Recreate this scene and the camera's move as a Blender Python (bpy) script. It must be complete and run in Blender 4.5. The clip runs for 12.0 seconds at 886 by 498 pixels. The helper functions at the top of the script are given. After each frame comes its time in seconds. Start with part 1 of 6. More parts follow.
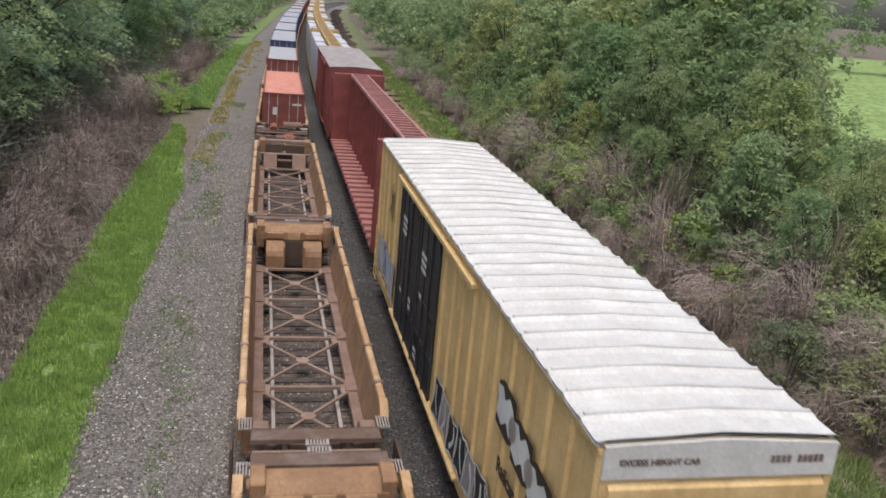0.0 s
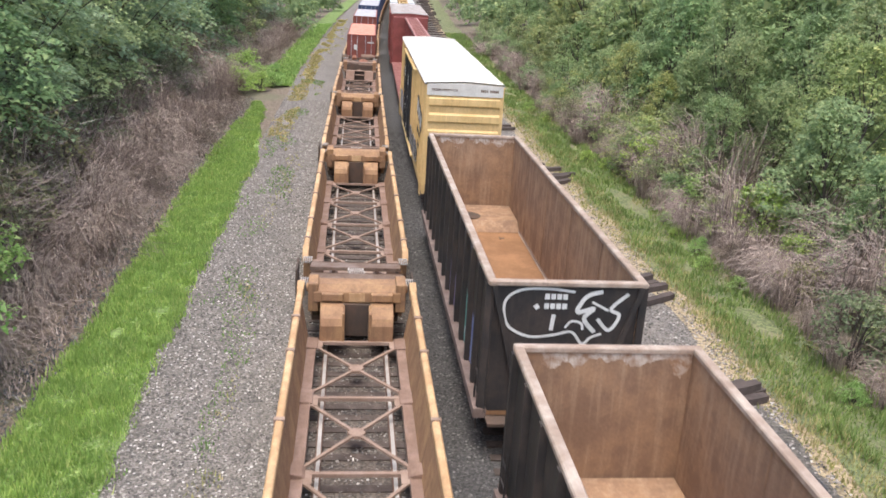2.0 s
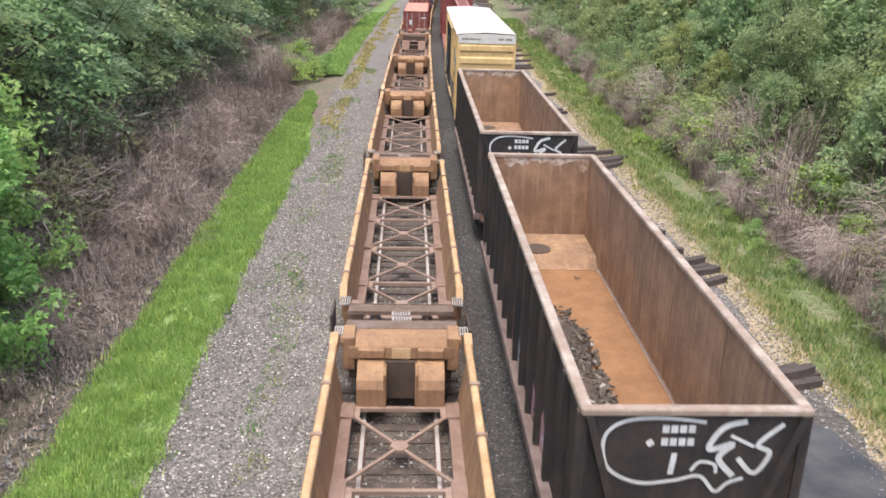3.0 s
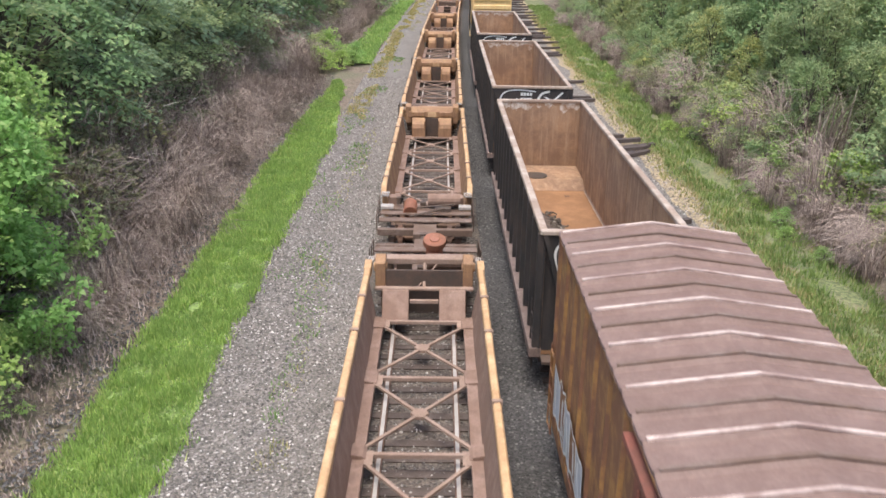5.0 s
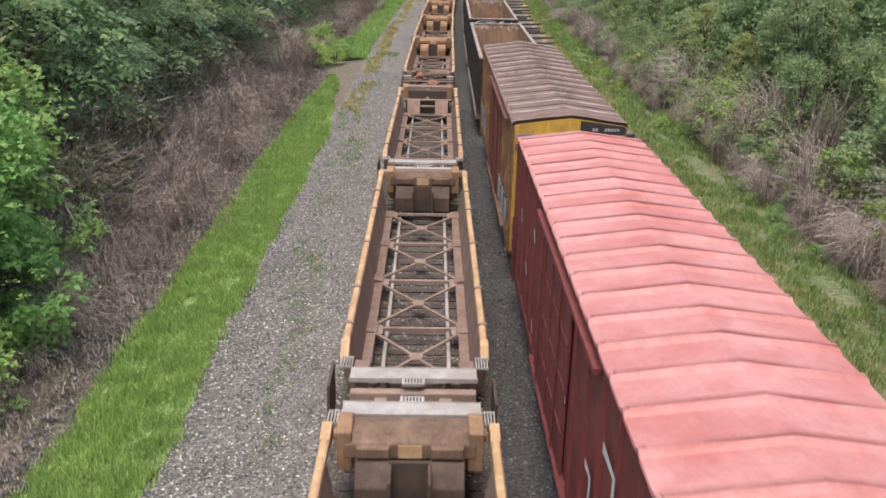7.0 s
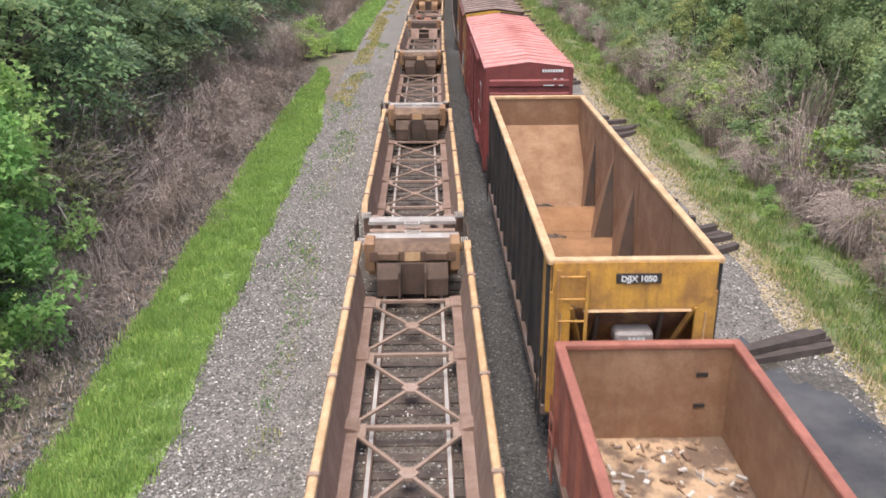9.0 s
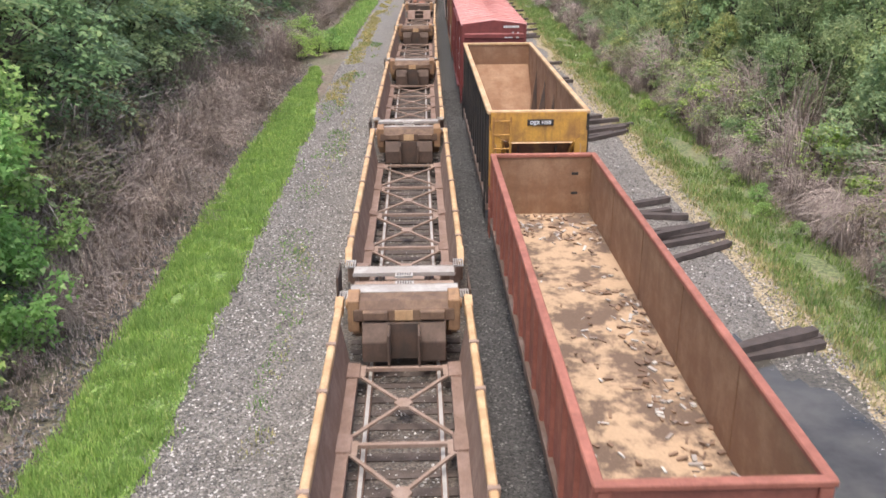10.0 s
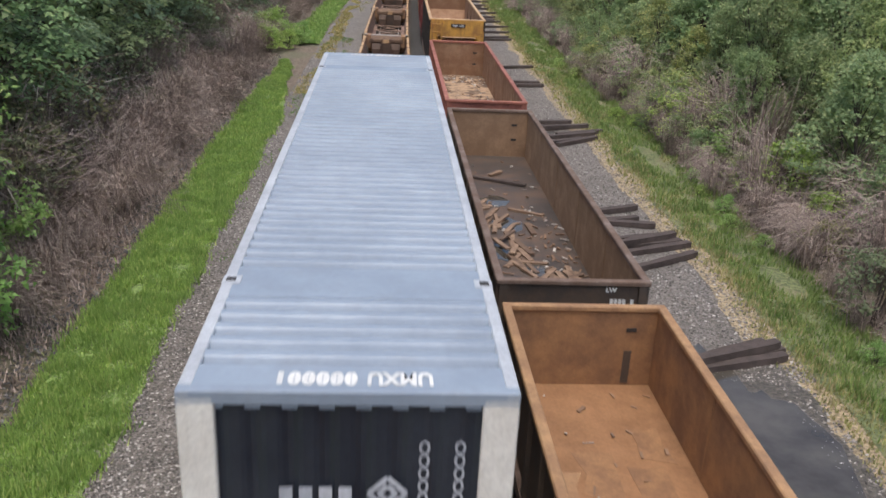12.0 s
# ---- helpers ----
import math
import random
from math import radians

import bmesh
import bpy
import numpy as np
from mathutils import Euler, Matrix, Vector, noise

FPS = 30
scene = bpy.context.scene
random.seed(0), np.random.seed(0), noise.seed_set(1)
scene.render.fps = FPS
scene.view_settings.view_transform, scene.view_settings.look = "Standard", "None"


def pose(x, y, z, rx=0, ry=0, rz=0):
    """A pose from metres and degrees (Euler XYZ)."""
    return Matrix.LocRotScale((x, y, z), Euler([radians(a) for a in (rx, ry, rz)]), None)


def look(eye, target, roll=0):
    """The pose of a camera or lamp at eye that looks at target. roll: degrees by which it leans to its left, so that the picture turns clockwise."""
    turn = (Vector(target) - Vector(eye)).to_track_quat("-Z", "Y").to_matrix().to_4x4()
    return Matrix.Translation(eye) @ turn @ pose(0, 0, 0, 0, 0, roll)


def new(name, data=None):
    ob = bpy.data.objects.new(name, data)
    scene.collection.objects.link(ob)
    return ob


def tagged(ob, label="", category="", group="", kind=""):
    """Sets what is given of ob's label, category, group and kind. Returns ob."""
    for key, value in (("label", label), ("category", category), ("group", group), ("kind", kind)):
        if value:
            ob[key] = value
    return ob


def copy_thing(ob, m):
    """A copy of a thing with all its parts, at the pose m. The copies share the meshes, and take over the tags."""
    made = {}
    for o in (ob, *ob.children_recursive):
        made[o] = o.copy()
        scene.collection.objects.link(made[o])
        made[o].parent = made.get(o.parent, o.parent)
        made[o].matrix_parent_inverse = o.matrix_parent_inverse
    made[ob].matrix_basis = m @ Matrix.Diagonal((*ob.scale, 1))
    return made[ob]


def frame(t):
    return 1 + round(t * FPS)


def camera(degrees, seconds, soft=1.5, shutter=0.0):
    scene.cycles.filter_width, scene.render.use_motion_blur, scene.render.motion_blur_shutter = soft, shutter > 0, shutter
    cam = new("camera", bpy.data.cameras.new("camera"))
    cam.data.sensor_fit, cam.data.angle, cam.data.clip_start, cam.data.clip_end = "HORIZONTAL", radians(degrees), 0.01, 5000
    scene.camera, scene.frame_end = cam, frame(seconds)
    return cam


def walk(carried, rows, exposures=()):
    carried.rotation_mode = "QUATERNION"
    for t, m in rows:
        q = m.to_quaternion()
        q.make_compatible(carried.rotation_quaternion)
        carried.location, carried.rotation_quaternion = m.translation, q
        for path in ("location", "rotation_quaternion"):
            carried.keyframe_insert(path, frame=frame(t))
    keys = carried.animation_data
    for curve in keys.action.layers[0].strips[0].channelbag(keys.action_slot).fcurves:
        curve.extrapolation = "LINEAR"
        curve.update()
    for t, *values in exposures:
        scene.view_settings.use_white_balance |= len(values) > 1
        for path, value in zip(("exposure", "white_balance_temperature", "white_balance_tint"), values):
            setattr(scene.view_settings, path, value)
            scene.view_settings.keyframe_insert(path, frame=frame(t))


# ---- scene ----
cam = camera(53.81, 12.0, soft=1.6, shutter=0.15)
PATH = [
    (0.0, pose(-1.250, 0.441, 9.843, 73.35, -5.09, -11.11)),
    (0.5, pose(-1.020, 0.310, 9.640, 73.36, -5.90, -8.06)),
    (1.0, pose(-0.660, 0.340, 9.700, 72.88, -5.46, -7.92)),
    (1.5, pose(-0.473, 0.207, 9.752, 72.20, -4.74, -7.60)),
    (2.0, pose(-0.285, 0.083, 9.721, 71.51, -3.35, -5.49)),
    (2.5, pose(-0.005, 0.017, 9.744, 70.89, -2.31, -3.45)),
    (3.0, pose(0.068, 0.059, 9.664, 70.53, -1.48, -2.08)),
    (5.0, pose(0.287, 0.048, 9.676, 69.74, -0.81, -0.20)),
    (5.5, pose(0.300, 0.043, 9.685, 69.65, -0.92, -0.22)),
    (6.0, pose(0.304, 0.032, 9.693, 69.59, -0.99, -0.26)),
    (6.5, pose(0.308, -0.000, 9.715, 69.52, -1.11, -0.35)),
    (7.0, pose(0.286, -0.006, 9.725, 69.40, -1.08, -0.50)),
    (9.0, pose(0.364, -0.081, 9.727, 68.78, 0.20, -1.24)),
    (9.5, pose(0.360, -0.069, 9.719, 68.71, 0.31, -1.49)),
    (10.0, pose(0.379, -0.053, 9.708, 68.73, 0.27, -1.72)),
    (10.5, pose(0.345, -0.029, 9.682, 68.89, 0.02, -2.06)),
    (11.0, pose(0.357, -0.006, 9.690, 69.14, -0.59, -2.36)),
    (11.5, pose(0.294, 0.033, 9.685, 69.28, -1.57, -2.80)),
    (12.0, pose(0.214, 0.125, 9.650, 68.74, -2.62, -3.28)),
]
# the clip's camera brightens after the pale roof leaves and darkens again under the pale container
EXPOSURE = [(0.0, 0.28), (0.4, 0.33), (0.8, 0.5), (1.2, 0.85), (2.0, 1.05), (3.0, 1.1), (5.0, 1.05), (6.0, 0.95), (7.0, 0.74), (9.0, 1.05), (10.2, 1.05), (10.6, 0.95), (11.0, 0.7), (11.5, 0.48), (12.0, 0.4)]
walk(cam, PATH, EXPOSURE)

# ---- light: a bright hazy evening sky with a weak, wide sun ----
world = bpy.data.worlds.new("sky")
scene.world = world
world.use_nodes = True
sky = world.node_tree.nodes.new("ShaderNodeTexSky")
sky.sky_type, sky.sun_disc = "NISHITA", False
sky.sun_elevation, sky.sun_rotation = radians(69), radians(193)
sky.air_density, sky.dust_density, sky.ozone_density = 1.0, 4.0, 1.0
back = world.node_tree.nodes["Background"]
world.node_tree.links.new(sky.outputs[0], back.inputs[0])
back.inputs[1].default_value = 0.15
sun = new("sun", bpy.data.lights.new("sun", "SUN"))
sun.data.energy, sun.data.angle, sun.data.color = 1.4, radians(28), (1.0, 0.97, 0.93)
sun.matrix_world = look((0, 0, 60), (5, 11, 0))


# ---- the line of the tracks: straight, then easing to the right ----
def bend(y):
    """Sideways shift of the line and its slope at the distance y."""
    if y < 30:
        return 0.0, 0.0
    if y < 160:
        return 0.06 * (y - 30) ** 2 / 260, 0.06 * (y - 30) / 130
    if y < 240:
        return 3.9 + 0.06 * (y - 160), 0.06
    return 8.7 + 0.06 * (y - 240) + 0.0006 * (y - 240) ** 2, 0.06 + 0.0012 * (y - 240)


def run_left(t):
    return 11.6 * t + 0.05 * t * t


def run_right(t):
    return 12.4 * t - 0.025 * t * t


def on_line(x, y, z=0.0):
    """The pose of a thing on the track whose middle is at x."""
    shift, slope = bend(y)
    return pose(x + shift, y, z, 0, 0, -math.degrees(math.atan(slope)))


MOVERS = []  # (thing, track x, place along the train at 0 s, height, run)


# ---- materials ----
def ramp(nt, fac, stops):
    node = nt.nodes.new("ShaderNodeValToRGB")
    els = node.color_ramp.elements
    for i, (p, c) in enumerate(stops):
        el = els[i] if i < 2 else els.new(p)
        el.position, el.color = p, (*c, 1) if len(c) == 3 else c
    nt.links.new(fac, node.inputs[0])
    return node.outputs[0]


def noise_tex(nt, vec, scale, detail=6, rough=0.6, stretch=None):
    if stretch:
        m = nt.nodes.new("ShaderNodeMapping")
        m.inputs["Scale"].default_value = stretch
        nt.links.new(vec, m.inputs[0])
        vec = m.outputs[0]
    n = nt.nodes.new("ShaderNodeTexNoise")
    n.inputs["Scale"].default_value, n.inputs["Detail"].default_value, n.inputs["Roughness"].default_value = scale, detail, rough
    nt.links.new(vec, n.inputs["Vector"])
    return n.outputs[0]


def blend(nt, fac, a, b, mode="MIX"):
    m = nt.nodes.new("ShaderNodeMix")
    m.data_type, m.blend_type = "RGBA", mode
    for sock, val in ((m.inputs[0], fac), (m.inputs[6], a), (m.inputs[7], b)):
        if isinstance(val, (int, float)):
            sock.default_value = val
        elif isinstance(val, tuple):
            sock.default_value = (*val, 1)
        else:
            nt.links.new(val, sock)
    return m.outputs[2]


def blank(name):
    m = bpy.data.materials.new(name)
    m.use_nodes = True
    nt = m.node_tree
    return m, nt, nt.nodes["Principled BSDF"]


def coords(nt):
    """Object coordinates, shifted by chance from object to object."""
    tc, info = nt.nodes.new("ShaderNodeTexCoord"), nt.nodes.new("ShaderNodeObjectInfo")
    mul = nt.nodes.new("ShaderNodeMath")
    mul.operation = "MULTIPLY"
    mul.inputs[1].default_value = 37.0
    nt.links.new(info.outputs["Random"], mul.inputs[0])
    add = nt.nodes.new("ShaderNodeVectorMath")
    nt.links.new(tc.outputs["Object"], add.inputs[0])
    nt.links.new(mul.outputs[0], add.inputs[1])
    return add.outputs[0]


def bumped(nt, bsdf, height, strength, dist=0.02):
    b = nt.nodes.new("ShaderNodeBump")
    b.inputs["Strength"].default_value, b.inputs["Distance"].default_value = strength, dist
    nt.links.new(height, b.inputs["Height"])
    nt.links.new(b.outputs[0], bsdf.inputs["Normal"])


def worn(name, base, wear, amount=0.5, streak=0.35, dirt=(0.06, 0.045, 0.035), rough=0.65, metal=0.0, scale=1.0, bump=0.25, edge=0.12, grain=0.55):
    """Painted or rusting metal: patches of wear, downward streaks of dirt, fine grain."""
    m, nt, b = blank(name)
    v = coords(nt)
    big = noise_tex(nt, v, 1.4 * scale, 9, 0.68)
    mask = ramp(nt, big, [(max(0.0, 0.62 - amount * 0.4 - edge), (0, 0, 0)), (min(1.0, 0.62 - amount * 0.4 + edge), (1, 1, 1))])
    col = blend(nt, mask, base, wear)
    runs = ramp(nt, noise_tex(nt, v, 2.2 * scale, 6, 0.65, (3.0, 3.0, 0.25)), [(0.48, (0, 0, 0)), (0.72, (1, 1, 1))])
    mul = nt.nodes.new("ShaderNodeMath")
    mul.operation = "MULTIPLY"
    mul.inputs[1].default_value = streak
    nt.links.new(runs, mul.inputs[0])
    col = blend(nt, mul.outputs[0], col, dirt)
    fine = noise_tex(nt, v, 26 * scale, 5, 0.7)
    col = blend(nt, grain, col, ramp(nt, fine, [(0.25, (0.62, 0.62, 0.62)), (0.75, (1.25, 1.25, 1.25))]), "MULTIPLY")
    nt.links.new(col, b.inputs["Base Color"])
    r = ramp(nt, big, [(0.3, (max(0, rough - 0.12),) * 3), (0.7, (min(1, rough + 0.15),) * 3)])
    nt.links.new(r, b.inputs["Roughness"])
    b.inputs["Metallic"].default_value = metal
    bumped(nt, b, fine, bump, 0.01)
    return m


def earthy(name, colours, scale, fine_scale, bump=0.6, rough=0.9, patch=None, patch_scale=0.35):
    """Ground: grains of several colours, with larger patches of another."""
    m, nt, b = blank(name)
    tc = nt.nodes.new("ShaderNodeTexCoord")
    v = tc.outputs["Object"]
    n = noise_tex(nt, v, fine_scale, 8, 0.75)
    k = len(colours)
    col = ramp(nt, n, [(0.3 + 0.4 * i / (k - 1), c) for i, c in enumerate(colours)])
    vor = nt.nodes.new("ShaderNodeTexVoronoi")
    vor.inputs["Scale"].default_value = scale
    nt.links.new(v, vor.inputs["Vector"])
    bw = nt.nodes.new("ShaderNodeRGBToBW")
    nt.links.new(vor.outputs["Color"], bw.inputs[0])
    col = blend(nt, 0.7, col, ramp(nt, bw.outputs[0], [(0.2, (0.5, 0.5, 0.5)), (0.8, (1.5, 1.48, 1.45))]), "MULTIPLY")
    if patch:
        mask = ramp(nt, noise_tex(nt, v, patch_scale, 7, 0.65), [(0.48, (0, 0, 0)), (0.62, (1, 1, 1))])
        col = blend(nt, mask, col, blend(nt, 0.45, col, patch))
    nt.links.new(col, b.inputs["Base Color"])
    b.inputs["Roughness"].default_value = rough
    bumped(nt, b, vor.outputs["Distance"], bump, 0.03)
    return m


def leafy(name, dark, light, warm, glow=0.3):
    """Leaves: each its own green, some light passing through."""
    m, nt, b = blank(name)
    geo, info = nt.nodes.new("ShaderNodeNewGeometry"), nt.nodes.new("ShaderNodeObjectInfo")
    col = ramp(nt, geo.outputs["Random Per Island"], [(0.0, dark), (0.8, light), (1.0, warm)])
    tint = ramp(nt, info.outputs["Random"], [(0.0, (0.78, 0.92, 0.85)), (0.5, (1.0, 1.0, 1.0)), (1.0, (1.2, 1.1, 0.88))])
    col = blend(nt, 1.0, col, tint, "MULTIPLY")
    tc = nt.nodes.new("ShaderNodeTexCoord")
    big = noise_tex(nt, tc.outputs["Object"], 0.9, 4, 0.6)
    col = blend(nt, 0.8, col, ramp(nt, big, [(0.3, (0.78, 0.82, 0.82)), (0.7, (1.2, 1.16, 1.05))]), "MULTIPLY")
    nt.links.new(col, b.inputs["Base Color"])
    b.inputs["Roughness"].default_value = 0.8
    b.inputs["Specular IOR Level"].default_value = 0.2
    tr = nt.nodes.new("ShaderNodeBsdfTranslucent")
    nt.links.new(col, tr.inputs[0])
    mix = nt.nodes.new("ShaderNodeMixShader")
    mix.inputs[0].default_value = glow
    nt.links.new(b.outputs[0], mix.inputs[1])
    nt.links.new(tr.outputs[0], mix.inputs[2])
    nt.links.new(mix.outputs[0], nt.nodes["Material Output"].inputs[0])
    return m


def speckled(name, stops, rough=0.85):
    """Loose pieces: each piece takes one tone."""
    m, nt, b = blank(name)
    geo, tc = nt.nodes.new("ShaderNodeNewGeometry"), nt.nodes.new("ShaderNodeTexCoord")
    col = ramp(nt, geo.outputs["Random Per Island"], stops)
    col = blend(nt, 0.5, col, ramp(nt, noise_tex(nt, tc.outputs["Object"], 1.2, 4, 0.6), [(0.3, (0.7, 0.7, 0.7)), (0.7, (1.2, 1.2, 1.2))]), "MULTIPLY")
    nt.links.new(col, b.inputs["Base Color"])
    b.inputs["Roughness"].default_value = rough
    return m


def water(name):
    m, nt, b = blank(name)
    tc = nt.nodes.new("ShaderNodeTexCoord")
    nt.links.new(ramp(nt, noise_tex(nt, tc.outputs["Object"], 0.8, 5, 0.6), [(0.35, (0.045, 0.039, 0.032)), (0.65, (0.09, 0.08, 0.066))]), b.inputs["Base Color"])
    b.inputs["Roughness"].default_value = 0.02
    b.inputs["Specular IOR Level"].default_value = 0.6
    bumped(nt, b, noise_tex(nt, tc.outputs["Object"], 5, 3, 0.5), 0.03, 0.01)
    return m


ORANGE = worn("faded_orange_paint", (0.64, 0.44, 0.25), (0.47, 0.29, 0.15), 0.45, 0.35, (0.2, 0.11, 0.06))
ORANGE_DULL = worn("dull_orange_paint", (0.42, 0.25, 0.12), (0.28, 0.16, 0.09), 0.5, 0.5, (0.11, 0.065, 0.04), 0.75)
BULK_BROWN = worn("grimy_brown_bulkhead", (0.25, 0.155, 0.095), (0.13, 0.08, 0.055), 0.45, 0.5, (0.07, 0.045, 0.035), 0.8)
# grimy brown, darkened further for the shade under the overhanging beam
PLATE_BROWN = worn("grimy_shaded_end_plate", (0.15, 0.095, 0.068), (0.09, 0.06, 0.045), 0.5, 0.4, (0.05, 0.035, 0.03), 0.85)
WELL_BROWN = worn("dusty_brown_steel", (0.30, 0.205, 0.165), (0.22, 0.14, 0.105), 0.5, 0.35, (0.09, 0.055, 0.04), 0.8)
BRACE = worn("dusty_tan_steel", (0.35, 0.255, 0.205), (0.27, 0.185, 0.14), 0.45, 0.2, (0.1, 0.07, 0.05), 0.8)
# greasy steel; its near-black also stands in for shade in recesses
GREASE_SHADE = worn("greasy_steel_and_shade", (0.055, 0.042, 0.035), (0.11, 0.07, 0.05), 0.4, 0.2, (0.03, 0.025, 0.02), 0.75)
GALV = worn("galvanised_walkway", (0.47, 0.44, 0.41), (0.34, 0.30, 0.27), 0.45, 0.2, (0.2, 0.15, 0.12), 0.65)
# walkway rust; on the brown roof it colours in crease shade
WALK_BROWN = worn("rusty_walkway_and_crease_shade", (0.22, 0.165, 0.14), (0.14, 0.09, 0.065), 0.5, 0.25, (0.08, 0.05, 0.04), 0.75)
WHEEL = worn("wheel_steel", (0.10, 0.075, 0.06), (0.16, 0.09, 0.06), 0.5, 0.1, rough=0.6, metal=0.6)
TRUCK = worn("truck_frame", (0.075, 0.055, 0.045), (0.13, 0.08, 0.055), 0.5, 0.2, rough=0.85)
HUB_RED = worn("rusty_red_casting", (0.36, 0.13, 0.08), (0.22, 0.09, 0.05), 0.5, 0.2)
BOX_YELLOW = worn("pale_yellow_paint", (0.74, 0.52, 0.24), (0.62, 0.42, 0.18), 0.28, 0.28, (0.22, 0.13, 0.06))
BOX_BLACK = worn("black_door_paint", (0.022, 0.023, 0.028), (0.05, 0.05, 0.055), 0.3, 0.25, (0.09, 0.07, 0.06), 0.5)
ROOF_WHITE = worn("weathered_white_roof", (0.70, 0.685, 0.645), (0.58, 0.56, 0.525), 0.45, 0.12, (0.36, 0.33, 0.3), 0.6, 0.0, 0.8)
ROOF_BROWN = worn("dusty_brown_roof", (0.205, 0.135, 0.113), (0.165, 0.105, 0.087), 0.45, 0.3, (0.26, 0.185, 0.155), 0.7)
ROOF_SEAM = worn("peeling_roof_seam", (0.27, 0.185, 0.158), (0.56, 0.45, 0.40), 0.3, 0.0, rough=0.65, scale=1.2, edge=0.1)
ROOF_RED = worn("faded_red_roof", (0.43, 0.14, 0.12), (0.52, 0.25, 0.225), 0.36, 0.45, (0.36, 0.12, 0.10), 0.55, 0.0, 0.6, bump=0.1, grain=0.3)
# roof red taken darker, so each rib carries its shade line as colour
SEAM_RED = worn("shaded_red_rib", (0.35, 0.118, 0.10), (0.42, 0.18, 0.16), 0.4, 0.2)
# greyer than the white roof: the ridges' grey shading put into paint
SEAM_GREY = worn("shaded_white_rib", (0.52, 0.505, 0.475), (0.62, 0.60, 0.57), 0.4, 0.0, rough=0.6)
SIDE_RED = worn("oxide_red_paint", (0.24, 0.05, 0.045), (0.17, 0.04, 0.035), 0.45, 0.3, (0.08, 0.03, 0.025))
SIDE_RUSTY = worn("rusted_yellow_paint", (0.44, 0.24, 0.07), (0.20, 0.095, 0.055), 0.5, 0.6, (0.10, 0.055, 0.04))
DOOR_RED = worn("rusted_red_door", (0.30, 0.085, 0.06), (0.18, 0.07, 0.05), 0.5, 0.35)
GABLE_YELLOW = worn("bright_yellow_paint", (0.68, 0.40, 0.05), (0.46, 0.25, 0.05), 0.28, 0.3, (0.16, 0.09, 0.04))
GON_BLACK = worn("black_gondola_paint", (0.022, 0.020, 0.020), (0.06, 0.045, 0.038), 0.18, 0.22, (0.12, 0.085, 0.07), 0.7)
GON_YELLOW = worn("weathered_orange_yellow_paint", (0.60, 0.315, 0.055), (0.32, 0.155, 0.05), 0.22, 0.45, (0.13, 0.07, 0.04))
RUST = worn("inner_rust", (0.37, 0.225, 0.13), (0.23, 0.14, 0.09), 0.42, 0.6, (0.46, 0.32, 0.21), 0.85, 0.0, 0.8)
RUST_BRIGHT = worn("orange_rust_floor", (0.34, 0.175, 0.082), (0.25, 0.13, 0.062), 0.4, 0.15, (0.14, 0.08, 0.05), 0.85, 0.0, 0.7)
RUST_PALE = worn("scraped_rust_and_lime", (0.60, 0.53, 0.46), (0.30, 0.18, 0.11), 0.34, 0.75, (0.27, 0.15, 0.08), 0.85, 0.0, 2.2, edge=0.08)
RIM_PALE = worn("worn_top_rim", (0.48, 0.40, 0.335), (0.30, 0.22, 0.17), 0.45, 0.2, rough=0.7)
GON_RED = worn("oxide_gondola_paint", (0.40, 0.145, 0.10), (0.27, 0.095, 0.065), 0.42, 0.3, (0.14, 0.06, 0.04))
GON_INNER = worn("tan_inner_steel", (0.34, 0.205, 0.12), (0.25, 0.135, 0.075), 0.45, 0.35, (0.17, 0.095, 0.06), 0.85)
SAND_FLOOR = worn("sand_strewn_floor", (0.45, 0.31, 0.195), (0.15, 0.10, 0.07), 0.31, 0.0, rough=0.95, scale=0.85, edge=0.05, bump=0.5)
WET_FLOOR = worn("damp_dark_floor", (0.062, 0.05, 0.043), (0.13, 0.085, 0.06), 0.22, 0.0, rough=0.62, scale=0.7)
GON_DARK = worn("dull_black_steel", (0.055, 0.045, 0.04), (0.10, 0.07, 0.05), 0.4, 0.3, rough=0.75)
INNER_DARK = worn("brown_inner_steel", (0.35, 0.225, 0.135), (0.24, 0.15, 0.09), 0.5, 0.3, (0.30, 0.19, 0.11), 0.85)
INNER_TAN = worn("orange_tan_inner_steel", (0.36, 0.19, 0.085), (0.22, 0.12, 0.065), 0.35, 0.3, (0.2, 0.11, 0.06), 0.85)
SIDE_TAN = worn("rusty_tan_paint", (0.46, 0.27, 0.13), (0.30, 0.17, 0.09), 0.45, 0.3, rough=0.75)
BOX_GREYROOF = worn("grey_box_roof", (0.40, 0.36, 0.34), (0.30, 0.26, 0.24), 0.4, 0.2)
CB_RED = worn("centre_beam_red", (0.30, 0.075, 0.065), (0.21, 0.055, 0.05), 0.4, 0.25, (0.12, 0.05, 0.04))
CB_BOARD = worn("faded_red_board", (0.46, 0.21, 0.18), (0.34, 0.15, 0.13), 0.4, 0.2)
CB_YELLOW = worn("centre_beam_yellow", (0.60, 0.42, 0.17), (0.44, 0.28, 0.12), 0.4, 0.25)
WRAP = worn("white_lumber_wrap", (0.66, 0.66, 0.68), (0.52, 0.52, 0.55), 0.35, 0.15, rough=0.4)
CONT_ROOF = worn("grey_blue_container_paint", (0.265, 0.318, 0.385), (0.225, 0.272, 0.335), 0.35, 0.25, (0.18, 0.19, 0.21), 0.5, 0.0, 0.6, bump=0.03, grain=0.15)
CONT_NAVY = worn("navy_container_paint", (0.014, 0.019, 0.030), (0.024, 0.030, 0.042), 0.35, 0.15, (0.05, 0.05, 0.055), 0.45)
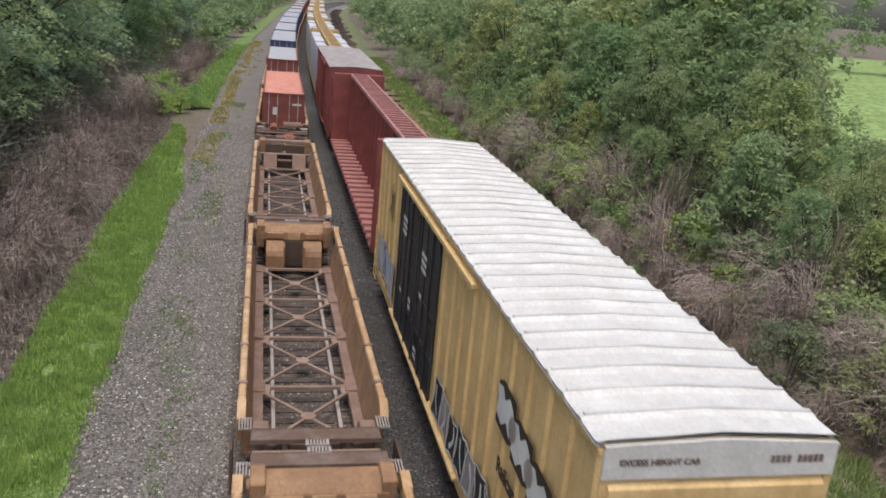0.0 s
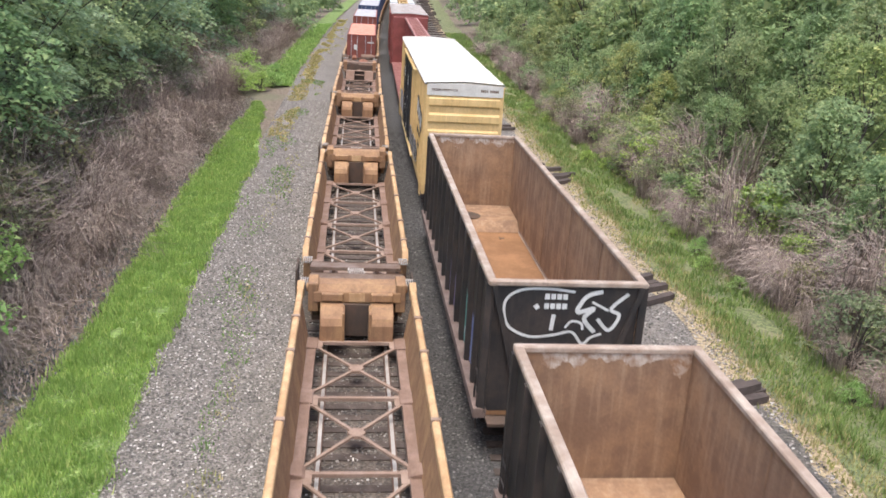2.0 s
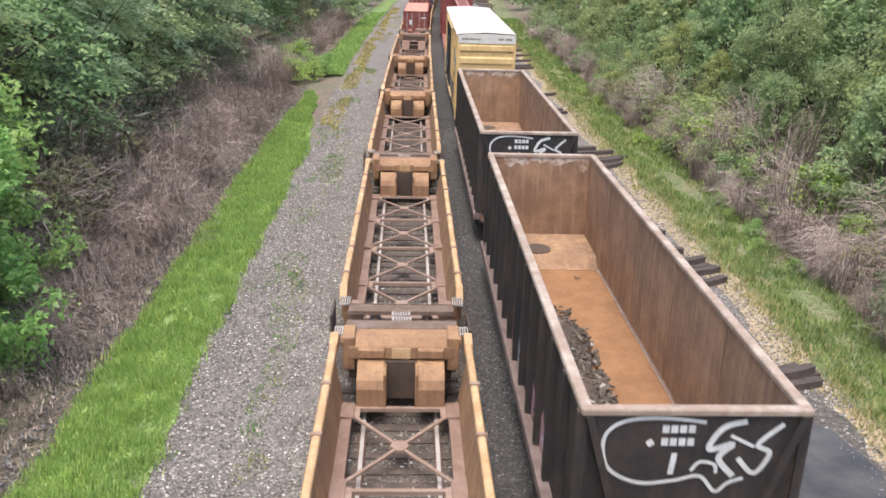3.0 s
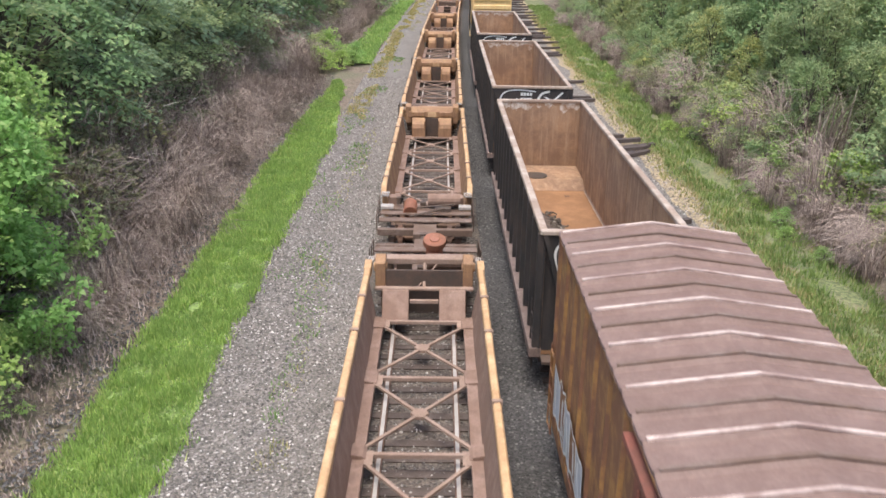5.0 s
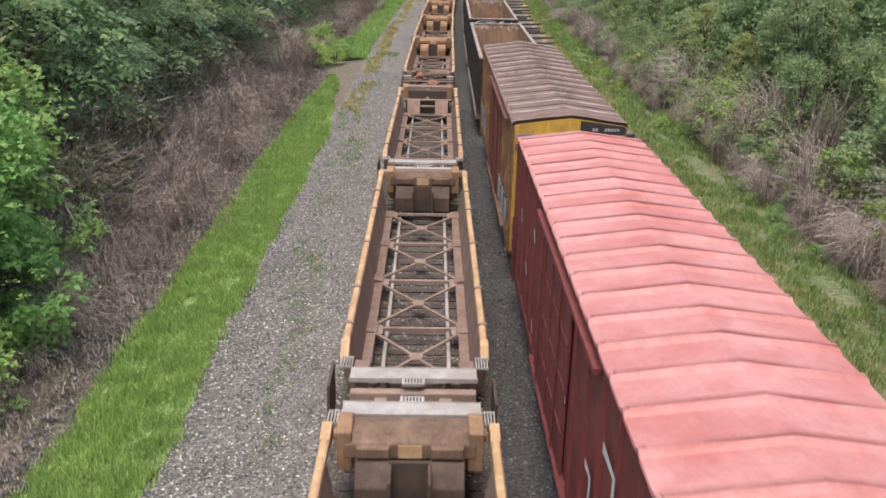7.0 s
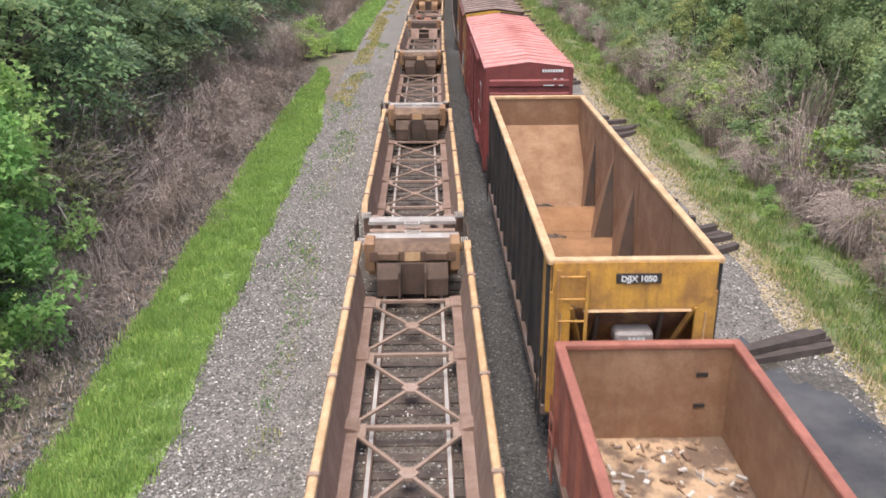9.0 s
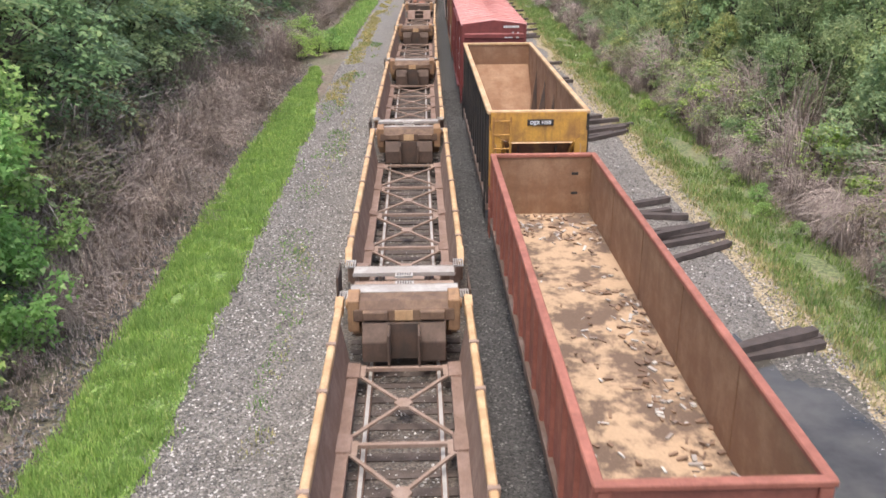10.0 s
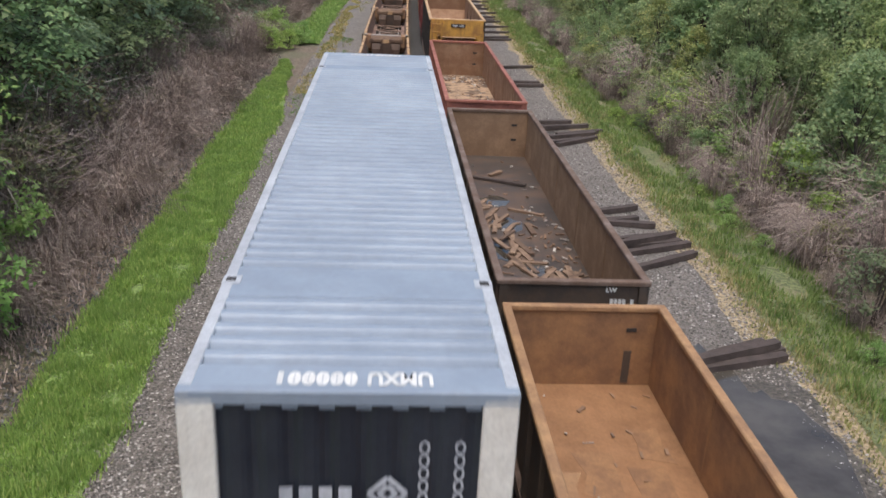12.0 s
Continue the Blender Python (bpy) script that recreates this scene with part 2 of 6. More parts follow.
CONT_WHITE = worn("white_post_paint", (0.80, 0.78, 0.72), (0.68, 0.65, 0.59), 0.3, 0.2, (0.35, 0.28, 0.22), 0.5)
CONT_EDGE = worn("bare_edge_rail", (0.56, 0.58, 0.60), (0.42, 0.44, 0.47), 0.35, 0.1, rough=0.45, metal=0.2)
CONT_PINK = worn("sun_bleached_red_roof", (0.62, 0.27, 0.19), (0.52, 0.21, 0.15), 0.3, 0.15)
CONT_RED = worn("red_container_paint", (0.27, 0.075, 0.055), (0.20, 0.06, 0.045), 0.35, 0.2)
CONT_BLUE = worn("blue_container_paint", (0.06, 0.09, 0.20), (0.05, 0.07, 0.13), 0.35, 0.2)
CONT_GREY = worn("grey_container_roof", (0.42, 0.42, 0.44), (0.34, 0.34, 0.36), 0.35, 0.2)
MARK_WHITE = worn("white_lettering", (0.74, 0.74, 0.72), (0.60, 0.60, 0.58), 0.3, 0.1, rough=0.6)
MARK_BLACK = worn("black_lettering", (0.025, 0.022, 0.02), (0.05, 0.04, 0.035), 0.3, 0.1)
MARK_BLUE = worn("blue_spray_paint", (0.12, 0.15, 0.36), (0.22, 0.25, 0.42), 0.4, 0.2)
MARK_PALE = worn("silver_spray_paint", (0.58, 0.60, 0.64), (0.40, 0.42, 0.46), 0.4, 0.3)
MARK_TEAL = worn("teal_spray_paint", (0.12, 0.30, 0.27), (0.2, 0.4, 0.36), 0.4, 0.2)
TIMBER = worn("creosoted_timber", (0.045, 0.033, 0.029), (0.085, 0.065, 0.058), 0.45, 0.1, (0.02, 0.016, 0.014), 0.85, scale=2.5, bump=0.5)
TIE_WOOD = worn("weathered_tie", (0.125, 0.095, 0.078), (0.075, 0.056, 0.047), 0.5, 0.1, (0.05, 0.04, 0.035), 0.9, scale=2.5, bump=0.6)
RAIL_SIDE = worn("rusty_rail", (0.18, 0.10, 0.07), (0.12, 0.07, 0.05), 0.5, 0.0, rough=0.8)
RAIL_TOP = worn("polished_rail_head", (0.46, 0.43, 0.40), (0.34, 0.31, 0.28), 0.3, 0.0, rough=0.4, metal=0.0)
PLANK = worn("broken_plank", (0.33, 0.225, 0.15), (0.22, 0.145, 0.10), 0.45, 0.1, rough=0.9, scale=3.0)
PLANK_DARK = worn("damp_plank", (0.20, 0.125, 0.08), (0.13, 0.085, 0.06), 0.45, 0.1, rough=0.85, scale=3.0)
DUSTY_SILL = worn("dusty_sill", (0.27, 0.20, 0.175), (0.17, 0.12, 0.10), 0.45, 0.2, rough=0.85)
MARK_LILAC = worn("lilac_spray_paint", (0.34, 0.27, 0.47), (0.24, 0.19, 0.36), 0.35, 0.3)
MARK_PINK = worn("pink_spray_paint", (0.55, 0.30, 0.33), (0.40, 0.22, 0.25), 0.35, 0.3)
COAL = speckled("coal_lumps", [(0.0, (0.05, 0.042, 0.036)), (0.7, (0.11, 0.085, 0.065)), (0.95, (0.17, 0.14, 0.11)), (1.0, (0.42, 0.40, 0.37))])
RUBBISH = speckled("rubbish_bits", [(0.0, (0.30, 0.19, 0.12)), (0.6, (0.16, 0.10, 0.07)), (0.9, (0.55, 0.52, 0.48))])
SOIL = earthy("forest_floor", [(0.10, 0.078, 0.062), (0.17, 0.13, 0.10), (0.13, 0.115, 0.075)], 9, 5, 0.8, patch=(0.10, 0.12, 0.06), patch_scale=0.2)
GRAVEL = earthy("pale_gravel", [(0.12, 0.107, 0.098), (0.185, 0.168, 0.153), (0.28, 0.258, 0.238)], 24, 17, 1.0, patch=(0.14, 0.125, 0.11), patch_scale=0.4)
BALLAST = earthy("dark_ballast", [(0.046, 0.044, 0.043), (0.071, 0.068, 0.066), (0.11, 0.106, 0.103)], 21, 14, 1.0)
TRACKBED = earthy("brown_trackbed", [(0.065, 0.05, 0.04), (0.105, 0.085, 0.07), (0.17, 0.15, 0.13)], 20, 12, 1.0)
TURF = earthy("turf", [(0.10, 0.145, 0.045), (0.155, 0.225, 0.065), (0.22, 0.29, 0.095)], 12, 9, 0.6)
TURF_DULL = earthy("dull_turf", [(0.085, 0.105, 0.042), (0.12, 0.145, 0.06), (0.17, 0.16, 0.085)], 12, 9, 0.6, patch=(0.27, 0.22, 0.14), patch_scale=0.7)
BLADE_DULL = leafy("verge_weed_blades", (0.15, 0.225, 0.08), (0.235, 0.34, 0.12), (0.38, 0.38, 0.19), 0.4)
MEADOW = earthy("far_meadow", [(0.16, 0.24, 0.06), (0.22, 0.31, 0.09), (0.27, 0.34, 0.12)], 2, 0.4, 0.3)
MUD = earthy("wet_mud", [(0.05, 0.043, 0.036), (0.085, 0.075, 0.062), (0.12, 0.108, 0.09)], 14, 8, 0.8, 0.5)
STRAW = earthy("dry_verge", [(0.22, 0.17, 0.11), (0.32, 0.25, 0.16), (0.22, 0.21, 0.12)], 16, 9, 0.7)
STONE = speckled("ballast_stones", [(0.0, (0.08, 0.072, 0.066)), (0.55, (0.20, 0.18, 0.162)), (0.85, (0.33, 0.30, 0.275)), (1.0, (0.56, 0.53, 0.495))])
STONE_DARK = speckled("dark_ballast_stones", [(0.0, (0.04, 0.038, 0.037)), (0.7, (0.085, 0.08, 0.078)), (1.0, (0.22, 0.21, 0.2))])
BLADE = leafy("grass_blades", (0.20, 0.32, 0.095), (0.34, 0.49, 0.16), (0.50, 0.56, 0.24), 0.5)
BLADE_DRY = leafy("dry_grass_blades", (0.26, 0.28, 0.10), (0.42, 0.36, 0.19), (0.54, 0.42, 0.27), 0.3)
LEAF_BRIGHT = leafy("bright_leaves", (0.27, 0.41, 0.14), (0.40, 0.56, 0.21), (0.52, 0.60, 0.28), 0.52)
LEAF_MID = leafy("mid_leaves", (0.23, 0.315, 0.17), (0.345, 0.44, 0.235), (0.47, 0.51, 0.27), 0.52)
LEAF_BLUE = leafy("cool_leaves", (0.26, 0.36, 0.245), (0.37, 0.485, 0.335), (0.45, 0.54, 0.36), 0.52)
LEAF_OLIVE = leafy("olive_leaves", (0.245, 0.305, 0.165), (0.365, 0.43, 0.225), (0.50, 0.48, 0.26), 0.52)
LEAF_DULL = leafy("dull_olive_leaves", (0.19, 0.21, 0.14), (0.29, 0.305, 0.19), (0.38, 0.34, 0.23), 0.5)
BARK = worn("bark", (0.13, 0.105, 0.09), (0.08, 0.065, 0.056), 0.5, 0.2, rough=0.95, scale=3.0, bump=0.7)
TWIG = speckled("dead_twigs", [(0.0, (0.15, 0.112, 0.095)), (0.6, (0.32, 0.25, 0.215)), (0.93, (0.44, 0.355, 0.305)), (1.0, (0.62, 0.53, 0.46))])


# ---- shapes ----
class Geo:
    """Vertices and faces of one part."""

    def __init__(self):
        self.v, self.f = [], []

    def add(self, verts, faces):
        n = len(self.v)
        self.v.extend(verts)
        self.f.extend([tuple(i + n for i in f) for f in faces])
        return self

    def box(self, x0, x1, y0, y1, z0, z1):
        return self.add([(x, y, z) for z in (z0, z1) for y in (y0, y1) for x in (x0, x1)],
                        [(0, 2, 3, 1), (4, 5, 7, 6), (0, 1, 5, 4), (2, 6, 7, 3), (0, 4, 6, 2), (1, 3, 7, 5)])

    def beam(self, p, q, w, h):
        """A bar from p to q, w wide and h high."""
        p, q = Vector(p), Vector(q)
        d = (q - p).normalized()
        side = d.cross(Vector((0, 0, 1)))
        side = (side if side.length > 1e-3 else Vector((1, 0, 0))).normalized()
        up = side.cross(d)
        c = [tuple(e + side * (sx * w / 2) + up * (sz * h / 2)) for e in (p, q) for sx, sz in ((-1, -1), (1, -1), (1, 1), (-1, 1))]
        return self.add(c, [(0, 1, 2, 3), (7, 6, 5, 4), (0, 4, 5, 1), (1, 5, 6, 2), (2, 6, 7, 3), (3, 7, 4, 0)])

    def rod(self, p, q, r, n=10, r2=None):
        p, q = Vector(p), Vector(q)
        d = (q - p).normalized()
        a = d.orthogonal().normalized()
        b = d.cross(a)
        r2 = r if r2 is None else r2
        c = [tuple(e + (a * math.cos(k * math.tau / n) + b * math.sin(k * math.tau / n)) * s) for e, s in ((p, r), (q, r2)) for k in range(n)]
        return self.add(c, [(k, (k + 1) % n, n + (k + 1) % n, n + k) for k in range(n)] + [tuple(range(n - 1, -1, -1)), tuple(range(n, 2 * n))])

    def prism(self, outline, axis, lo, hi):
        """An outline drawn out along an axis: (x, z) along y, (y, z) along x, (x, y) along z."""
        n = len(outline)
        put = {"y": lambda a, b, c: (a, c, b), "x": lambda a, b, c: (c, a, b), "z": lambda a, b, c: (a, b, c)}[axis]
        c = [put(a, b, lo) for a, b in outline] + [put(a, b, hi) for a, b in outline]
        return self.add(c, [(k, (k + 1) % n, n + (k + 1) % n, n + k) for k in range(n)] + [tuple(range(n - 1, -1, -1)), tuple(range(n, 2 * n))])

    def sheet(self, rows, thick=None):
        """A skin over rows of points; with thick a second one below."""
        m, n = len(rows), len(rows[0])
        self.add([p for r in rows for p in r], [(i * n + j, i * n + j + 1, (i + 1) * n + j + 1, (i + 1) * n + j) for i in range(m - 1) for j in range(n - 1)])
        if thick:
            self.add([(p[0], p[1], p[2] - thick) for r in rows for p in r],
                     [(i * n + j, (i + 1) * n + j, (i + 1) * n + j + 1, i * n + j + 1) for i in range(m - 1) for j in range(n - 1)])
        return self

    def mesh(self, name, material, smooth=False):
        me = bpy.data.meshes.new(name)
        me.from_pydata(self.v, [], self.f)
        me.validate()
        bm = bmesh.new()
        bm.from_mesh(me)
        if len(bm.faces) < 40000:
            bmesh.ops.recalc_face_normals(bm, faces=bm.faces)
            bm.to_mesh(me)
        bm.free()
        if smooth:
            me.polygons.foreach_set("use_smooth", [True] * len(me.polygons))
        me.materials.append(material)
        return me


def part(name, geo, material, parent, label="", bevel=0.0, smooth=False):
    """One mesh object under a thing or a part."""
    me = geo if isinstance(geo, bpy.types.Mesh) else geo.mesh(name, material, smooth)
    ob = new(name, me)
    ob.parent = parent
    if bevel:
        mod = ob.modifiers.new("bevel", "BEVEL")
        mod.width, mod.segments, mod.limit_method = bevel, 1, "ANGLE"
    return tagged(ob, label)


def thing(name, label, category, group=""):
    ob = new(name)
    ob.empty_display_size = 0.1
    return tagged(ob, label, category, group)


def lone(name, geo, material, label="", category="", kind="", group="", smooth=False):
    return tagged(new(name, geo.mesh(name, material, smooth)), label, category, group, kind)


def stroke(geo, points, width, put, lift):
    """A flat painted stroke over a surface: put(a, b, lift) gives the place."""
    n, last = len(geo.v), len(points) - 1
    for i, (a, b) in enumerate(points):
        (a0, b0), (a1, b1) = points[max(0, i - 1)], points[min(last, i + 1)]
        d = math.hypot(a1 - a0, b1 - b0) or 1
        ox, oy = -(b1 - b0) / d * width / 2, (a1 - a0) / d * width / 2
        geo.v.extend((put(a + ox, b + oy, lift), put(a - ox, b - oy, lift)))
    geo.f.extend((n + 2 * i, n + 2 * i + 1, n + 2 * i + 3, n + 2 * i + 2) for i in range(last))
    return geo


def curved(points, n=6):
    """A smooth line through the points."""
    out = []
    for i in range(len(points) - 1):
        p = [points[max(0, min(len(points) - 1, i + k))] for k in (-1, 0, 1, 2)]
        for k in range(n):
            t = k / n
            out.append(tuple(0.5 * (2 * p[1][a] + (p[2][a] - p[0][a]) * t + (2 * p[0][a] - 5 * p[1][a] + 4 * p[2][a] - p[3][a]) * t * t + (3 * p[1][a] - p[0][a] - 3 * p[2][a] + p[3][a]) * t ** 3) for a in (0, 1)))
    return out + [points[-1]]


def arc(cx, cy, rx, ry, a0, a1, n=10):
    return [(cx + rx * math.cos(radians(a0 + (a1 - a0) * k / n)), cy + ry * math.sin(radians(a0 + (a1 - a0) * k / n))) for k in range(n + 1)]


def glyphs(geo, rng, a0, a1, b0, b1, count, put, lift):
    """Writing that cannot be read: plain bars of its size."""
    w = (a1 - a0) / count
    for k in range(count):
        if rng.random() < 0.1:
            continue
        x0, x1 = a0 + k * w, a0 + k * w + w * 0.8
        geo.add([put(x0, b0, lift), put(x1, b0, lift), put(x1, b1, lift), put(x0, b1, lift)], [(0, 1, 2, 3)])
    return geo


def lettering(text, size, material, parent, m, label):
    cu = bpy.data.curves.new("lettering", "FONT")
    cu.body, cu.size, cu.extrude, cu.align_x, cu.offset = text, size, 0.003, "CENTER", size * 0.035
    ob = new("lettering", cu)
    me = bpy.data.meshes.new_from_object(ob)
    bpy.data.objects.remove(ob)
    me.materials.clear()
    me.materials.append(material)
    t = part("lettering", me, material, parent, label)
    t.matrix_basis = m
    return t


# ---- running gear shared by all cars ----
def truck_meshes():
    g = Geo()
    for s in (-1, 1):
        g.prism([(-1.15, 0.55), (-0.55, 0.42), (-0.3, 0.3), (0.3, 0.3), (0.55, 0.42), (1.15, 0.55), (1.15, 0.68), (0.5, 0.82), (-0.5, 0.82), (-1.15, 0.68)], "x", s * 1.02 - 0.07, s * 1.02 + 0.07)
        for y in (-0.12, 0, 0.12):
            g.rod((s * 1.02, y, 0.38), (s * 1.02, y, 0.62), 0.05, 8)
        for y in (-0.9, 0.9):
            g.box(s * 1.02 - 0.11, s * 1.02 + 0.11, y - 0.14, y + 0.14, 0.5, 0.72)
    g.box(-1.1, 1.1, -0.2, 0.2, 0.5, 0.78)
    w = Geo()
    for s in (-1, 1):
        w.rod((s * 0.70, 0, 0.59), (s * 0.83, 0, 0.59), 0.42, 20)
        w.rod((s * 0.68, 0, 0.59), (s * 0.70, 0, 0.59), 0.45, 20)
    w.rod((-0.95, 0, 0.59), (0.95, 0, 0.59), 0.08, 10)
    c = Geo().box(-0.12, 0.12, -0.5, 0.2, 0.72, 0.95).box(-0.2, 0.06, 0.2, 0.42, 0.70, 1.0).box(0.02, 0.16, 0.2, 0.36, 0.74, 0.96)
    return g.mesh("truck", TRUCK), w.mesh("wheelset", WHEEL), c.mesh("coupler", GREASE_SHADE)


TRUCK_MESH, WHEEL_MESH, COUPLER_MESH = truck_meshes()


def add_truck(car, y):
    t = part("truck", TRUCK_MESH, None, car)
    t.location = (0, y, 0)
    for d in (-0.9, 0.9):
        w = part("wheelset", WHEEL_MESH, None, t, "steel wheelset")
        w.location = (0, d, 0)


def add_couplers(car, half):
    for s in (-1, 1):
        c = part("coupler", COUPLER_MESH, None, car)
        c.location = (0, s * (half + 0.15), 0)
        c.rotation_euler = (0, 0, 0 if s > 0 else math.pi)


def mover(car, x, u, run, z=0.0):
    MOVERS.append((car, x, u, z, run))
    return car


# ---- articulated well car unit: y runs from the bulkhead at 0 back to -13.4 ----
def well_unit(far_end="joint", near_end="joint", pale=False):
    car = thing("well_car", "empty rusty orange container well car with cross braces", "railcar", "units of the container train")
    walk_mat = GALV if pale else WALK_BROWN
    for s in (-1, 1):
        chord = Geo().prism([(s * 1.36, 1.36), (s * 1.36, 1.52), (s * 1.40, 1.55), (s * 1.49, 1.55), (s * 1.52, 1.50), (s * 1.52, 1.36)], "y", -12.95, -0.55)
        chord.prism([(-0.55, 1.30), (-0.55, 1.55), (-0.1, 1.62), (0.0, 1.50), (-0.1, 1.28)], "x", s * 1.44 - 0.09, s * 1.44 + 0.09)
        chord.prism([(-13.3, 1.15), (-12.95, 1.36), (-12.95, 1.55), (-13.15, 1.5), (-13.35, 1.28)], "x", s * 1.44 - 0.09, s * 1.44 + 0.09)
        top = part("top_chord", chord, ORANGE, car, "faded orange top chord", 0.012)
        for y in (-2.3, -4.15, -7.1, -10.2, -12.2):
            part("clamp", Geo().box(s * 1.34 if s > 0 else -1.54, s * 1.54 if s > 0 else -1.34, y - 0.05, y + 0.05, 1.40, 1.578), BRACE, top)
        side = Geo()
        # inner sheet, leaning in towards the floor, thick outer wall
        side.prism([(s * 1.38, 1.38), (s * 1.47, 1.38), (s * 1.42, 0.42), (s * 1.21, 0.42)], "y", -13.2, -0.9)
        for y in (-1.6, -4.2, -7.15, -10.15, -12.6):
            side.box(*sorted((s * 1.40, s * 1.53)), y - 0.07, y + 0.07, 0.45, 1.37)
        part("side_wall", side, WELL_BROWN if pale else ORANGE_DULL, car, "", 0.006)
        ledge = Geo().box(*sorted((s * 1.0, s * 1.33)), -13.2, -1.2, 0.36, 0.44)
        ledge.box(*sorted((s * 0.99, s * 1.03)), -13.2, -1.2, 0.28, 0.46)
        ledge.prism([(s * 0.95, 0.44), (s * 1.36, 0.44), (s * 1.36, 0.58), (s * 1.02, 0.50)], "y", -7.35, -6.95)
        for y in (-4.2, -10.15, -1.45, -12.95):
            ledge.prism([(s * 0.93, 0.44), (s * 1.3, 0.44), (s * 1.3, 0.50), (s * 0.96, 0.475)], "y", y - 0.3, y + 0.3)
        for y in (-7.15,):
            ledge.beam((s * 1.36, y - 0.22, 0.55), (s * 1.40, y - 0.22, 1.36), 0.06, 0.05)
        part("floor_ledge", ledge, WELL_BROWN, car, "", 0.006)
    stations = (-1.3, -4.2, -7.15, -10.15, -13.1)
    for y in stations[:-1]:
        part("cross_bar", Geo().box(-1.0, 1.0, y - 0.045, y + 0.045, 0.37, 0.45), BRACE, car)
    for y0, y1 in zip(stations, stations[1:]):
        g = Geo()
        m = (y0 + y1) / 2
        for s in (-1, 1):
            g.beam((s * 1.0, y0 - 0.25, 0.412), (0, m, 0.412), 0.07, 0.05)
            g.beam((0, m, 0.412), (s * 1.0, y1 + 0.25, 0.412), 0.07, 0.05)
            g.box(*sorted((s * 0.83, s * 1.0)), y0 - 0.36, y0 + 0.1, 0.395, 0.445)
        g.prism([(-0.19, m), (-0.07, m - 0.17), (0.07, m - 0.17), (0.19, m), (0.07, m + 0.17), (-0.07, m + 0.17)], "z", 0.385, 0.449)
        part("cross_brace", g, BRACE, car)
    # bulkhead that closes the far end of the well
    bulk = Geo()
    if far_end == "joint":
        bulk.prism([(-0.62, 1.22), (-0.62, 1.50), (-0.45, 1.66), (0.0, 1.66), (0.0, 1.22)], "x", -1.12, 1.12)
        bulk.box(-0.9, -0.35, -0.75, -0.60, 1.30, 1.50).box(0.35, 0.9, -0.75, -0.60, 1.30, 1.50)
        head = part("bulkhead", bulk, BULK_BROWN if pale else ORANGE_DULL, car, "rust brown bulkhead beam" if pale else "rusty orange bulkhead beam", 0.02)
        part("wear_plate", Geo().box(-0.2, 0.2, -0.645, -0.625, 1.25, 1.49), ORANGE, head, "pale orange wear plate")
        for s in (-1, 1):
            slab = [(-1.02, 0.42), (-0.82, 0.42), (-0.56, 1.24), (-0.74, 1.24), (-1.02, 0.9)] if pale else [(-1.28, 0.42), (-1.05, 0.42), (-0.62, 1.24), (-0.9, 1.24), (-1.2, 1.02), (-1.28, 0.85)]
            g = Geo().prism(slab, "x", *sorted((s * 0.34, s * 0.92)))
            g.box(*sorted((s * 0.30, s * 0.36)), -1.3, -0.7, 0.42, 1.2)
            part("end_plate", g, ORANGE_DULL if not pale else PLATE_BROWN, car, "rust streaked end plate", 0.02)
        # near-black box paints the shade in the recess below the beam
        part("end_recess", Geo().box(-0.36, 0.36, -0.74, -0.66, 0.36, 1.22), GREASE_SHADE, car)
    else:
        bulk.box(-1.3, 1.3, -0.12, 0.22, 1.50, 1.66).box(-1.25, 1.25, -0.75, -0.6, 1.02, 1.10)
        bulk.beam((0.0, -0.7, 1.06), (0.0, -0.1, 1.55), 0.08, 0.06).beam((-0.2, -0.7, 1.06), (0.4, 0.0, 1.58), 0.05, 0.04)
        part("bulkhead", bulk, BRACE, car, "grey brown bulkhead beam", 0.02)
        for s in (-1, 1):
            part("end_plate", Geo().prism([(-1.28, 0.42), (-1.1, 0.42), (-0.62, 1.06), (-0.8, 1.06)], "x", *sorted((s * 0.38, s * 1.05))), WELL_BROWN, car, "", 0.02)
        # dark slab across the well end, painted-in shade of the recess
        part("end_recess", Geo().box(-1.1, 1.1, -0.56, -0.48, 0.36, 1.5), GREASE_SHADE, car)
        part("rung", Geo().box(-0.36, 0.36, -0.85, -0.75, 0.72, 0.80), BRACE, car)
    for s in (-1, 1):
        g = Geo().prism([(-0.58, 0.95), (-0.62, 1.72), (-0.15, 1.80), (0.04, 1.72), (0.04, 0.95)], "x", *sorted((s * 0.98, s * 1.24)))
        g.rod((s * 0.95, -0.28, 1.5), (s * 1.30, -0.28, 1.5), 0.12, 10)
        part("corner_post", g, ORANGE_DULL, car, "", 0.02)
        step = Geo()
        for k in range(5):
            x = s * (1.25 + 0.055 * k)
            step.box(x - 0.012, x + 0.012, 0.08, 0.52, 1.44, 1.475)
        step.box(*sorted((s * 1.23, s * 1.49)), 0.08, 0.1, 1.43, 1.47).box(*sorted((s * 1.23, s * 1.49)), 0.5, 0.52, 1.43, 1.47)
        part("step_tread", step, GALV, car, "pale slatted step")
        step = Geo()
        for k in range(5):
            x = s * (1.25 + 0.055 * k)
            step.box(x - 0.012, x + 0.012, -13.85, -13.4, 1.33, 1.365)
        step.box(*sorted((s * 1.23, s * 1.49)), -13.42, -13.4, 1.32, 1.36).box(*sorted((s * 1.23, s * 1.49)), -13.85, -13.83, 1.32, 1.36)
        part("step_tread", step, GALV, car, "pale slatted step")
        g = Geo().prism([(-13.75, 0.46), (-13.2, 0.46), (-13.2, 1.1), (-13.4, 1.28), (-13.75, 1.28)], "x", *sorted((s * 0.9, s * 1.22)))
        part("corner_post", g, WELL_BROWN, car, "", 0.02)
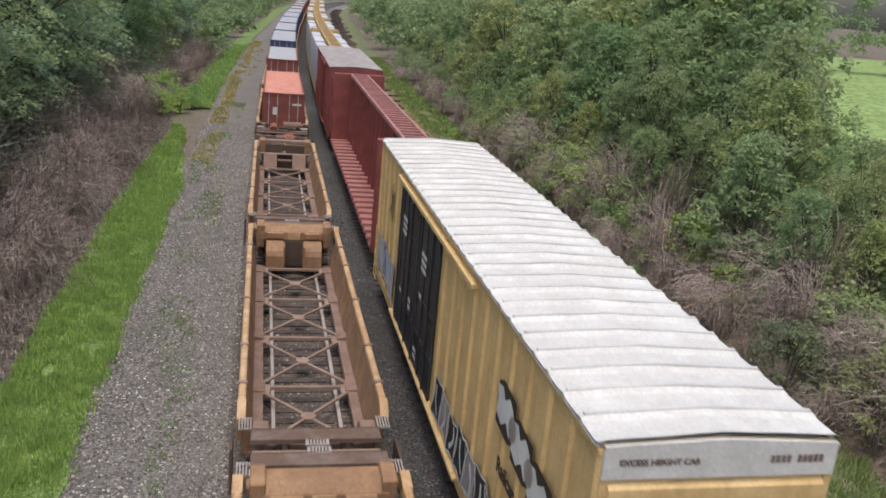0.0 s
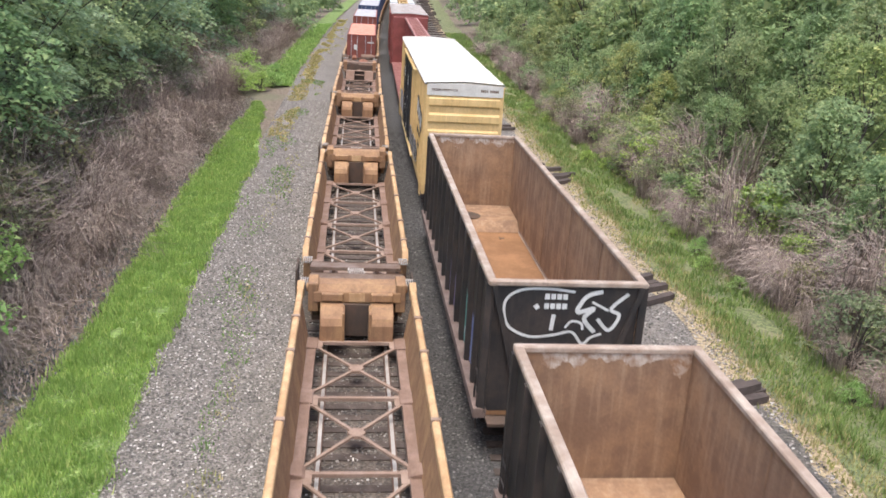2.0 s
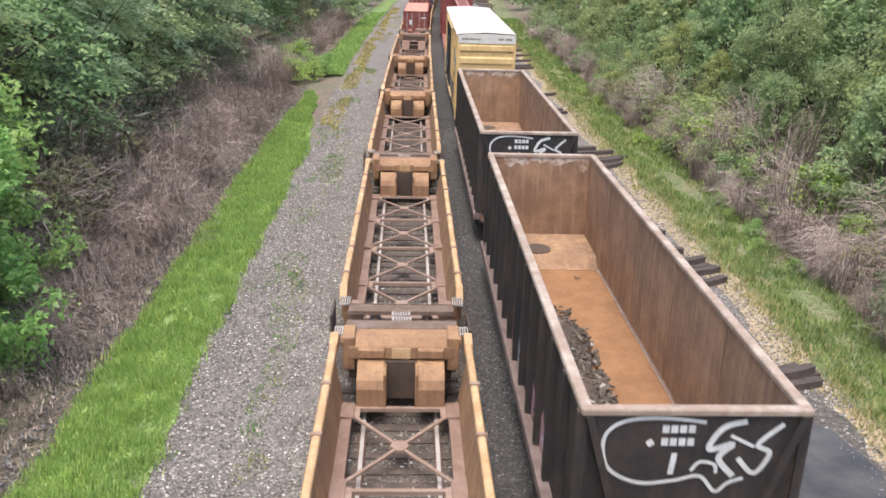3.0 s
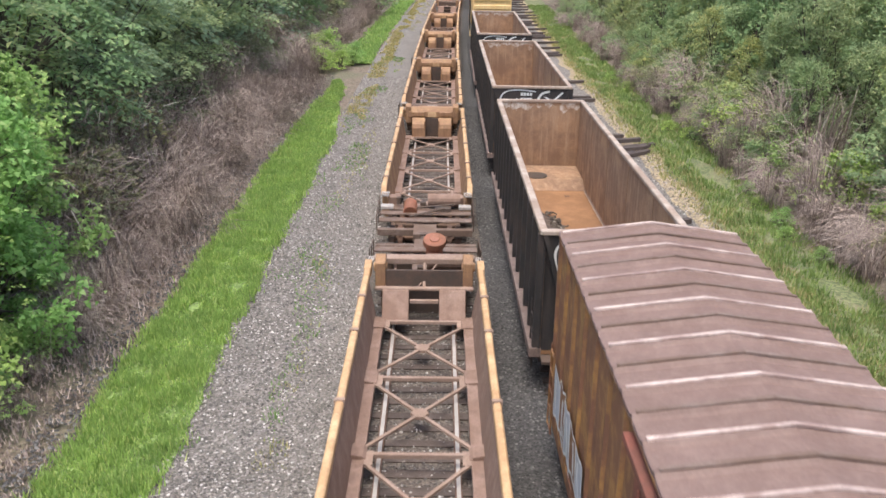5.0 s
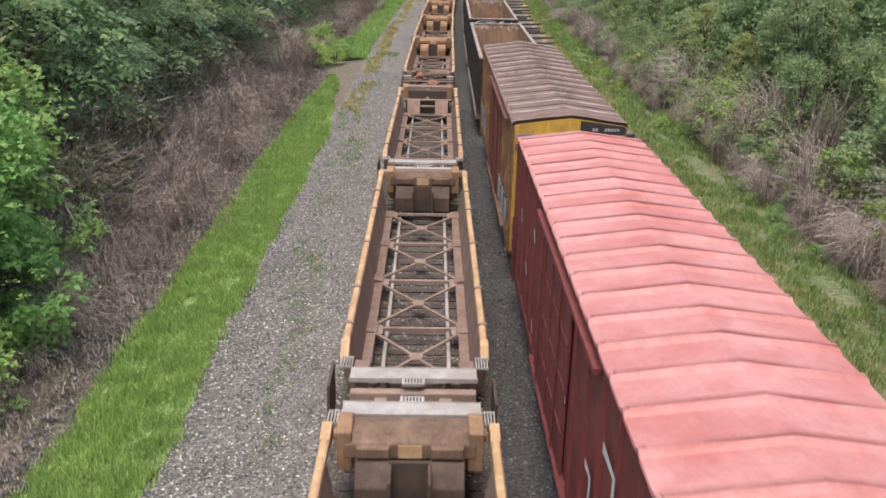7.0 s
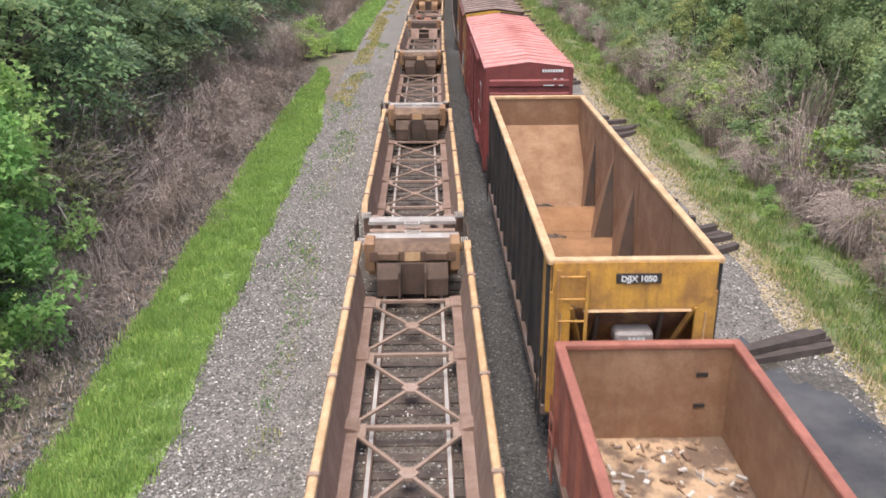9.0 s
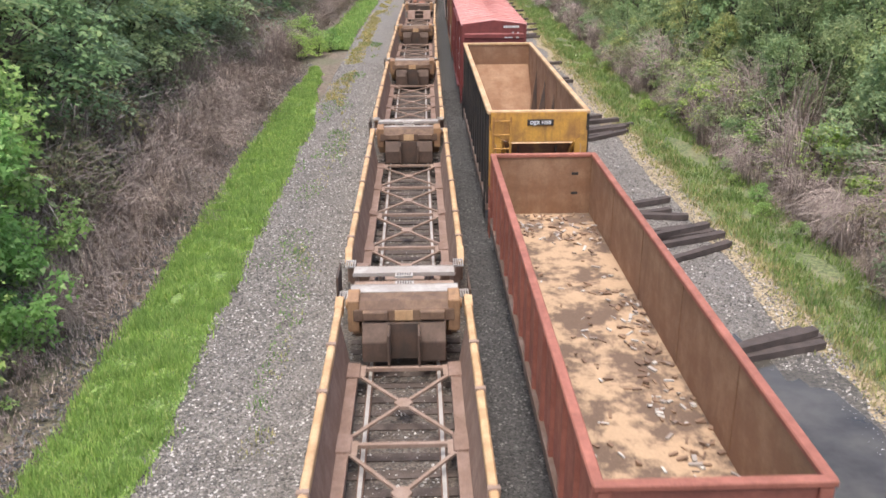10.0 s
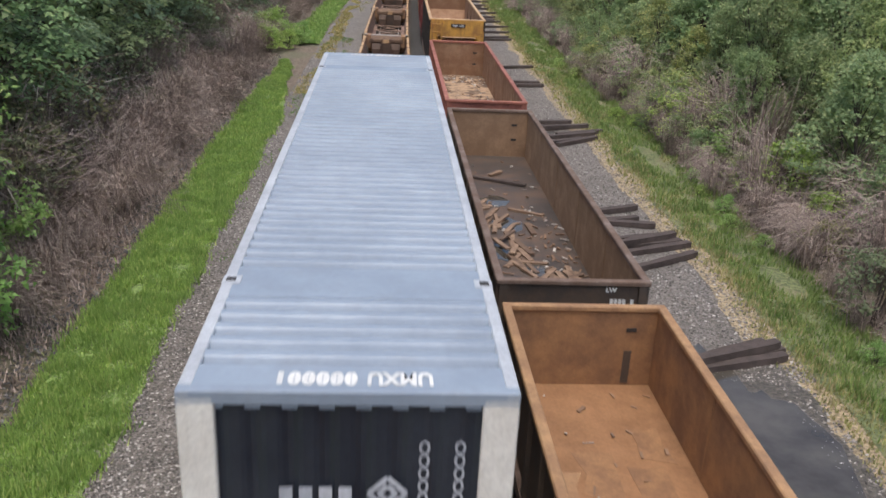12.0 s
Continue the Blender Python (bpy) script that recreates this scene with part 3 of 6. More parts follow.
    # near end: body bolster between the well and the joint
    near = Geo().prism([(-13.35, 0.36), (-13.1, 0.36), (-13.1, 0.62), (-13.4, 0.95), (-13.75, 0.95), (-13.75, 0.5)], "x", -1.0, 1.0)
    part("end_sill", near, BRACE, car, "", 0.015)

    def walkway(y0, z, sign):
        g = Geo().box(-1.24, 1.24, y0, y0 + 0.42, z - 0.06, z)
        g.box(-1.26, 1.26, y0 - 0.015, y0 + 0.0, z - 0.08, z + 0.015).box(-1.26, 1.26, y0 + 0.42, y0 + 0.435, z - 0.08, z + 0.015)
        w = part("walkway", g, walk_mat, car, "worn metal end walkway")
        cap = Geo().box(-0.22, 0.22, *sorted((y0 + 0.21 + sign * 0.2, y0 + 0.21 + sign * 0.42)), z - 0.05, z + 0.01)
        part("crossover_step", cap, GALV, w, "pale slotted step")
        slots = Geo()
        for k in range(6):
            slots.box(-0.165 + k * 0.06, -0.135 + k * 0.06, *sorted((y0 + 0.21 + sign * 0.24, y0 + 0.21 + sign * 0.38)), z + 0.008, z + 0.016)
        part("slot", slots, GREASE_SHADE, w)
        for x in (-1.18, -0.6, 0.6, 1.18):
            part("bracket", Geo().box(x - 0.05, x + 0.05, y0 + 0.1, y0 + 0.3, 0.55, z - 0.05), BRACE, w)

    ends = ((far_end, 1), (near_end, -1))
    for end, s in ends:
        if end == "joint":
            if s > 0:
                walkway(0.30, 1.52, 1)
                g = Geo().box(-0.45, -0.25, 0.0, 1.1, 0.7, 1.15).box(0.25, 0.45, 0.0, 1.1, 0.7, 1.15).box(-1.2, 1.2, 0.0, 0.12, 0.6, 1.3)
                part("joint_arm", g, ORANGE_DULL, car, "rusty orange joint arms", 0.02)
            else:
                walkway(-14.35, 1.38, -1)
                g = Geo().box(-0.75, -0.5, -15.0, -13.7, 0.85, 1.1).box(0.5, 0.75, -15.0, -13.7, 0.85, 1.1).box(-1.22, 1.22, -14.6, -14.4, 0.7, 1.2)
                part("joint_arm", g, BRACE, car, "", 0.02)
                part("side_guard", Geo().box(-1.62, -1.57, -14.9, -13.9, 0.55, 1.5), GREASE_SHADE, car, "black side guard")
                part("side_guard", Geo().box(1.57, 1.62, -14.9, -13.9, 0.5, 1.15), GREASE_SHADE, car, "black side guard")
                hose = Geo()
                for p, q in (((-0.9, -14.4, 1.2), (-0.65, -14.6, 0.95)), ((-0.65, -14.6, 0.95), (-0.5, -14.95, 0.92)), ((-0.5, -14.95, 0.92), (-0.2, -15.1, 1.0))):
                    hose.rod(p, q, 0.022, 6)
                part("air_hose", hose, GREASE_SHADE, car)
        else:
            o = 0.35 if s > 0 else -13.75
            span = s * 2.9
            deck = Geo().box(-1.2, 1.2, *sorted((o, o + s * 0.5)), 0.95, 1.02)
            deck.box(-1.45, 1.45, *sorted((o + s * 0.9, o + s * 1.25)), 1.05, 1.10).box(-1.45, 1.45, *sorted((o + s * 1.6, o + s * 1.95)), 1.05, 1.10)
            deck.box(-0.35, 0.35, *sorted((o, o + span)), 0.75, 1.0).box(-1.45, 1.45, *sorted((o + s * 2.3, o + s * 2.5)), 0.8, 1.0)
            part("end_platform", deck, WALK_BROWN, car, "dusty end platform", 0.01)
            for x in (-1.25, 1.25):
                part("step_box", Geo().box(x - 0.2, x + 0.2, *sorted((o + s * 0.55, o + s * 0.85)), 1.12, 1.22), GALV, car, "pale step plate", 0.01)
            for x in (-1.5, 1.5):
                rails = Geo()
                for k in range(3):
                    rails.rod((x, o + s * (0.6 + 0.7 * k), 0.8), (x, o + s * (0.6 + 0.7 * k), 1.5 - 0.1 * k), 0.02, 6)
                rails.rod((x, o + s * 0.6, 1.5), (x, o + s * 2.0, 1.3), 0.02, 6)
                part("grab_rail", rails, GREASE_SHADE, car)
            part("air_tank", Geo().rod((0.05, o + s * 0.3, 1.28), (1.1, o + s * 0.3, 1.28), 0.22, 14), WELL_BROWN, car, "dusty brown air tank", smooth=False)
            part("brake_valve", Geo().box(-0.75, -0.35, *sorted((o + s * 0.1, o + s * 0.4)), 1.02, 1.3).box(-0.2, 0.0, *sorted((o + s * 0.1, o + s * 0.3)), 1.02, 1.2).rod((-0.9, o + s * 0.2, 1.1), (-0.9, o + s * 0.2, 1.35), 0.09, 8), GREASE_SHADE, car, "", 0.02)
            if s > 0:
                hub = Geo().rod((0.25, o + s * 1.3, 1.0), (0.25, o + s * 1.3, 1.42), 0.24, 14).rod((0.25, o + s * 1.3, 1.42), (0.25, o + s * 1.25, 1.58), 0.32, 16).rod((0.25, o + s * 1.25, 1.58), (0.25, o + s * 1.22, 1.63), 0.14, 10)
                part("brake_housing", hub, HUB_RED, car, "rusty red brake housing", 0.01)
            else:
                hub = Geo().rod((-0.5, o + s * 1.1, 1.1), (-0.5, o + s * 0.6, 1.25), 0.22, 14)
                part("brake_cylinder", hub, HUB_RED, car, "rusty brake cylinder", 0.01)
                arms = Geo().rod((-0.3, o + s * 0.9, 1.2), (0.9, o + s * 0.5, 1.2), 0.04, 6).rod((-0.5, o + s * 1.5, 1.1), (0.6, o + s * 1.1, 1.25), 0.035, 6).box(0.3, 0.8, *sorted((o + s * 0.7, o + s * 1.0)), 1.1, 1.2)
                part("brake_lever", arms, GREASE_SHADE, car)
            c = part("coupler", COUPLER_MESH, None, car)
            c.location = (0, o + s * 3.1, 0)
            c.rotation_euler = (0, 0, 0 if s > 0 else math.pi)
            add_truck(car, o + s * 1.2)
    if near_end == "joint":
        add_truck(car, -14.95)
    return car


# ---- containers ----
def container(length, width, z0, height, roof, walls, posts, label, bar_side=-1, big=False):
    box_ = thing("container", label, "container", "containers of the train")
    h, w, top = length / 2, width / 2, z0 + height
    # roof with crosswise folds between flat plates
    ys, y = [], -h + 0.06
    flat = [(-h, -h + 0.42), (h - 0.28, h)]
    if big:
        flat += [(-6.35, -5.75), (5.75, 6.35)]
    rows, pitch = [], 0.25 if big else 0.3
    while y < h - 0.05:
        k = (y + h) / pitch
        ph = k - math.floor(k)
        fold = 0.055 - (0.085 if big else 0.055) * (1 - min(1.0, max(0.0, 1.9 - 4.2 * abs(ph - 0.5))))
        if any(a <= y <= b for a, b in flat):
            fold = 0.055
        rows.append([(-w + 0.1, y, top - 0.06 + fold), (w - 0.1, y, top - 0.06 + fold)])
        y += pitch / 12
    g = Geo().sheet(rows)
    g.box(-w + 0.08, w - 0.08, -h + 0.05, h - 0.05, top - 0.18, top - 0.13)
    part("roof", g, roof, box_, "ribbed container roof")
    for s in (-1, 1):
        part("top_rail", Geo().box(*sorted((s * w, s * (w - 0.11))), -h, h, top - 0.14, top), CONT_EDGE if big else walls, box_, "", 0.01)
        rows, y = [], -h + 0.1
        while y < h - 0.1:
            ph = (y + h) / 0.36 % 1
            d = 0.036 * min(1, max(0, 3 * (0.5 - abs(ph - 0.5)) * 2 - 0.6))
            rows.append([(s * (w - 0.05 + d), y, z0 + 0.1), (s * (w - 0.05 + d), y, top - 0.12)])
            y += 0.06
        part("side_wall", Geo().sheet(rows), walls, box_)
        part("bottom_rail", Geo().box(*sorted((s * w, s * (w - 0.1))), -h, h, z0, z0 + 0.14), walls, box_)
    for e in (-1, 1):
        y0 = e * (h - 0.03)
        g = Geo()
        if e == bar_side and not big:
            g.box(-w + 0.1, w - 0.1, *sorted((y0, e * (h - 0.08))), z0 + 0.1, top - 0.1)
        else:
            rows, x = [], -w + 0.1
            while x <= w - 0.1:
                ph = (x + w) / 0.28 % 1
                d = 0.03 * min(1, max(0, 3 * (0.5 - abs(ph - 0.5)) * 2 - 0.6))
                rows.append([(x, e * (h - 0.07 + d), z0 + 0.1), (x, e * (h - 0.07 + d), top - 0.08)])
                x += 0.04
            g.sheet(rows)
        part("end_wall", g, walls, box_)
        part("end_header", Geo().box(-w, w, *sorted((e * h, e * (h - 0.1))), top - 0.12, top + 0.003), roof if big else walls, box_, "", 0.01)
        for s in (-1, 1):
            pw = 0.28 if big else 0.12
            part("corner_post", Geo().box(*sorted((s * w, s * (w - pw))), *sorted((e * h, e * (h - 0.12))), z0, top - 0.05 if big else top - 0.02), posts, box_, "white corner post" if big else "", 0.012)
        if e == bar_side and not big:
            g = Geo()
            for x in (-0.85, -0.35, 0.35, 0.85):
                g.rod((x, e * (h + 0.02), z0 + 0.1), (x, e * (h + 0.02), top - 0.1), 0.022, 6)
                for z in (0.5, 1.2, 2.0):
                    g.box(x - 0.05, x + 0.05, *sorted((e * h - e * 0.03, e * (h + 0.035))), z0 + z, z0 + z + 0.06)
            part("lock_bar", g, CONT_EDGE, box_)
            part("placard", Geo().box(-0.62, -0.36, *sorted((e * (h - 0.02), e * (h + 0.004))), z0 + 1.3, z0 + 1.75).box(0.5, 1.05, *sorted((e * (h - 0.02), e * (h + 0.004))), z0 + 1.9, z0 + 2.0), MARK_WHITE, box_, "white placard")
    for y in ((-h + 0.09, h - 0.09) if not big else (-6.0, 6.0)):
        for s in (-1, 1):
            part("corner_casting", Geo().box(*sorted((s * (w + 0.002), s * (w - 0.17))), y - 0.09, y + 0.09, top - 0.13, top + 0.006), CONT_EDGE if big else posts, box_)
    if big:
        for y in (-6.0, 6.0):
            for s in (-1, 1):
                part("casting_hole", Geo().box(*sorted((s * (w - 0.03), s * (w - 0.12))), y - 0.045, y + 0.045, top, top + 0.01), MARK_BLACK, box_)
        for e in (-1, 1):
            spot = lambda a, b, l: (-e * a, e * (h - b), top - 0.005 + l)
            for k in range(6):
                x, block = -0.108 * k, Geo()
                if k < 5:
                    stroke(block, arc(x, 0.20, 0.031, 0.085, 0, 360, 10), 0.042, spot, 0.009)
                    stroke(block, [(x - 0.028, 0.20), (x + 0.028, 0.20)], 0.036, spot, 0.0095)
                else:
                    stroke(block, [(x, 0.11), (x, 0.30)], 0.042, spot, 0.009)
                part("number_bar", block, MARK_WHITE, box_, "white painted number block")
            lettering("UMXU", 0.26, MARK_WHITE, box_, Matrix.Translation((-0.38 * e, e * (h - 0.29), top + 0.004)) @ pose(0, 0, 0, 0, 0, 180 if e < 0 else 0) @ Matrix.Diagonal((0.68, 1, 1, 1)), "white painted letters")
        put = lambda a, b, l: (a, -h - l + 0.028, b)
        for k in range(4):
            part("logo_bar", glyphs(Geo(), random.Random(2), -0.55 + 0.155 * k, -0.42 + 0.155 * k, top - 1.05, top - 0.87, 1, put, 0.0), MARK_PALE, box_, "pale painted logo bar")
        logo = Geo()
        for r in (0.15, 0.07):
            for k in range(4):
                a0, a1 = radians(90 * k), radians(90 * k + 90)
                stroke(logo, [(0.3 + r * math.cos(a0), top - 0.93 + r * math.sin(a0)), (0.3 + r * math.cos(a1), top - 0.93 + r * math.sin(a1))], 0.045, put, 0.001)
        part("logo", logo, MARK_PALE, box_, "pale painted logo shapes")
        for x in (0.58, 0.86):
            logo = Geo()
            for k in range(8):
                cz = top - 0.5 - 0.12 * k
                stroke(logo, arc(x, cz, 0.036, 0.055, 0, 360, 8), 0.02, put, 0.002)
            part("chain_mark", logo, MARK_PALE, box_, "pale painted chain of rings")
    return box_


# ---- boxcar: y from -half to half ----
def roof_folds(half, w, z, rise, pitch, fold, wide=0.12, first=0.0, mid=0.0):
    """Rounded ribs across a low-pitched roof, a little uneven, running out to the eaves."""
    rows, y = [], -half
    while y <= half + 1e-6:
        k = ((y + half - first) / pitch + 0.5) % 1
        u = min(1.0, abs(k - 0.5) * pitch / wide * 2)
        d = fold * 0.5 * (1 + math.cos(math.pi * u)) + 0.2 * mid * noise.noise((y * 1.7, half, z))
        rows.append([(x * w, y, z + rise * (1 - abs(x)) + d * (0.9 + 0.35 * noise.noise((x * 2.2, y * 0.8, half))) * (0.55 if abs(x) > 0.98 else 1.0)) for x in (-1, -0.94, -0.75, -0.5, -0.25, 0, 0.25, 0.5, 0.75, 0.94, 1)])
        y += 0.04
    return rows


def boxcar(label, length, w, eave, rise, side, end, roof, seam, pitch, fold, ribs, door, door_span, sill=1.05, end_ridges=6, end_top=None, group="boxcars", first=0.0, wide=0.16, mid=0.0, rail=None, half_ribs=False):
    car = thing("boxcar", label, "boxcar", group)
    h = length / 2
    r = part("roof", Geo().sheet(roof_folds(h, w + 0.075, eave, rise, pitch / 2 if half_ribs else pitch, fold, wide, first, mid), 0.05), roof, car, "ribbed metal roof")
    if seam:
        k = -h + (first or pitch)
        while k < h - 0.2:
            # half-pitch bars are dark brown to paint the shaded side of each crease
            for q, tone in ((k, seam), (k + pitch / 2, WALK_BROWN)):
                if tone != seam and (not half_ribs or q > h - 0.2):
                    continue
                g = Geo()
                for x0, x1 in ((-1.02, 0), (0, 1.02)):
                    g.beam((x0 * w, q, eave + rise * (1 - abs(x0)) + fold * 0.93), (x1 * w, q, eave + rise * (1 - abs(x1)) + fold * 0.93), 0.06, 0.03)
                part("roof_seam", g, tone, r)
            k += pitch
    for s in (-1, 1):
        g = Geo().box(*sorted((s * (w - 0.06), s * w)), -h, h, sill, eave - 0.02)
        wall = part("side_wall", g, side, car, "", 0.006)
        step = length / ribs
        for k in range(ribs + 1):
            y = -h + 0.06 + k * (length - 0.12) / ribs
            if door_span[0] < y < door_span[1]:
                continue
            part("rib", Geo().prism([(s * w, 0), (s * (w + 0.055), 0.03), (s * (w + 0.055), 0.09), (s * w, 0.12)], "z", sill + 0.12, eave - 0.14), side, wall).location = (0, y - 0.06, 0)
        part("top_rail", Geo().prism([(s * (w - 0.02), eave - 0.15), (s * (w + 0.05), eave - 0.15), (s * (w + 0.07), eave - 0.055), (s * (w - 0.02), eave - 0.055)], "y", -h, h), side, car, "", 0.01)
        part("side_sill", Geo().box(*sorted((s * (w - 0.1), s * (w + 0.03))), -h, h, sill - 0.2, sill + 0.06), side, car, "", 0.01)
        # doors
        d0, d1 = door_span
        n = 2 if d1 - d0 > 4 else 1
        for k in range(n):
            a, b = d0 + (d1 - d0) * k / n, d0 + (d1 - d0) * (k + 1) / n
            leaf = part("door", Geo().box(*sorted((s * (w + 0.02), s * (w + 0.07))), a + 0.03, b - 0.03, sill + 0.05, eave - 0.3), door, car, "sliding door", 0.01)
            for q in range(1, 4):
                y = a + (b - a) * q / 4
                part("door_stiffener", Geo().box(*sorted((s * (w + 0.07), s * (w + 0.10))), y - 0.04, y + 0.04, sill + 0.1, eave - 0.35), door, leaf)
            for z in (0.25, 0.5, 0.75):
                zz = sill + (eave - sill - 0.3) * z
                part("door_stiffener", Geo().box(*sorted((s * (w + 0.07), s * (w + 0.09))), a + 0.06, b - 0.06, zz - 0.03, zz + 0.03), door, leaf)
            for q in (0.2, 0.8):
                part("lock_rod", Geo().rod((s * (w + 0.12), a + (b - a) * q, sill + 0.1), (s * (w + 0.12), a + (b - a) * q, eave - 0.4), 0.018, 6), door, leaf)
        track0, track1 = d0 - (d1 - d0) * 0.57, d1 + 0.4
        part("door_track", Geo().box(*sorted((s * w, s * (w + 0.14))), track0, track1, eave - 0.32, eave - 0.22), rail or side, car, "", 0.01)
        part("door_track", Geo().box(*sorted((s * w, s * (w + 0.13))), track0, track1, sill - 0.04, sill + 0.04), side, car, "", 0.01)
        for e in (-1, 1):
            lad = Geo()
            for q in (0.12, 0.55):
                lad.rod((s * (w + 0.08), e * (h - q), sill - 0.3), (s * (w + 0.08), e * (h - q), sill + 1.4), 0.018, 6)
            for q in range(5):
                lad.rod((s * (w + 0.08), e * (h - 0.12), sill - 0.25 + 0.38 * q), (s * (w + 0.08), e * (h - 0.55), sill - 0.25 + 0.38 * q), 0.016, 6)
            part("ladder", lad, side, car)
    for e in (-1, 1):
        y = e * h
        g = Geo().prism([(-w, sill - 0.1), (w, sill - 0.1), (w, eave - 0.01), (0, eave + rise - 0.01), (-w, eave - 0.01)], "y", *sorted((y, y - e * 0.06)))
        wall = part("end_wall", g, end, car)
        dz = (eave - 0.35 - sill) / end_ridges
        for k in range(end_ridges):
            z = sill + 0.12 + k * dz
            part("end_ridge", Geo().prism([(0, z), (0, z + dz * 0.62), (e * 0.07, z + dz * 0.5), (e * 0.07, z + dz * 0.12)], "x", -w + 0.1, w - 0.1), end, wall).location = (0, y, 0)
        for s in (-1, 1):
            part("corner_post", Geo().box(*sorted((s * w, s * (w - 0.1))), *sorted((y, y + e * 0.03)), sill - 0.1, eave - 0.03), end, wall)
        if end_top:
            part("end_band", Geo().prism([(-w, eave - 0.42), (w, eave - 0.42), (w, eave - 0.005), (0, eave + rise - 0.005), (-w, eave - 0.005)], "y", *sorted((y, y + e * 0.05))), end_top, wall)
        plat = Geo().box(-0.9, 0.9, *sorted((y, y + e * 0.4)), sill - 0.12, sill - 0.06)
        part("end_step", plat, GALV, car)
        add_truck(car, e * (h - 2.0))
    part("underframe", Geo().box(-0.3, 0.3, -h, h, 0.75, sill - 0.05).box(-w + 0.1, w - 0.1, -h + 0.3, h - 0.3, sill - 0.1, sill), GREASE_SHADE, car)
    add_couplers(car, h + 0.2)
    return car


def paint(name, geo, material, parent, label):
    ob = part(name, geo, material, parent, label)
    return ob


# ---- gondola: open-topped ----
def gondola(label, length, w, top, floor, outer, inner, bottom, rim, ribs, rim_label, sill=0.95, flare=False, far_inner=None, open_end=False, group="gondolas"):
    car = thing("gondola", label, "gondola", group)
    h = length / 2
    for s in (-1, 1):
        part("side_wall", Geo().box(*sorted((s * (w - 0.09), s * (w - 0.045))), -h, h, sill, top - 0.05), outer, car)
        part("side_lining", Geo().box(*sorted((s * (w - 0.10), s * (w - 0.093))), -h + 0.05, h - 0.05, floor, top - 0.04), inner, car, "rusty inner side")
        for k in range(ribs + 1):
            y = -h + 0.1 + k * (length - 0.2) / ribs
            o = 0.07 if flare else 0.03
            g = Geo().prism([(s * (w - 0.05), y - 0.09), (s * (w + o), y - 0.065), (s * (w + o), y + 0.065), (s * (w - 0.05), y + 0.09)], "z", sill + 0.05, top - 0.1)
            part("side_post", g, outer, car)
        g = Geo().box(*sorted((s * (w - 0.13), s * (w + 0.04))), -h, h, top - 0.11, top)
        part("top_rim", g, rim, car, rim_label, 0.02)
        part("side_sill", Geo().box(*sorted((s * (w - 0.12), s * (w + (0.15 if flare else 0.05)))), -h, h, sill - 0.1, sill + 0.12), DUSTY_SILL if flare else WALK_BROWN, car, "", 0.01)
        for e in (-1, 1):
            lad = Geo()
            for q in (0.1, 0.5):
                lad.rod((s * (w + 0.07), e * (h - q), sill - 0.4), (s * (w + 0.07), e * (h - q), sill + 1.1), 0.018, 6)
            for q in range(4):
                lad.rod((s * (w + 0.07), e * (h - 0.1), sill - 0.35 + 0.38 * q), (s * (w + 0.07), e * (h - 0.5), sill - 0.35 + 0.38 * q), 0.016, 6)
            part("ladder", lad, outer, car)
    for e in (-1, 1):
        y = e * h
        mat_in = far_inner if (far_inner and e > 0) else inner
        out = outer
        if open_end and e < 0:
            part("top_rim", Geo().box(-w - 0.03, w + 0.03, y - 0.06, y + 0.10, top - 0.105, top + 0.004), rim, car, rim_label, 0.02)
            part("end_platform", Geo().box(-w + 0.1, w - 0.1, y - 0.35, y, sill - 0.1, sill - 0.04), GREASE_SHADE, car)
            add_truck(car, e * (h - 2.0))
            continue
        if flare:
            outline = [(-w + 0.05, top - 0.05), (w - 0.05, top - 0.05), (w - 0.62, sill + 0.75), (-w + 0.62, sill + 0.75)]
        else:
            outline = [(-w + 0.05, top - 0.05), (w - 0.05, top - 0.05), (w - 0.05, sill), (-w + 0.05, sill)]
        part("end_wall", Geo().prism(outline, "y", *sorted((y - e * 0.005, y - e * 0.05))), out, car)
        part("end_backing", Geo().box(-w + 0.1, w - 0.1, *sorted((y - e * 0.0505, y - e * 0.0525)), sill, top - 0.05), outer, car)
        part("end_lining", Geo().box(-w + 0.1, w - 0.1, *sorted((y - e * 0.053, y - e * 0.06)), floor, top - 0.04), mat_in, car, "rusty inner end")
        part("top_rim", Geo().box(-w - 0.03, w + 0.03, *sorted((y + e * 0.06, y - e * 0.10)), top - 0.105, top + 0.004), rim, car, rim_label, 0.02)
        if flare:
            for s in (-1, 1):
                part("end_brace", Geo().beam((s * (w - 0.08), y + e * 0.03, top - 0.1), (s * (w - 0.66), y + e * 0.03, sill + 0.72), 0.09, 0.1), out, car)
        else:
            for z in (0.33, 0.66):
                zz = sill + (top - sill) * z
                part("end_brace", Geo().box(-w + 0.21, w - 0.21, *sorted((y, y + e * 0.06)), zz - 0.06, zz + 0.06), out, car)
            for s in (-1, 1):
                part("end_post", Geo().box(*sorted((s * (w - 0.04), s * (w - 0.2))), *sorted((y, y + e * 0.05)), sill, top - 0.11), out, car)
        part("end_platform", Geo().box(-w + 0.1, w - 0.1, *sorted((y, y + e * 0.35)), sill - 0.1, sill - 0.04), GREASE_SHADE, car)
        add_truck(car, e * (h - 2.0))
    part("floor", Geo().box(-w + 0.1, w - 0.1, -h + 0.05, h - 0.05, floor - 0.1, floor), bottom, car, "littered steel floor")
    for k in range(1, 5):
        y = -h + length * k / 5
        for s in (-1, 1):
            part("weld_seam", Geo().box(*sorted((s * (w - 0.105), s * (w - 0.115))), y - 0.02, y + 0.02, floor, top - 0.12), inner, car)
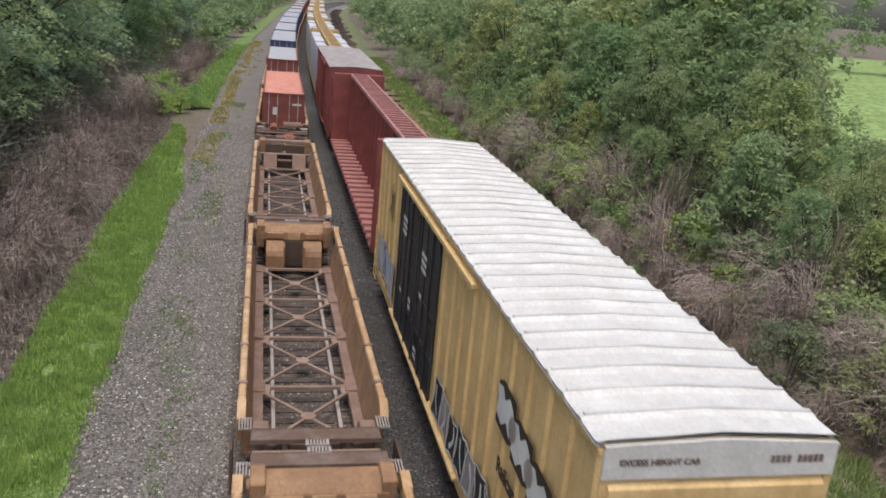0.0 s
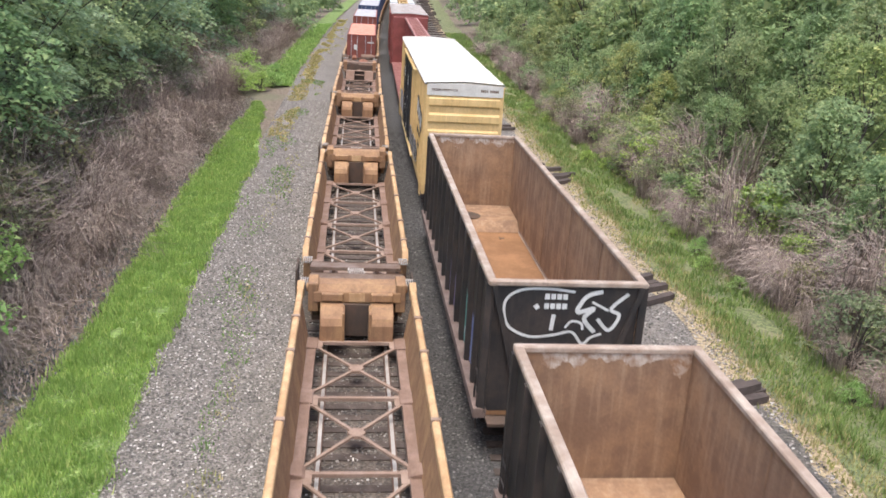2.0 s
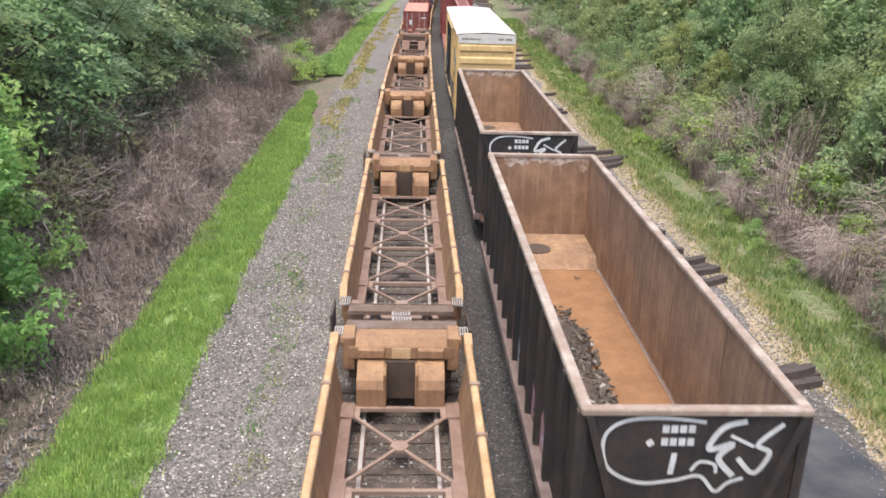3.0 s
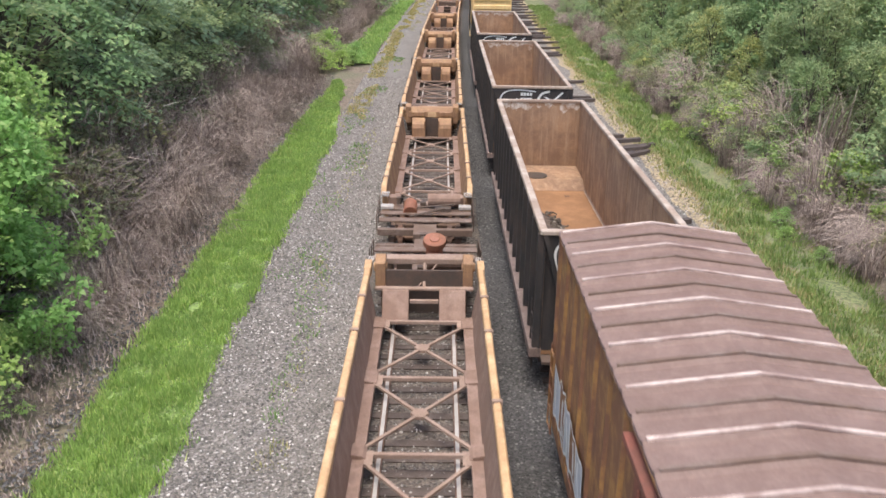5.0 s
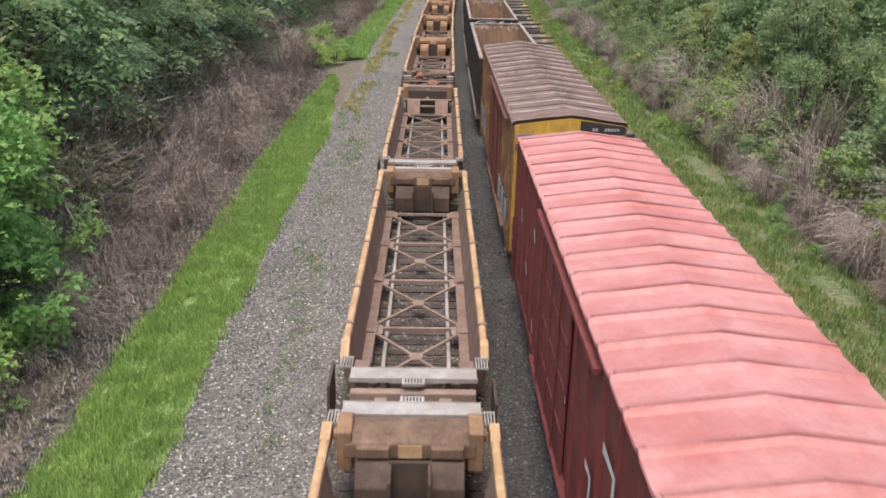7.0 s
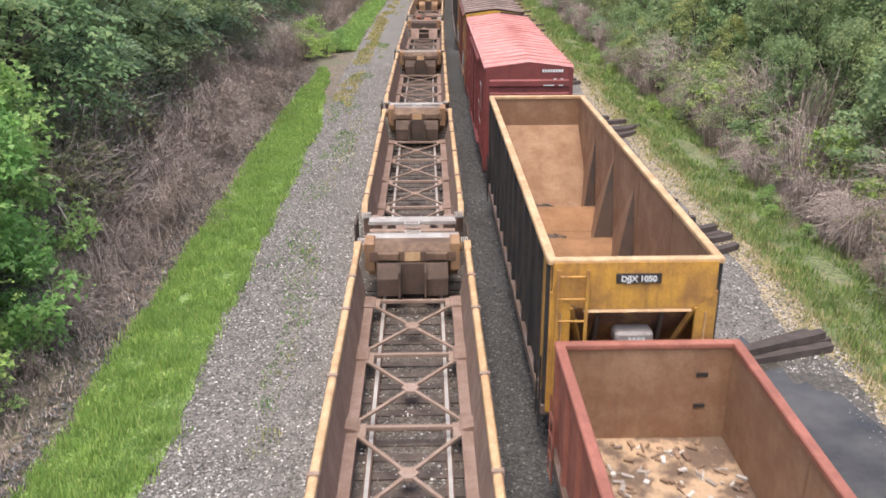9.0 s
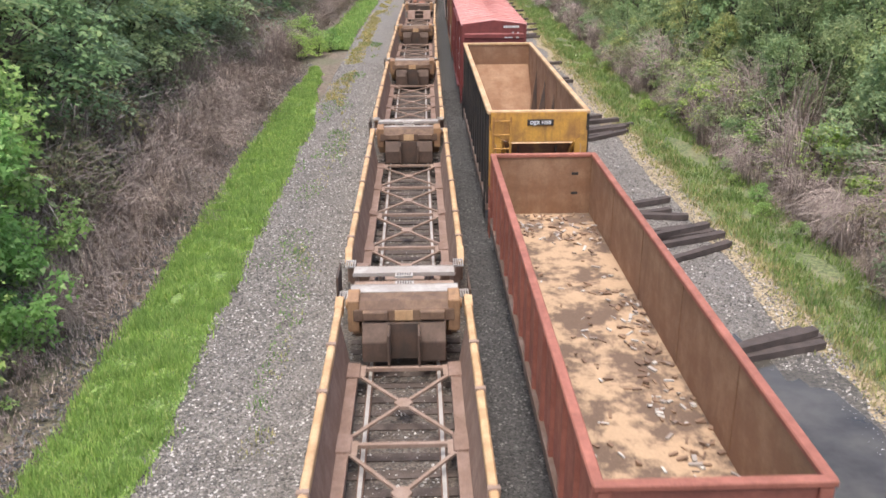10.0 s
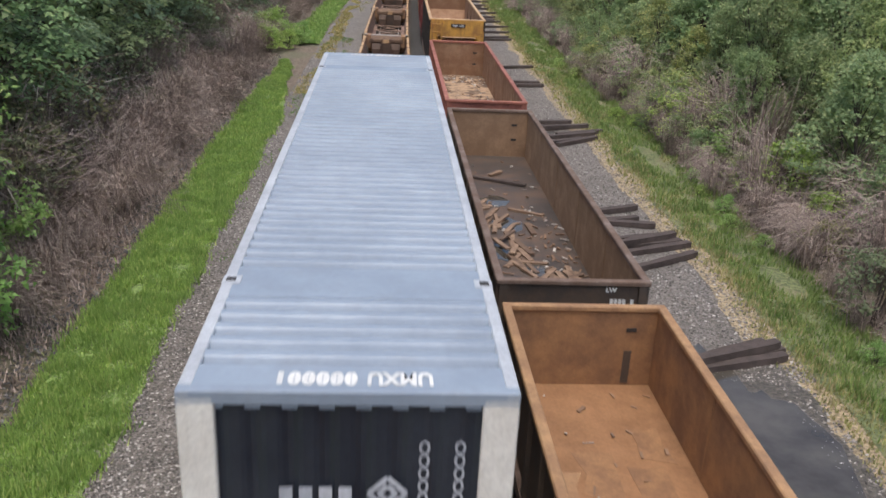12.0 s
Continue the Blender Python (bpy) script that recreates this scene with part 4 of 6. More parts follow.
    part("underframe", Geo().box(-0.3, 0.3, -h, h, 0.75, floor - 0.11), GREASE_SHADE, car)
    add_couplers(car, h + 0.2)
    return car


def graffiti_end(car, half, top, sill):
    put = lambda a, b, l: (a, -half - 0.004 - l, b)
    zc = (top + sill) / 2
    # each stroke on its own: across the end, downwards from the rim
    marks = [([(0.14, 0.1), (-0.4, 0.04), (-0.93, 0.07), (-1.22, 0.27), (-1.24, 0.6), (-1.1, 0.88), (-0.7, 1.06), (-0.22, 1.02), (0.14, 0.95), (0.38, 1.2), (0.55, 1.06), (0.76, 0.98)], 0.075),
             ([(0.7, 0.08), (0.38, 0.19), (0.22, 0.52), (0.55, 0.44), (0.37, 0.66), (0.61, 0.95)], 0.12),
             ([(1.22, 0.12), (0.9, 0.44), (1.08, 0.58), (0.9, 0.9), (0.64, 0.66)], 0.1), ([(0.5, 0.3), (0.85, 0.48)], 0.07),
             ([(-0.25, 0.58), (-0.28, 0.92)], 0.11), ([(-0.64, 0.38), (-0.58, 0.46)], 0.13), ([(0.0, 0.86), (0.12, 0.72), (0.32, 0.76), (0.36, 0.9)], 0.07)]
    for k, (line, wide) in enumerate(marks):
        paint("graffiti", stroke(Geo(), curved([(a, top - 0.12 - b) for a, b in line]), wide * 0.75, put, 0.002 + 0.001 * k), MARK_WHITE, car, "white spray painted stroke")
    for k in range(2):
        for q in range(4):
            paint("number_bar", glyphs(Geo(), random.Random(8), -0.46 + 0.12 * q, -0.34 + 0.12 * q, top - 0.38 - 0.2 * k, top - 0.26 - 0.2 * k, 1, put, 0.012), MARK_WHITE, car, "white number bar")


def graffiti_piece(car, x, y0, y1, z0, z1, count, fills, line, seed, label):
    """A row of bulging sprayed letters along the side at x, each with a fill, an outline and a stroke inside."""
    rng = random.Random(seed)
    put = lambda a, b, l: (-x - l, a, b)
    w = (y1 - y0) / count
    for k in range(count):
        c, m = y0 + (k + 0.5) * w, (z0 + z1) / 2 + rng.uniform(-0.06, 0.06)
        hw, hh = w * rng.uniform(0.5, 0.6), (z1 - z0) / 2 * rng.uniform(0.8, 1.1)
        lean = rng.uniform(-0.12, 0.12)
        ring = curved([(c + sx * hw * rng.uniform(0.75, 1.05) + lean * sz, m + sz * hh * rng.uniform(0.75, 1.05)) for sx, sz in ((-1, -1), (-0.9, 0), (-1, 1), (0, 0.85), (1, 1), (0.85, 0), (1, -1), (0, -0.8), (-1, -1))], 3)
        n = len(ring)
        lift = 0.002 * (k % 2)
        paint("graffiti", Geo().add([put(c + lean * 0.0, m, lift)] + [put(a, b, lift) for a, b in ring], [(0, i + 1, i + 2) for i in range(n - 1)]), fills[k % len(fills)], car, label)
        paint("graffiti", stroke(Geo(), ring, 0.05, put, 0.004 + lift), line, car, "sprayed outline")
        inner = curved([(c + rng.uniform(-0.5, 0.5) * hw, m - 0.6 * hh), (c + rng.uniform(-0.4, 0.4) * hw, m), (c + rng.uniform(-0.5, 0.5) * hw, m + 0.6 * hh)], 4)
        paint("graffiti", stroke(Geo(), inner, rng.uniform(0.07, 0.13), put, 0.005 + lift), line, car, "sprayed stroke")


def sprayed_bay(car, x, y, pitch, z0, z1, material, line, seed, label):
    """One bay between two posts, sprayed over, with a scrawl on it."""
    rng = random.Random(seed)
    put = lambda a, b, l: (-x - l, a, b)
    d = pitch / 2 - 0.1
    top_ = [(y - d + 2 * d * k / 6, z1 + rng.uniform(-0.15, 0.1)) for k in range(7)]
    n = len(top_) + 2
    paint("graffiti", Geo().add([put(a, b, 0.003) for a, b in [(y + d, z0), (y - d, z0)] + top_], [tuple(range(n))]), material, car, label)
    zig = curved([(y + rng.uniform(-0.8, 0.8) * d, z0 + (z1 - z0) * k / 5) for k in range(6)], 4)
    paint("graffiti", stroke(Geo(), zig, 0.06, put, 0.006), line, car, "sprayed scrawl")


def rubbish(car, seed, rects, count, size, z, mat_, name, label, thin=(0.15, 0.6)):
    """Loose bits lying in patches on a floor."""
    rng = random.Random(seed)
    g = Geo()
    for _ in range(count):
        x0, x1, y0, y1 = rng.choice(rects)
        x, y = rng.uniform(x0, x1), rng.uniform(y0, y1)
        a, l, w_ = rng.uniform(0, math.tau), size * rng.uniform(0.5, 1.6), size * rng.uniform(*thin)
        dx, dy = math.cos(a) * l / 2, math.sin(a) * l / 2
        g.beam((x - dx, y - dy, z + w_ * 0.25), (x + dx, y + dy, z + w_ * 0.25 + rng.uniform(0, 0.06)), w_, w_ * 0.5)
    me = g.mesh(name, mat_)
    ob = part(name, me, mat_, car, label)
    tagged(ob, kind="stuff")
    return ob


# ---- centre-beam flat car ----
def centre_beam(label, length, paint_, boards, loaded=False):
    car = thing("centre_beam_car", label, "flat car", "centre-beam flat cars")
    h, deck, top = length / 2, 1.15, 4.85
    part("deck", Geo().box(-1.4, 1.4, -h, h, deck - 0.25, deck - 0.06), paint_, car)
    if not loaded:
        n = int(length / 0.85)
        for k in range(n):
            y = -h + 0.4 + k * (length - 0.8) / (n - 1)
            part("deck_board", Geo().prism([(-1.45, deck - 0.06), (1.45, deck - 0.06), (1.40, deck + 0.03), (-1.40, deck + 0.03)], "y", y - 0.22, y + 0.22), boards, car)
    for x in (-0.44, 0.44):
        part("top_chord", Geo().box(x - 0.06, x + 0.06, -h + 0.4, h - 0.4, top - 0.16, top), boards, car, "", 0.01)
    n = int(length / 0.62)
    for k in range(n):
        y = -h + 0.6 + k * (length - 1.2) / (n - 1)
        part("top_rung", Geo().box(-0.39, 0.39, y - 0.07, y + 0.07, top - 0.12, top - 0.02), boards, car)
    n = int(length / 1.25)
    for k in range(n):
        y = -h + 0.7 + k * (length - 1.4) / (n - 1)
        part("post", Geo().prism([(-0.5, deck - 0.06), (0.5, deck - 0.06), (0.42, top - 0.17), (-0.42, top - 0.17)], "y", y - 0.05, y + 0.07), paint_, car)
    part("centre_web", Geo().prism([(-0.1, deck - 0.06), (0.1, deck - 0.06), (0.06, top - 0.16), (-0.06, top - 0.16)], "y", -h + 0.4, h - 0.4), paint_, car)
    for e in (-1, 1):
        part("bulkhead", Geo().box(-1.4, 1.4, *sorted((e * h, e * (h - 0.35))), deck - 0.06, top), paint_, car, "", 0.02)
        add_truck(car, e * (h - 2.2))
    if loaded:
        n = 5
        for k in range(n):
            for s in (-1, 1):
                y0, y1 = -h + 0.6 + k * (length - 1.2) / n, -h + 0.6 + (k + 1) * (length - 1.2) / n - 0.12
                part("lumber_pack", Geo().box(*sorted((s * 0.55, s * 1.38)), y0, y1, deck - 0.04, top - 0.25 - 0.1 * (k % 2)), WRAP, car, "white wrapped lumber pack", 0.03)
    part("underframe", Geo().box(-0.3, 0.3, -h, h, 0.75, deck - 0.25), GREASE_SHADE, car)
    add_couplers(car, h + 0.2)
    return car


# ---- ground: one sheet to the horizon, strips of gravel and turf that follow the line ----
def rough_edge(y, seed, size):
    return size * noise.noise((y * 0.35, seed * 7.3, 0.0)) + 0.5 * size * noise.noise((y * 1.3, seed * 3.1, 4.0))


def strip(name, x0, x1, z0, z1, y0, y1, material, label, wob=0.15, step=0.5, across=6, bumpy=0.0, seed=1, tip=0.0):
    rows, y = [], y0
    while y <= y1:
        c = bend(y)[0]
        a, b = x0 + c + rough_edge(y, seed, wob), x1 + c + rough_edge(y, seed + 5, wob)
        if tip and y > y1 - tip:
            k = 0.92 * (y - y1 + tip) / tip
            a, b = a + (b - a) * 0.25 * k, b - (b - a) * 0.7 * k
        row = []
        for k in range(across + 1):
            f = k / across
            z = z0 + (z1 - z0) * f
            if 0 < k < across:
                z += bumpy * noise.noise((y * 0.9, f * 6, seed))
            row.append((a + (b - a) * f, y, z))
        rows.append(row)
        y += step if y < 70 else step * 5
    return lone(name, Geo().sheet(rows), material, label, kind="structure")


rows = []
for gy in [-80, -30, -10, 0, 10, 20, 30, 40, 50, 60, 80, 100, 130, 160, 200, 250, 300, 360, 450, 600, 900, 1500]:
    c = bend(gy)[0] if gy < 450 else bend(450)[0]
    rows.append([(x + c, gy, z) for x, z in ((-900, 4), (-120, 1.5), (-40, 0.6), (-16, 0.1), (-9, -0.12), (-7, -0.10), (-3, -0.10), (2, -0.10), (8, -0.10), (12, -0.08), (15, 0.2), (24, 0.8), (45, 1.2), (130, 2.0), (900, 4))])
lone("ground", Geo().sheet(rows), SOIL, "brown leaf-strewn soil beside the railway", kind="structure")
strip("gravel_road", -5.0, -1.55, -0.02, 0.0, -30, 420, GRAVEL, "pale crushed-stone service road beside the track", 0.12, bumpy=0.02)
strip("track_bed", -1.75, 1.75, 0.005, 0.008, -30, 420, TRACKBED, "brown stained ballast under the track", 0.05, bumpy=0.02, seed=2)
strip("ballast", 1.6, 6.3, 0.0, 0.0, -30, 420, BALLAST, "dark wet ballast between the two tracks", 0.1, bumpy=0.03, seed=3)
strip("gravel_verge", 6.0, 10.1, 0.004, -0.03, -30, 420, GRAVEL, "pale gravel beside the track with puddles", 0.2, bumpy=0.03, seed=4)
strip("dry_verge", 9.3, 10.6, -0.005, 0.0, -30, 420, STRAW, "straw-coloured dry grass edge", 0.35, bumpy=0.02, seed=5)
strip("turf", -6.95, -4.85, 0.0, 0.02, -30, 58, TURF, "bright green mown grass strip", 0.26, bumpy=0.05, seed=6, tip=16)
strip("turf", -7.4, -5.2, 0.0, 0.02, 66, 420, TURF, "bright green mown grass strip", 0.3, bumpy=0.05, seed=9)
strip("turf", 10.2, 12.6, 0.012, 0.03, -30, 420, TURF_DULL, "green weedy grass beside the gravel", 0.4, bumpy=0.06, seed=7)
strip("mud", 6.5, 9.7, 0.012, 0.012, 5, 18.4, MUD, "wet dark mud round a puddle", 0.7, 0.25, seed=8)
lone("far_meadow", Geo().sheet([[(x + bend(y)[0] + rough_edge(y + x, 3, 1.5), y, z + 0.08) for x, z in ((28, 0.87), (45, 1.2), (80, 1.53), (130, 2.0), (180, 2.13))] for y in (24, 30, 40, 50, 60, 80, 100, 130, 160, 200)]), MEADOW, "pale green open meadow beyond the scrub", kind="structure")


# ---- the two tracks ----
def rail_line(x):
    for s in (-1, 1):
        head, web = Geo(), Geo()
        ys = [-30 + 2.0 * k for k in range(80)] + [130 + 6.0 * k for k in range(50)]
        for geo, (a0, a1, z0, z1) in ((head, (-0.037, 0.037, 0.13, 0.17)), (web, (-0.065, 0.065, 0.03, 0.132))):
            ring = [[(x + s * 0.7535 + bend(y)[0] + dx, y, z) for dx, z in ((a0, z0), (a0, z1), (a1, z1), (a1, z0))] for y in ys]
            n = len(geo.v)
            geo.v.extend(p for r in ring for p in r)
            geo.f.extend((n + 4 * i + k, n + 4 * i + (k + 1) % 4, n + 4 * i + 4 + (k + 1) % 4, n + 4 * i + 4 + k) for i in range(len(ys) - 1) for k in range(4))
        lone("rail", head, RAIL_TOP, "polished steel rail head", kind="structure")
        lone("rail", web, RAIL_SIDE, "rusty rail web and foot", kind="structure")


RIGHT = 4.05
rail_line(0.0)
rail_line(RIGHT)


# ---- the trains ----
def broken_planks(car):
    rng = random.Random(73)
    shapes = []
    for k in range(7):
        l, w = rng.uniform(0.3, 0.75), rng.uniform(0.05, 0.085)
        g = Geo().prism([(-l, -w), (-l * 0.95, -w * 0.2), (-l * 1.04, w), (l * 0.94, w), (l * 1.05, w * 0.1), (l * 0.97, -w)], "z", 0, rng.uniform(0.03, 0.07))
        shapes.append(g.mesh("broken_plank", (PLANK, PLANK, PLANK_DARK)[k % 3]))
    heaps = ((0.75, -4.2, 0.45, 0.8, 26), (-0.5, -1.4, 0.5, 1.8, 16), (0.0, -3.4, 1.0, 1.4, 12), (-0.7, 1.4, 0.4, 1.2, 5), (0.6, 0.6, 0.4, 1.0, 2), (0.0, -6.2, 1.0, 1.0, 8))
    for cx, cy, sx, sy, count in heaps:
        for k in range(count):
            x, y = cx + rng.uniform(-sx, sx), cy + rng.uniform(-sy, sy)
            ob = part("broken_plank", rng.choice(shapes), None, car)
            x, y = max(-0.95, min(0.95, x)), max(-7.2, y)
            ob.matrix_basis = pose(x, y, 1.153 + (0.05 * rng.randrange(3) if count > 15 else 0.0), rng.uniform(-2, 2), rng.uniform(-3, 3), rng.gauss(75, 40))


def well_train():
    a = well_unit("joint", "joint")
    mover(a, 0.0, 29.8, run_left)
    for u in (14.0, -1.9):
        mover(copy_thing(a, Matrix()), 0.0, u, run_left)
    mover(well_unit("end", "joint"), 0.0, 45.6, run_left)
    mover(well_unit("joint", "end"), 0.0, -17.8, run_left)
    mover(well_unit("end", "joint", True), 0.0, -38.1, run_left)
    b = well_unit("joint", "joint", True)
    mover(b, 0.0, -54.3, run_left)
    for u in (-70.5, -86.9):
        mover(copy_thing(b, Matrix()), 0.0, u, run_left)
    mover(well_unit("joint", "end", True), 0.0, -103.0, run_left)
    loaded = well_unit("end", "joint", True)
    loaded["label"] = "loaded orange container well car"
    mover(loaded, 0.0, -125.4, run_left)
    mover(copy_thing(loaded, Matrix()), 0.0, -141.6, run_left)
    far = well_unit("joint", "end")
    far["label"] = "loaded orange well car under a red container"
    mover(far, 0.0, 66.6, run_left)
    first = container(12.19, 2.44, 0.46, 2.59, CONT_PINK, CONT_RED, CONT_RED, "faded red shipping container with white door placards")
    mover(first, 0.0, 59.4, run_left)
    second = container(12.19, 2.44, 0.46, 2.9, CONT_GREY, CONT_RED, CONT_RED, "red shipping container with a grey roof")
    mover(second, 0.0, 77.6, run_left)
    blue = container(16.15, 2.59, 0.46, 2.9, CONT_GREY, CONT_BLUE, CONT_BLUE, "dark blue shipping container with a pale roof")
    mover(blue, 0.0, 100.0, run_left)
    for u in (118, 136, 154, 172):
        mover(copy_thing(blue, Matrix()), 0.0, u, run_left)
    for u in (190, 208, 226, 244, 262):
        mover(copy_thing(second, Matrix()), 0.0, u, run_left)
    c = well_unit("joint", "joint")
    c["label"] = "loaded orange container well car"
    mover(c, 0.0, 84.9, run_left)
    for u in (108, 126, 144, 162, 180, 198, 216, 234, 252, 270):
        mover(copy_thing(c, Matrix()), 0.0, u, run_left)
    low = container(12.19, 2.44, 0.46, 2.89, CONT_GREY, CONT_NAVY, CONT_NAVY, "dark shipping container under another")
    mover(low, 0.0, -132.4, run_left)
    top = container(16.15, 2.59, 3.352, 2.9, CONT_ROOF, CONT_NAVY, CONT_WHITE, "grey-blue long shipping container with navy ends and white posts", big=True)
    mover(top, 0.0, -132.48, run_left)


def span(car, near, far):
    return mover(car, RIGHT, (near + far) / 2, run_right)


def manifest_train():
    # yellow boxcar with black doors and a white roof
    w, h = 1.46, 9.4
    car = boxcar("tall pale yellow boxcar with black doors and a white roof", 18.8, w, 5.17, 0.07, BOX_YELLOW, BOX_YELLOW, ROOF_WHITE, SEAM_GREY, 0.62, 0.07, 22, BOX_BLACK, (-0.4, 5.0), end_top=ROOF_WHITE, wide=0.26, mid=0.004)
    put = lambda a, b, l: (-w - 0.058 - l, a, b)
    steps = ((-8.2, -7.3, 3.0, 3.85), (-7.3, -6.4, 3.2, 4.0), (-6.4, -5.5, 3.35, 4.2))
    for k, (y0, y1, z0, z1) in enumerate(steps):
        paint("emblem", Geo().add([put(y0 - 0.06, z0 + 0.12, 0.002), put(y0 + 0.2, z0, 0.002), put(y1, z0 + 0.05, 0.002), put(y1, z1 - 0.1, 0.002), put(y1 - 0.25, z1, 0.002), put(y0 - 0.06, z1 - 0.05, 0.002)], [(0, 1, 2, 3, 4, 5)]), MARK_BLACK, car, "black emblem panel")
        c, m = (y0 + y1) / 2, (z0 + z1) / 2
        blob = [(-0.44, -0.12), (-0.3, -0.3), (-0.1, -0.14), (0.14, -0.3), (0.44, -0.2), (0.4, 0.06), (0.46, 0.26), (0.2, 0.32), (0.05, 0.16), (-0.2, 0.3), (-0.42, 0.18)]
        paint("emblem", Geo().add([put(c, m, 0.006)] + [put(c + a, m + b, 0.006) for a, b in blob], [(0, i + 1, (i + 1) % 11 + 1) for i in range(11)]), MARK_WHITE, car, "white emblem shape")
        if k < 2:
            paint("emblem", Geo().add([put(y1 + a, m + 0.1 + b, 0.009) for a, b in arc(0, 0, 0.2, 0.2, 0, 330, 11)], [tuple(range(12))]), BOX_GREYROOF, car, "grey hatched disc")
    side_on = pose(0, 0, 0, 90, 0, -90)
    lettering("Railcar pool", 0.36, MARK_BLACK, car, Matrix.Translation((-w - 0.062, -6.7, 2.72)) @ side_on, "faded black lettering")
    lettering("Exper", 0.36, MARK_BLACK, car, Matrix.Translation((-w - 0.062, -6.9, 2.22)) @ side_on, "faded black lettering")
    lettering("to", 0.36, MARK_BLACK, car, Matrix.Translation((-w - 0.062, -6.4, 1.72)) @ side_on, "faded black lettering")
    for line in ([(6.3, 3.4), (6.9, 4.3)], [(6.9, 3.5), (6.3, 4.2)], [(6.6, 3.3), (6.6, 4.4)]):
        paint("emblem", stroke(Geo(), line, 0.09, put, 0.002), MARK_BLACK, car, "faded black emblem stroke")
    putd = lambda a, b, l: (-w - 0.101 - l, a, b)
    for y, z, wide, rows_ in ((0.6, 4.0, 0.75, 3), (3.4, 4.1, 0.75, 3), (0.9, 3.0, 0.4, 1), (2.2, 2.4, 0.4, 2), (3.6, 2.2, 0.4, 1), (1.0, 1.6, 0.5, 2)):
        for k in range(rows_):
            paint("lettering_bars", glyphs(Geo(), random.Random(k), y, y + wide, z - 0.17 * k, z - 0.17 * k + 0.11, 1, putd, 0.032), MARK_WHITE, car, "small white door lettering bar")
    graffiti_piece(car, w + 0.058, 5.5, 8.9, 1.2, 2.5, 5, (MARK_PALE, MARK_PALE, MARK_BLUE), MARK_WHITE, 21, "silver spray painted letter")
    graffiti_piece(car, w + 0.058, -6.2, -1.0, 1.15, 2.15, 7, (CONT_NAVY, MARK_BLACK, BOX_GREYROOF), MARK_WHITE, 22, "dark spray painted letter")
    pe = lambda a, b, l: (a, -h - 0.052 - l, b)
    lettering("EXCESS HEIGHT CAR", 0.105, WALK_BROWN, car, Matrix.Translation((-0.78, -h - 0.056, 4.93)) @ pose(0, 0, 0, 90, 0, 0), "small grey lettering")
    paint("number_bars", glyphs(Geo(), random.Random(6), 0.6, 1.3, 4.92, 5.02, 10, pe, 0.002), WALK_BROWN, car, "small grey number bars")
    span(car, 8.5, 27.3)

    # three black coal gondolas
    kinds = []
    for near, far, top, seed in ((-9.0, 5.5, 3.87, 31), (-26.65, -11.8, 3.8, 32), (-44.2, -29.5, 3.8, 33)):
        n = far - near
        car = gondola("black high-sided coal gondola with a rust-orange inside", n, 1.56, top, 1.0, GON_BLACK, RUST, RUST_BRIGHT, RIM_PALE, 13, "worn pale rim", flare=True)
        drip = [(-1.44, top - 0.07), (1.44, top - 0.07)]
        for k in range(73):
            low = 0.13 + 0.45 * max(0.0, noise.noise((k * 0.11, seed, 0.0)) + 0.15) + 0.16 * abs(noise.noise((k * 0.37, seed, 3.0))) + 0.05 * noise.noise((k * 1.3, seed, 6.0))
            drip.append((1.44 - 0.04 * k, top - 0.07 - low))
        part("lime_stain", Geo().prism(drip, "y", n / 2 - 0.066, n / 2 - 0.062), RUST_PALE, car, "pale scraped drips under the rim")
        part("floor_step", Geo().prism([(n / 2 - 2.3, 1.0), (n / 2 - 0.1, 1.0), (n / 2 - 0.1, 1.35), (n / 2 - 1.9, 1.30)], "x", -1.45, 1.45), RUST, car, "rusty raised floor end", 0.02)
        part("floor_step", Geo().prism([(-n / 2 + 2.3, 1.0), (-n / 2 + 0.1, 1.0), (-n / 2 + 0.1, 1.35), (-n / 2 + 1.9, 1.30)], "x", -1.45, 1.45), RUST, car, "rusty raised floor end", 0.02)
        part("floor_stain", Geo().rod((-0.2, n / 2 - 1.4, 1.30), (-0.2, n / 2 - 1.4, 1.335), 0.42, 16), WET_FLOOR, car, "dark damp stain")
        if seed > 31:
            rows = []
            for k in range(33):
                y = -5.2 + 0.25 * k
                wide = (1.65 + 0.4 * noise.noise((y * 0.7, seed, 0.0)) + 0.15 * noise.noise((y * 2.1, seed, 1.0))) * min(1, (k + 0.3) / 4, (32.3 - k) / 4)
                rows.append([(-1.445 + wide * q / 6, y, 0.99 + (0.16 * wide * (1 - (q / 6) ** 2) + (0.05 * noise.noise((y * 3, q * 1.3, seed)) if q < 6 else 0))) for q in range(7)])
            part("coal_heap", Geo().sheet(rows), WET_FLOOR, car, "dark leftover coal heap")
            rubbish(car, seed, [(-0.6, 0.1, -4.8, 2.3), (-0.5, 0.3, -4.0, 1.0)], 800, 0.1, 1.07, COAL, "coal_lumps", "dark leftover coal lumps", (0.4, 0.9))
        part("weld_line", Geo().box(1.415, 1.455, -n / 2 + 2.3, n / 2 - 2.3, 1.0, 1.035), RIM_PALE, car, "pale weld along the floor edge")
        graffiti_end(car, n / 2, top, 0.95)
        pitch = (n - 0.2) / 13
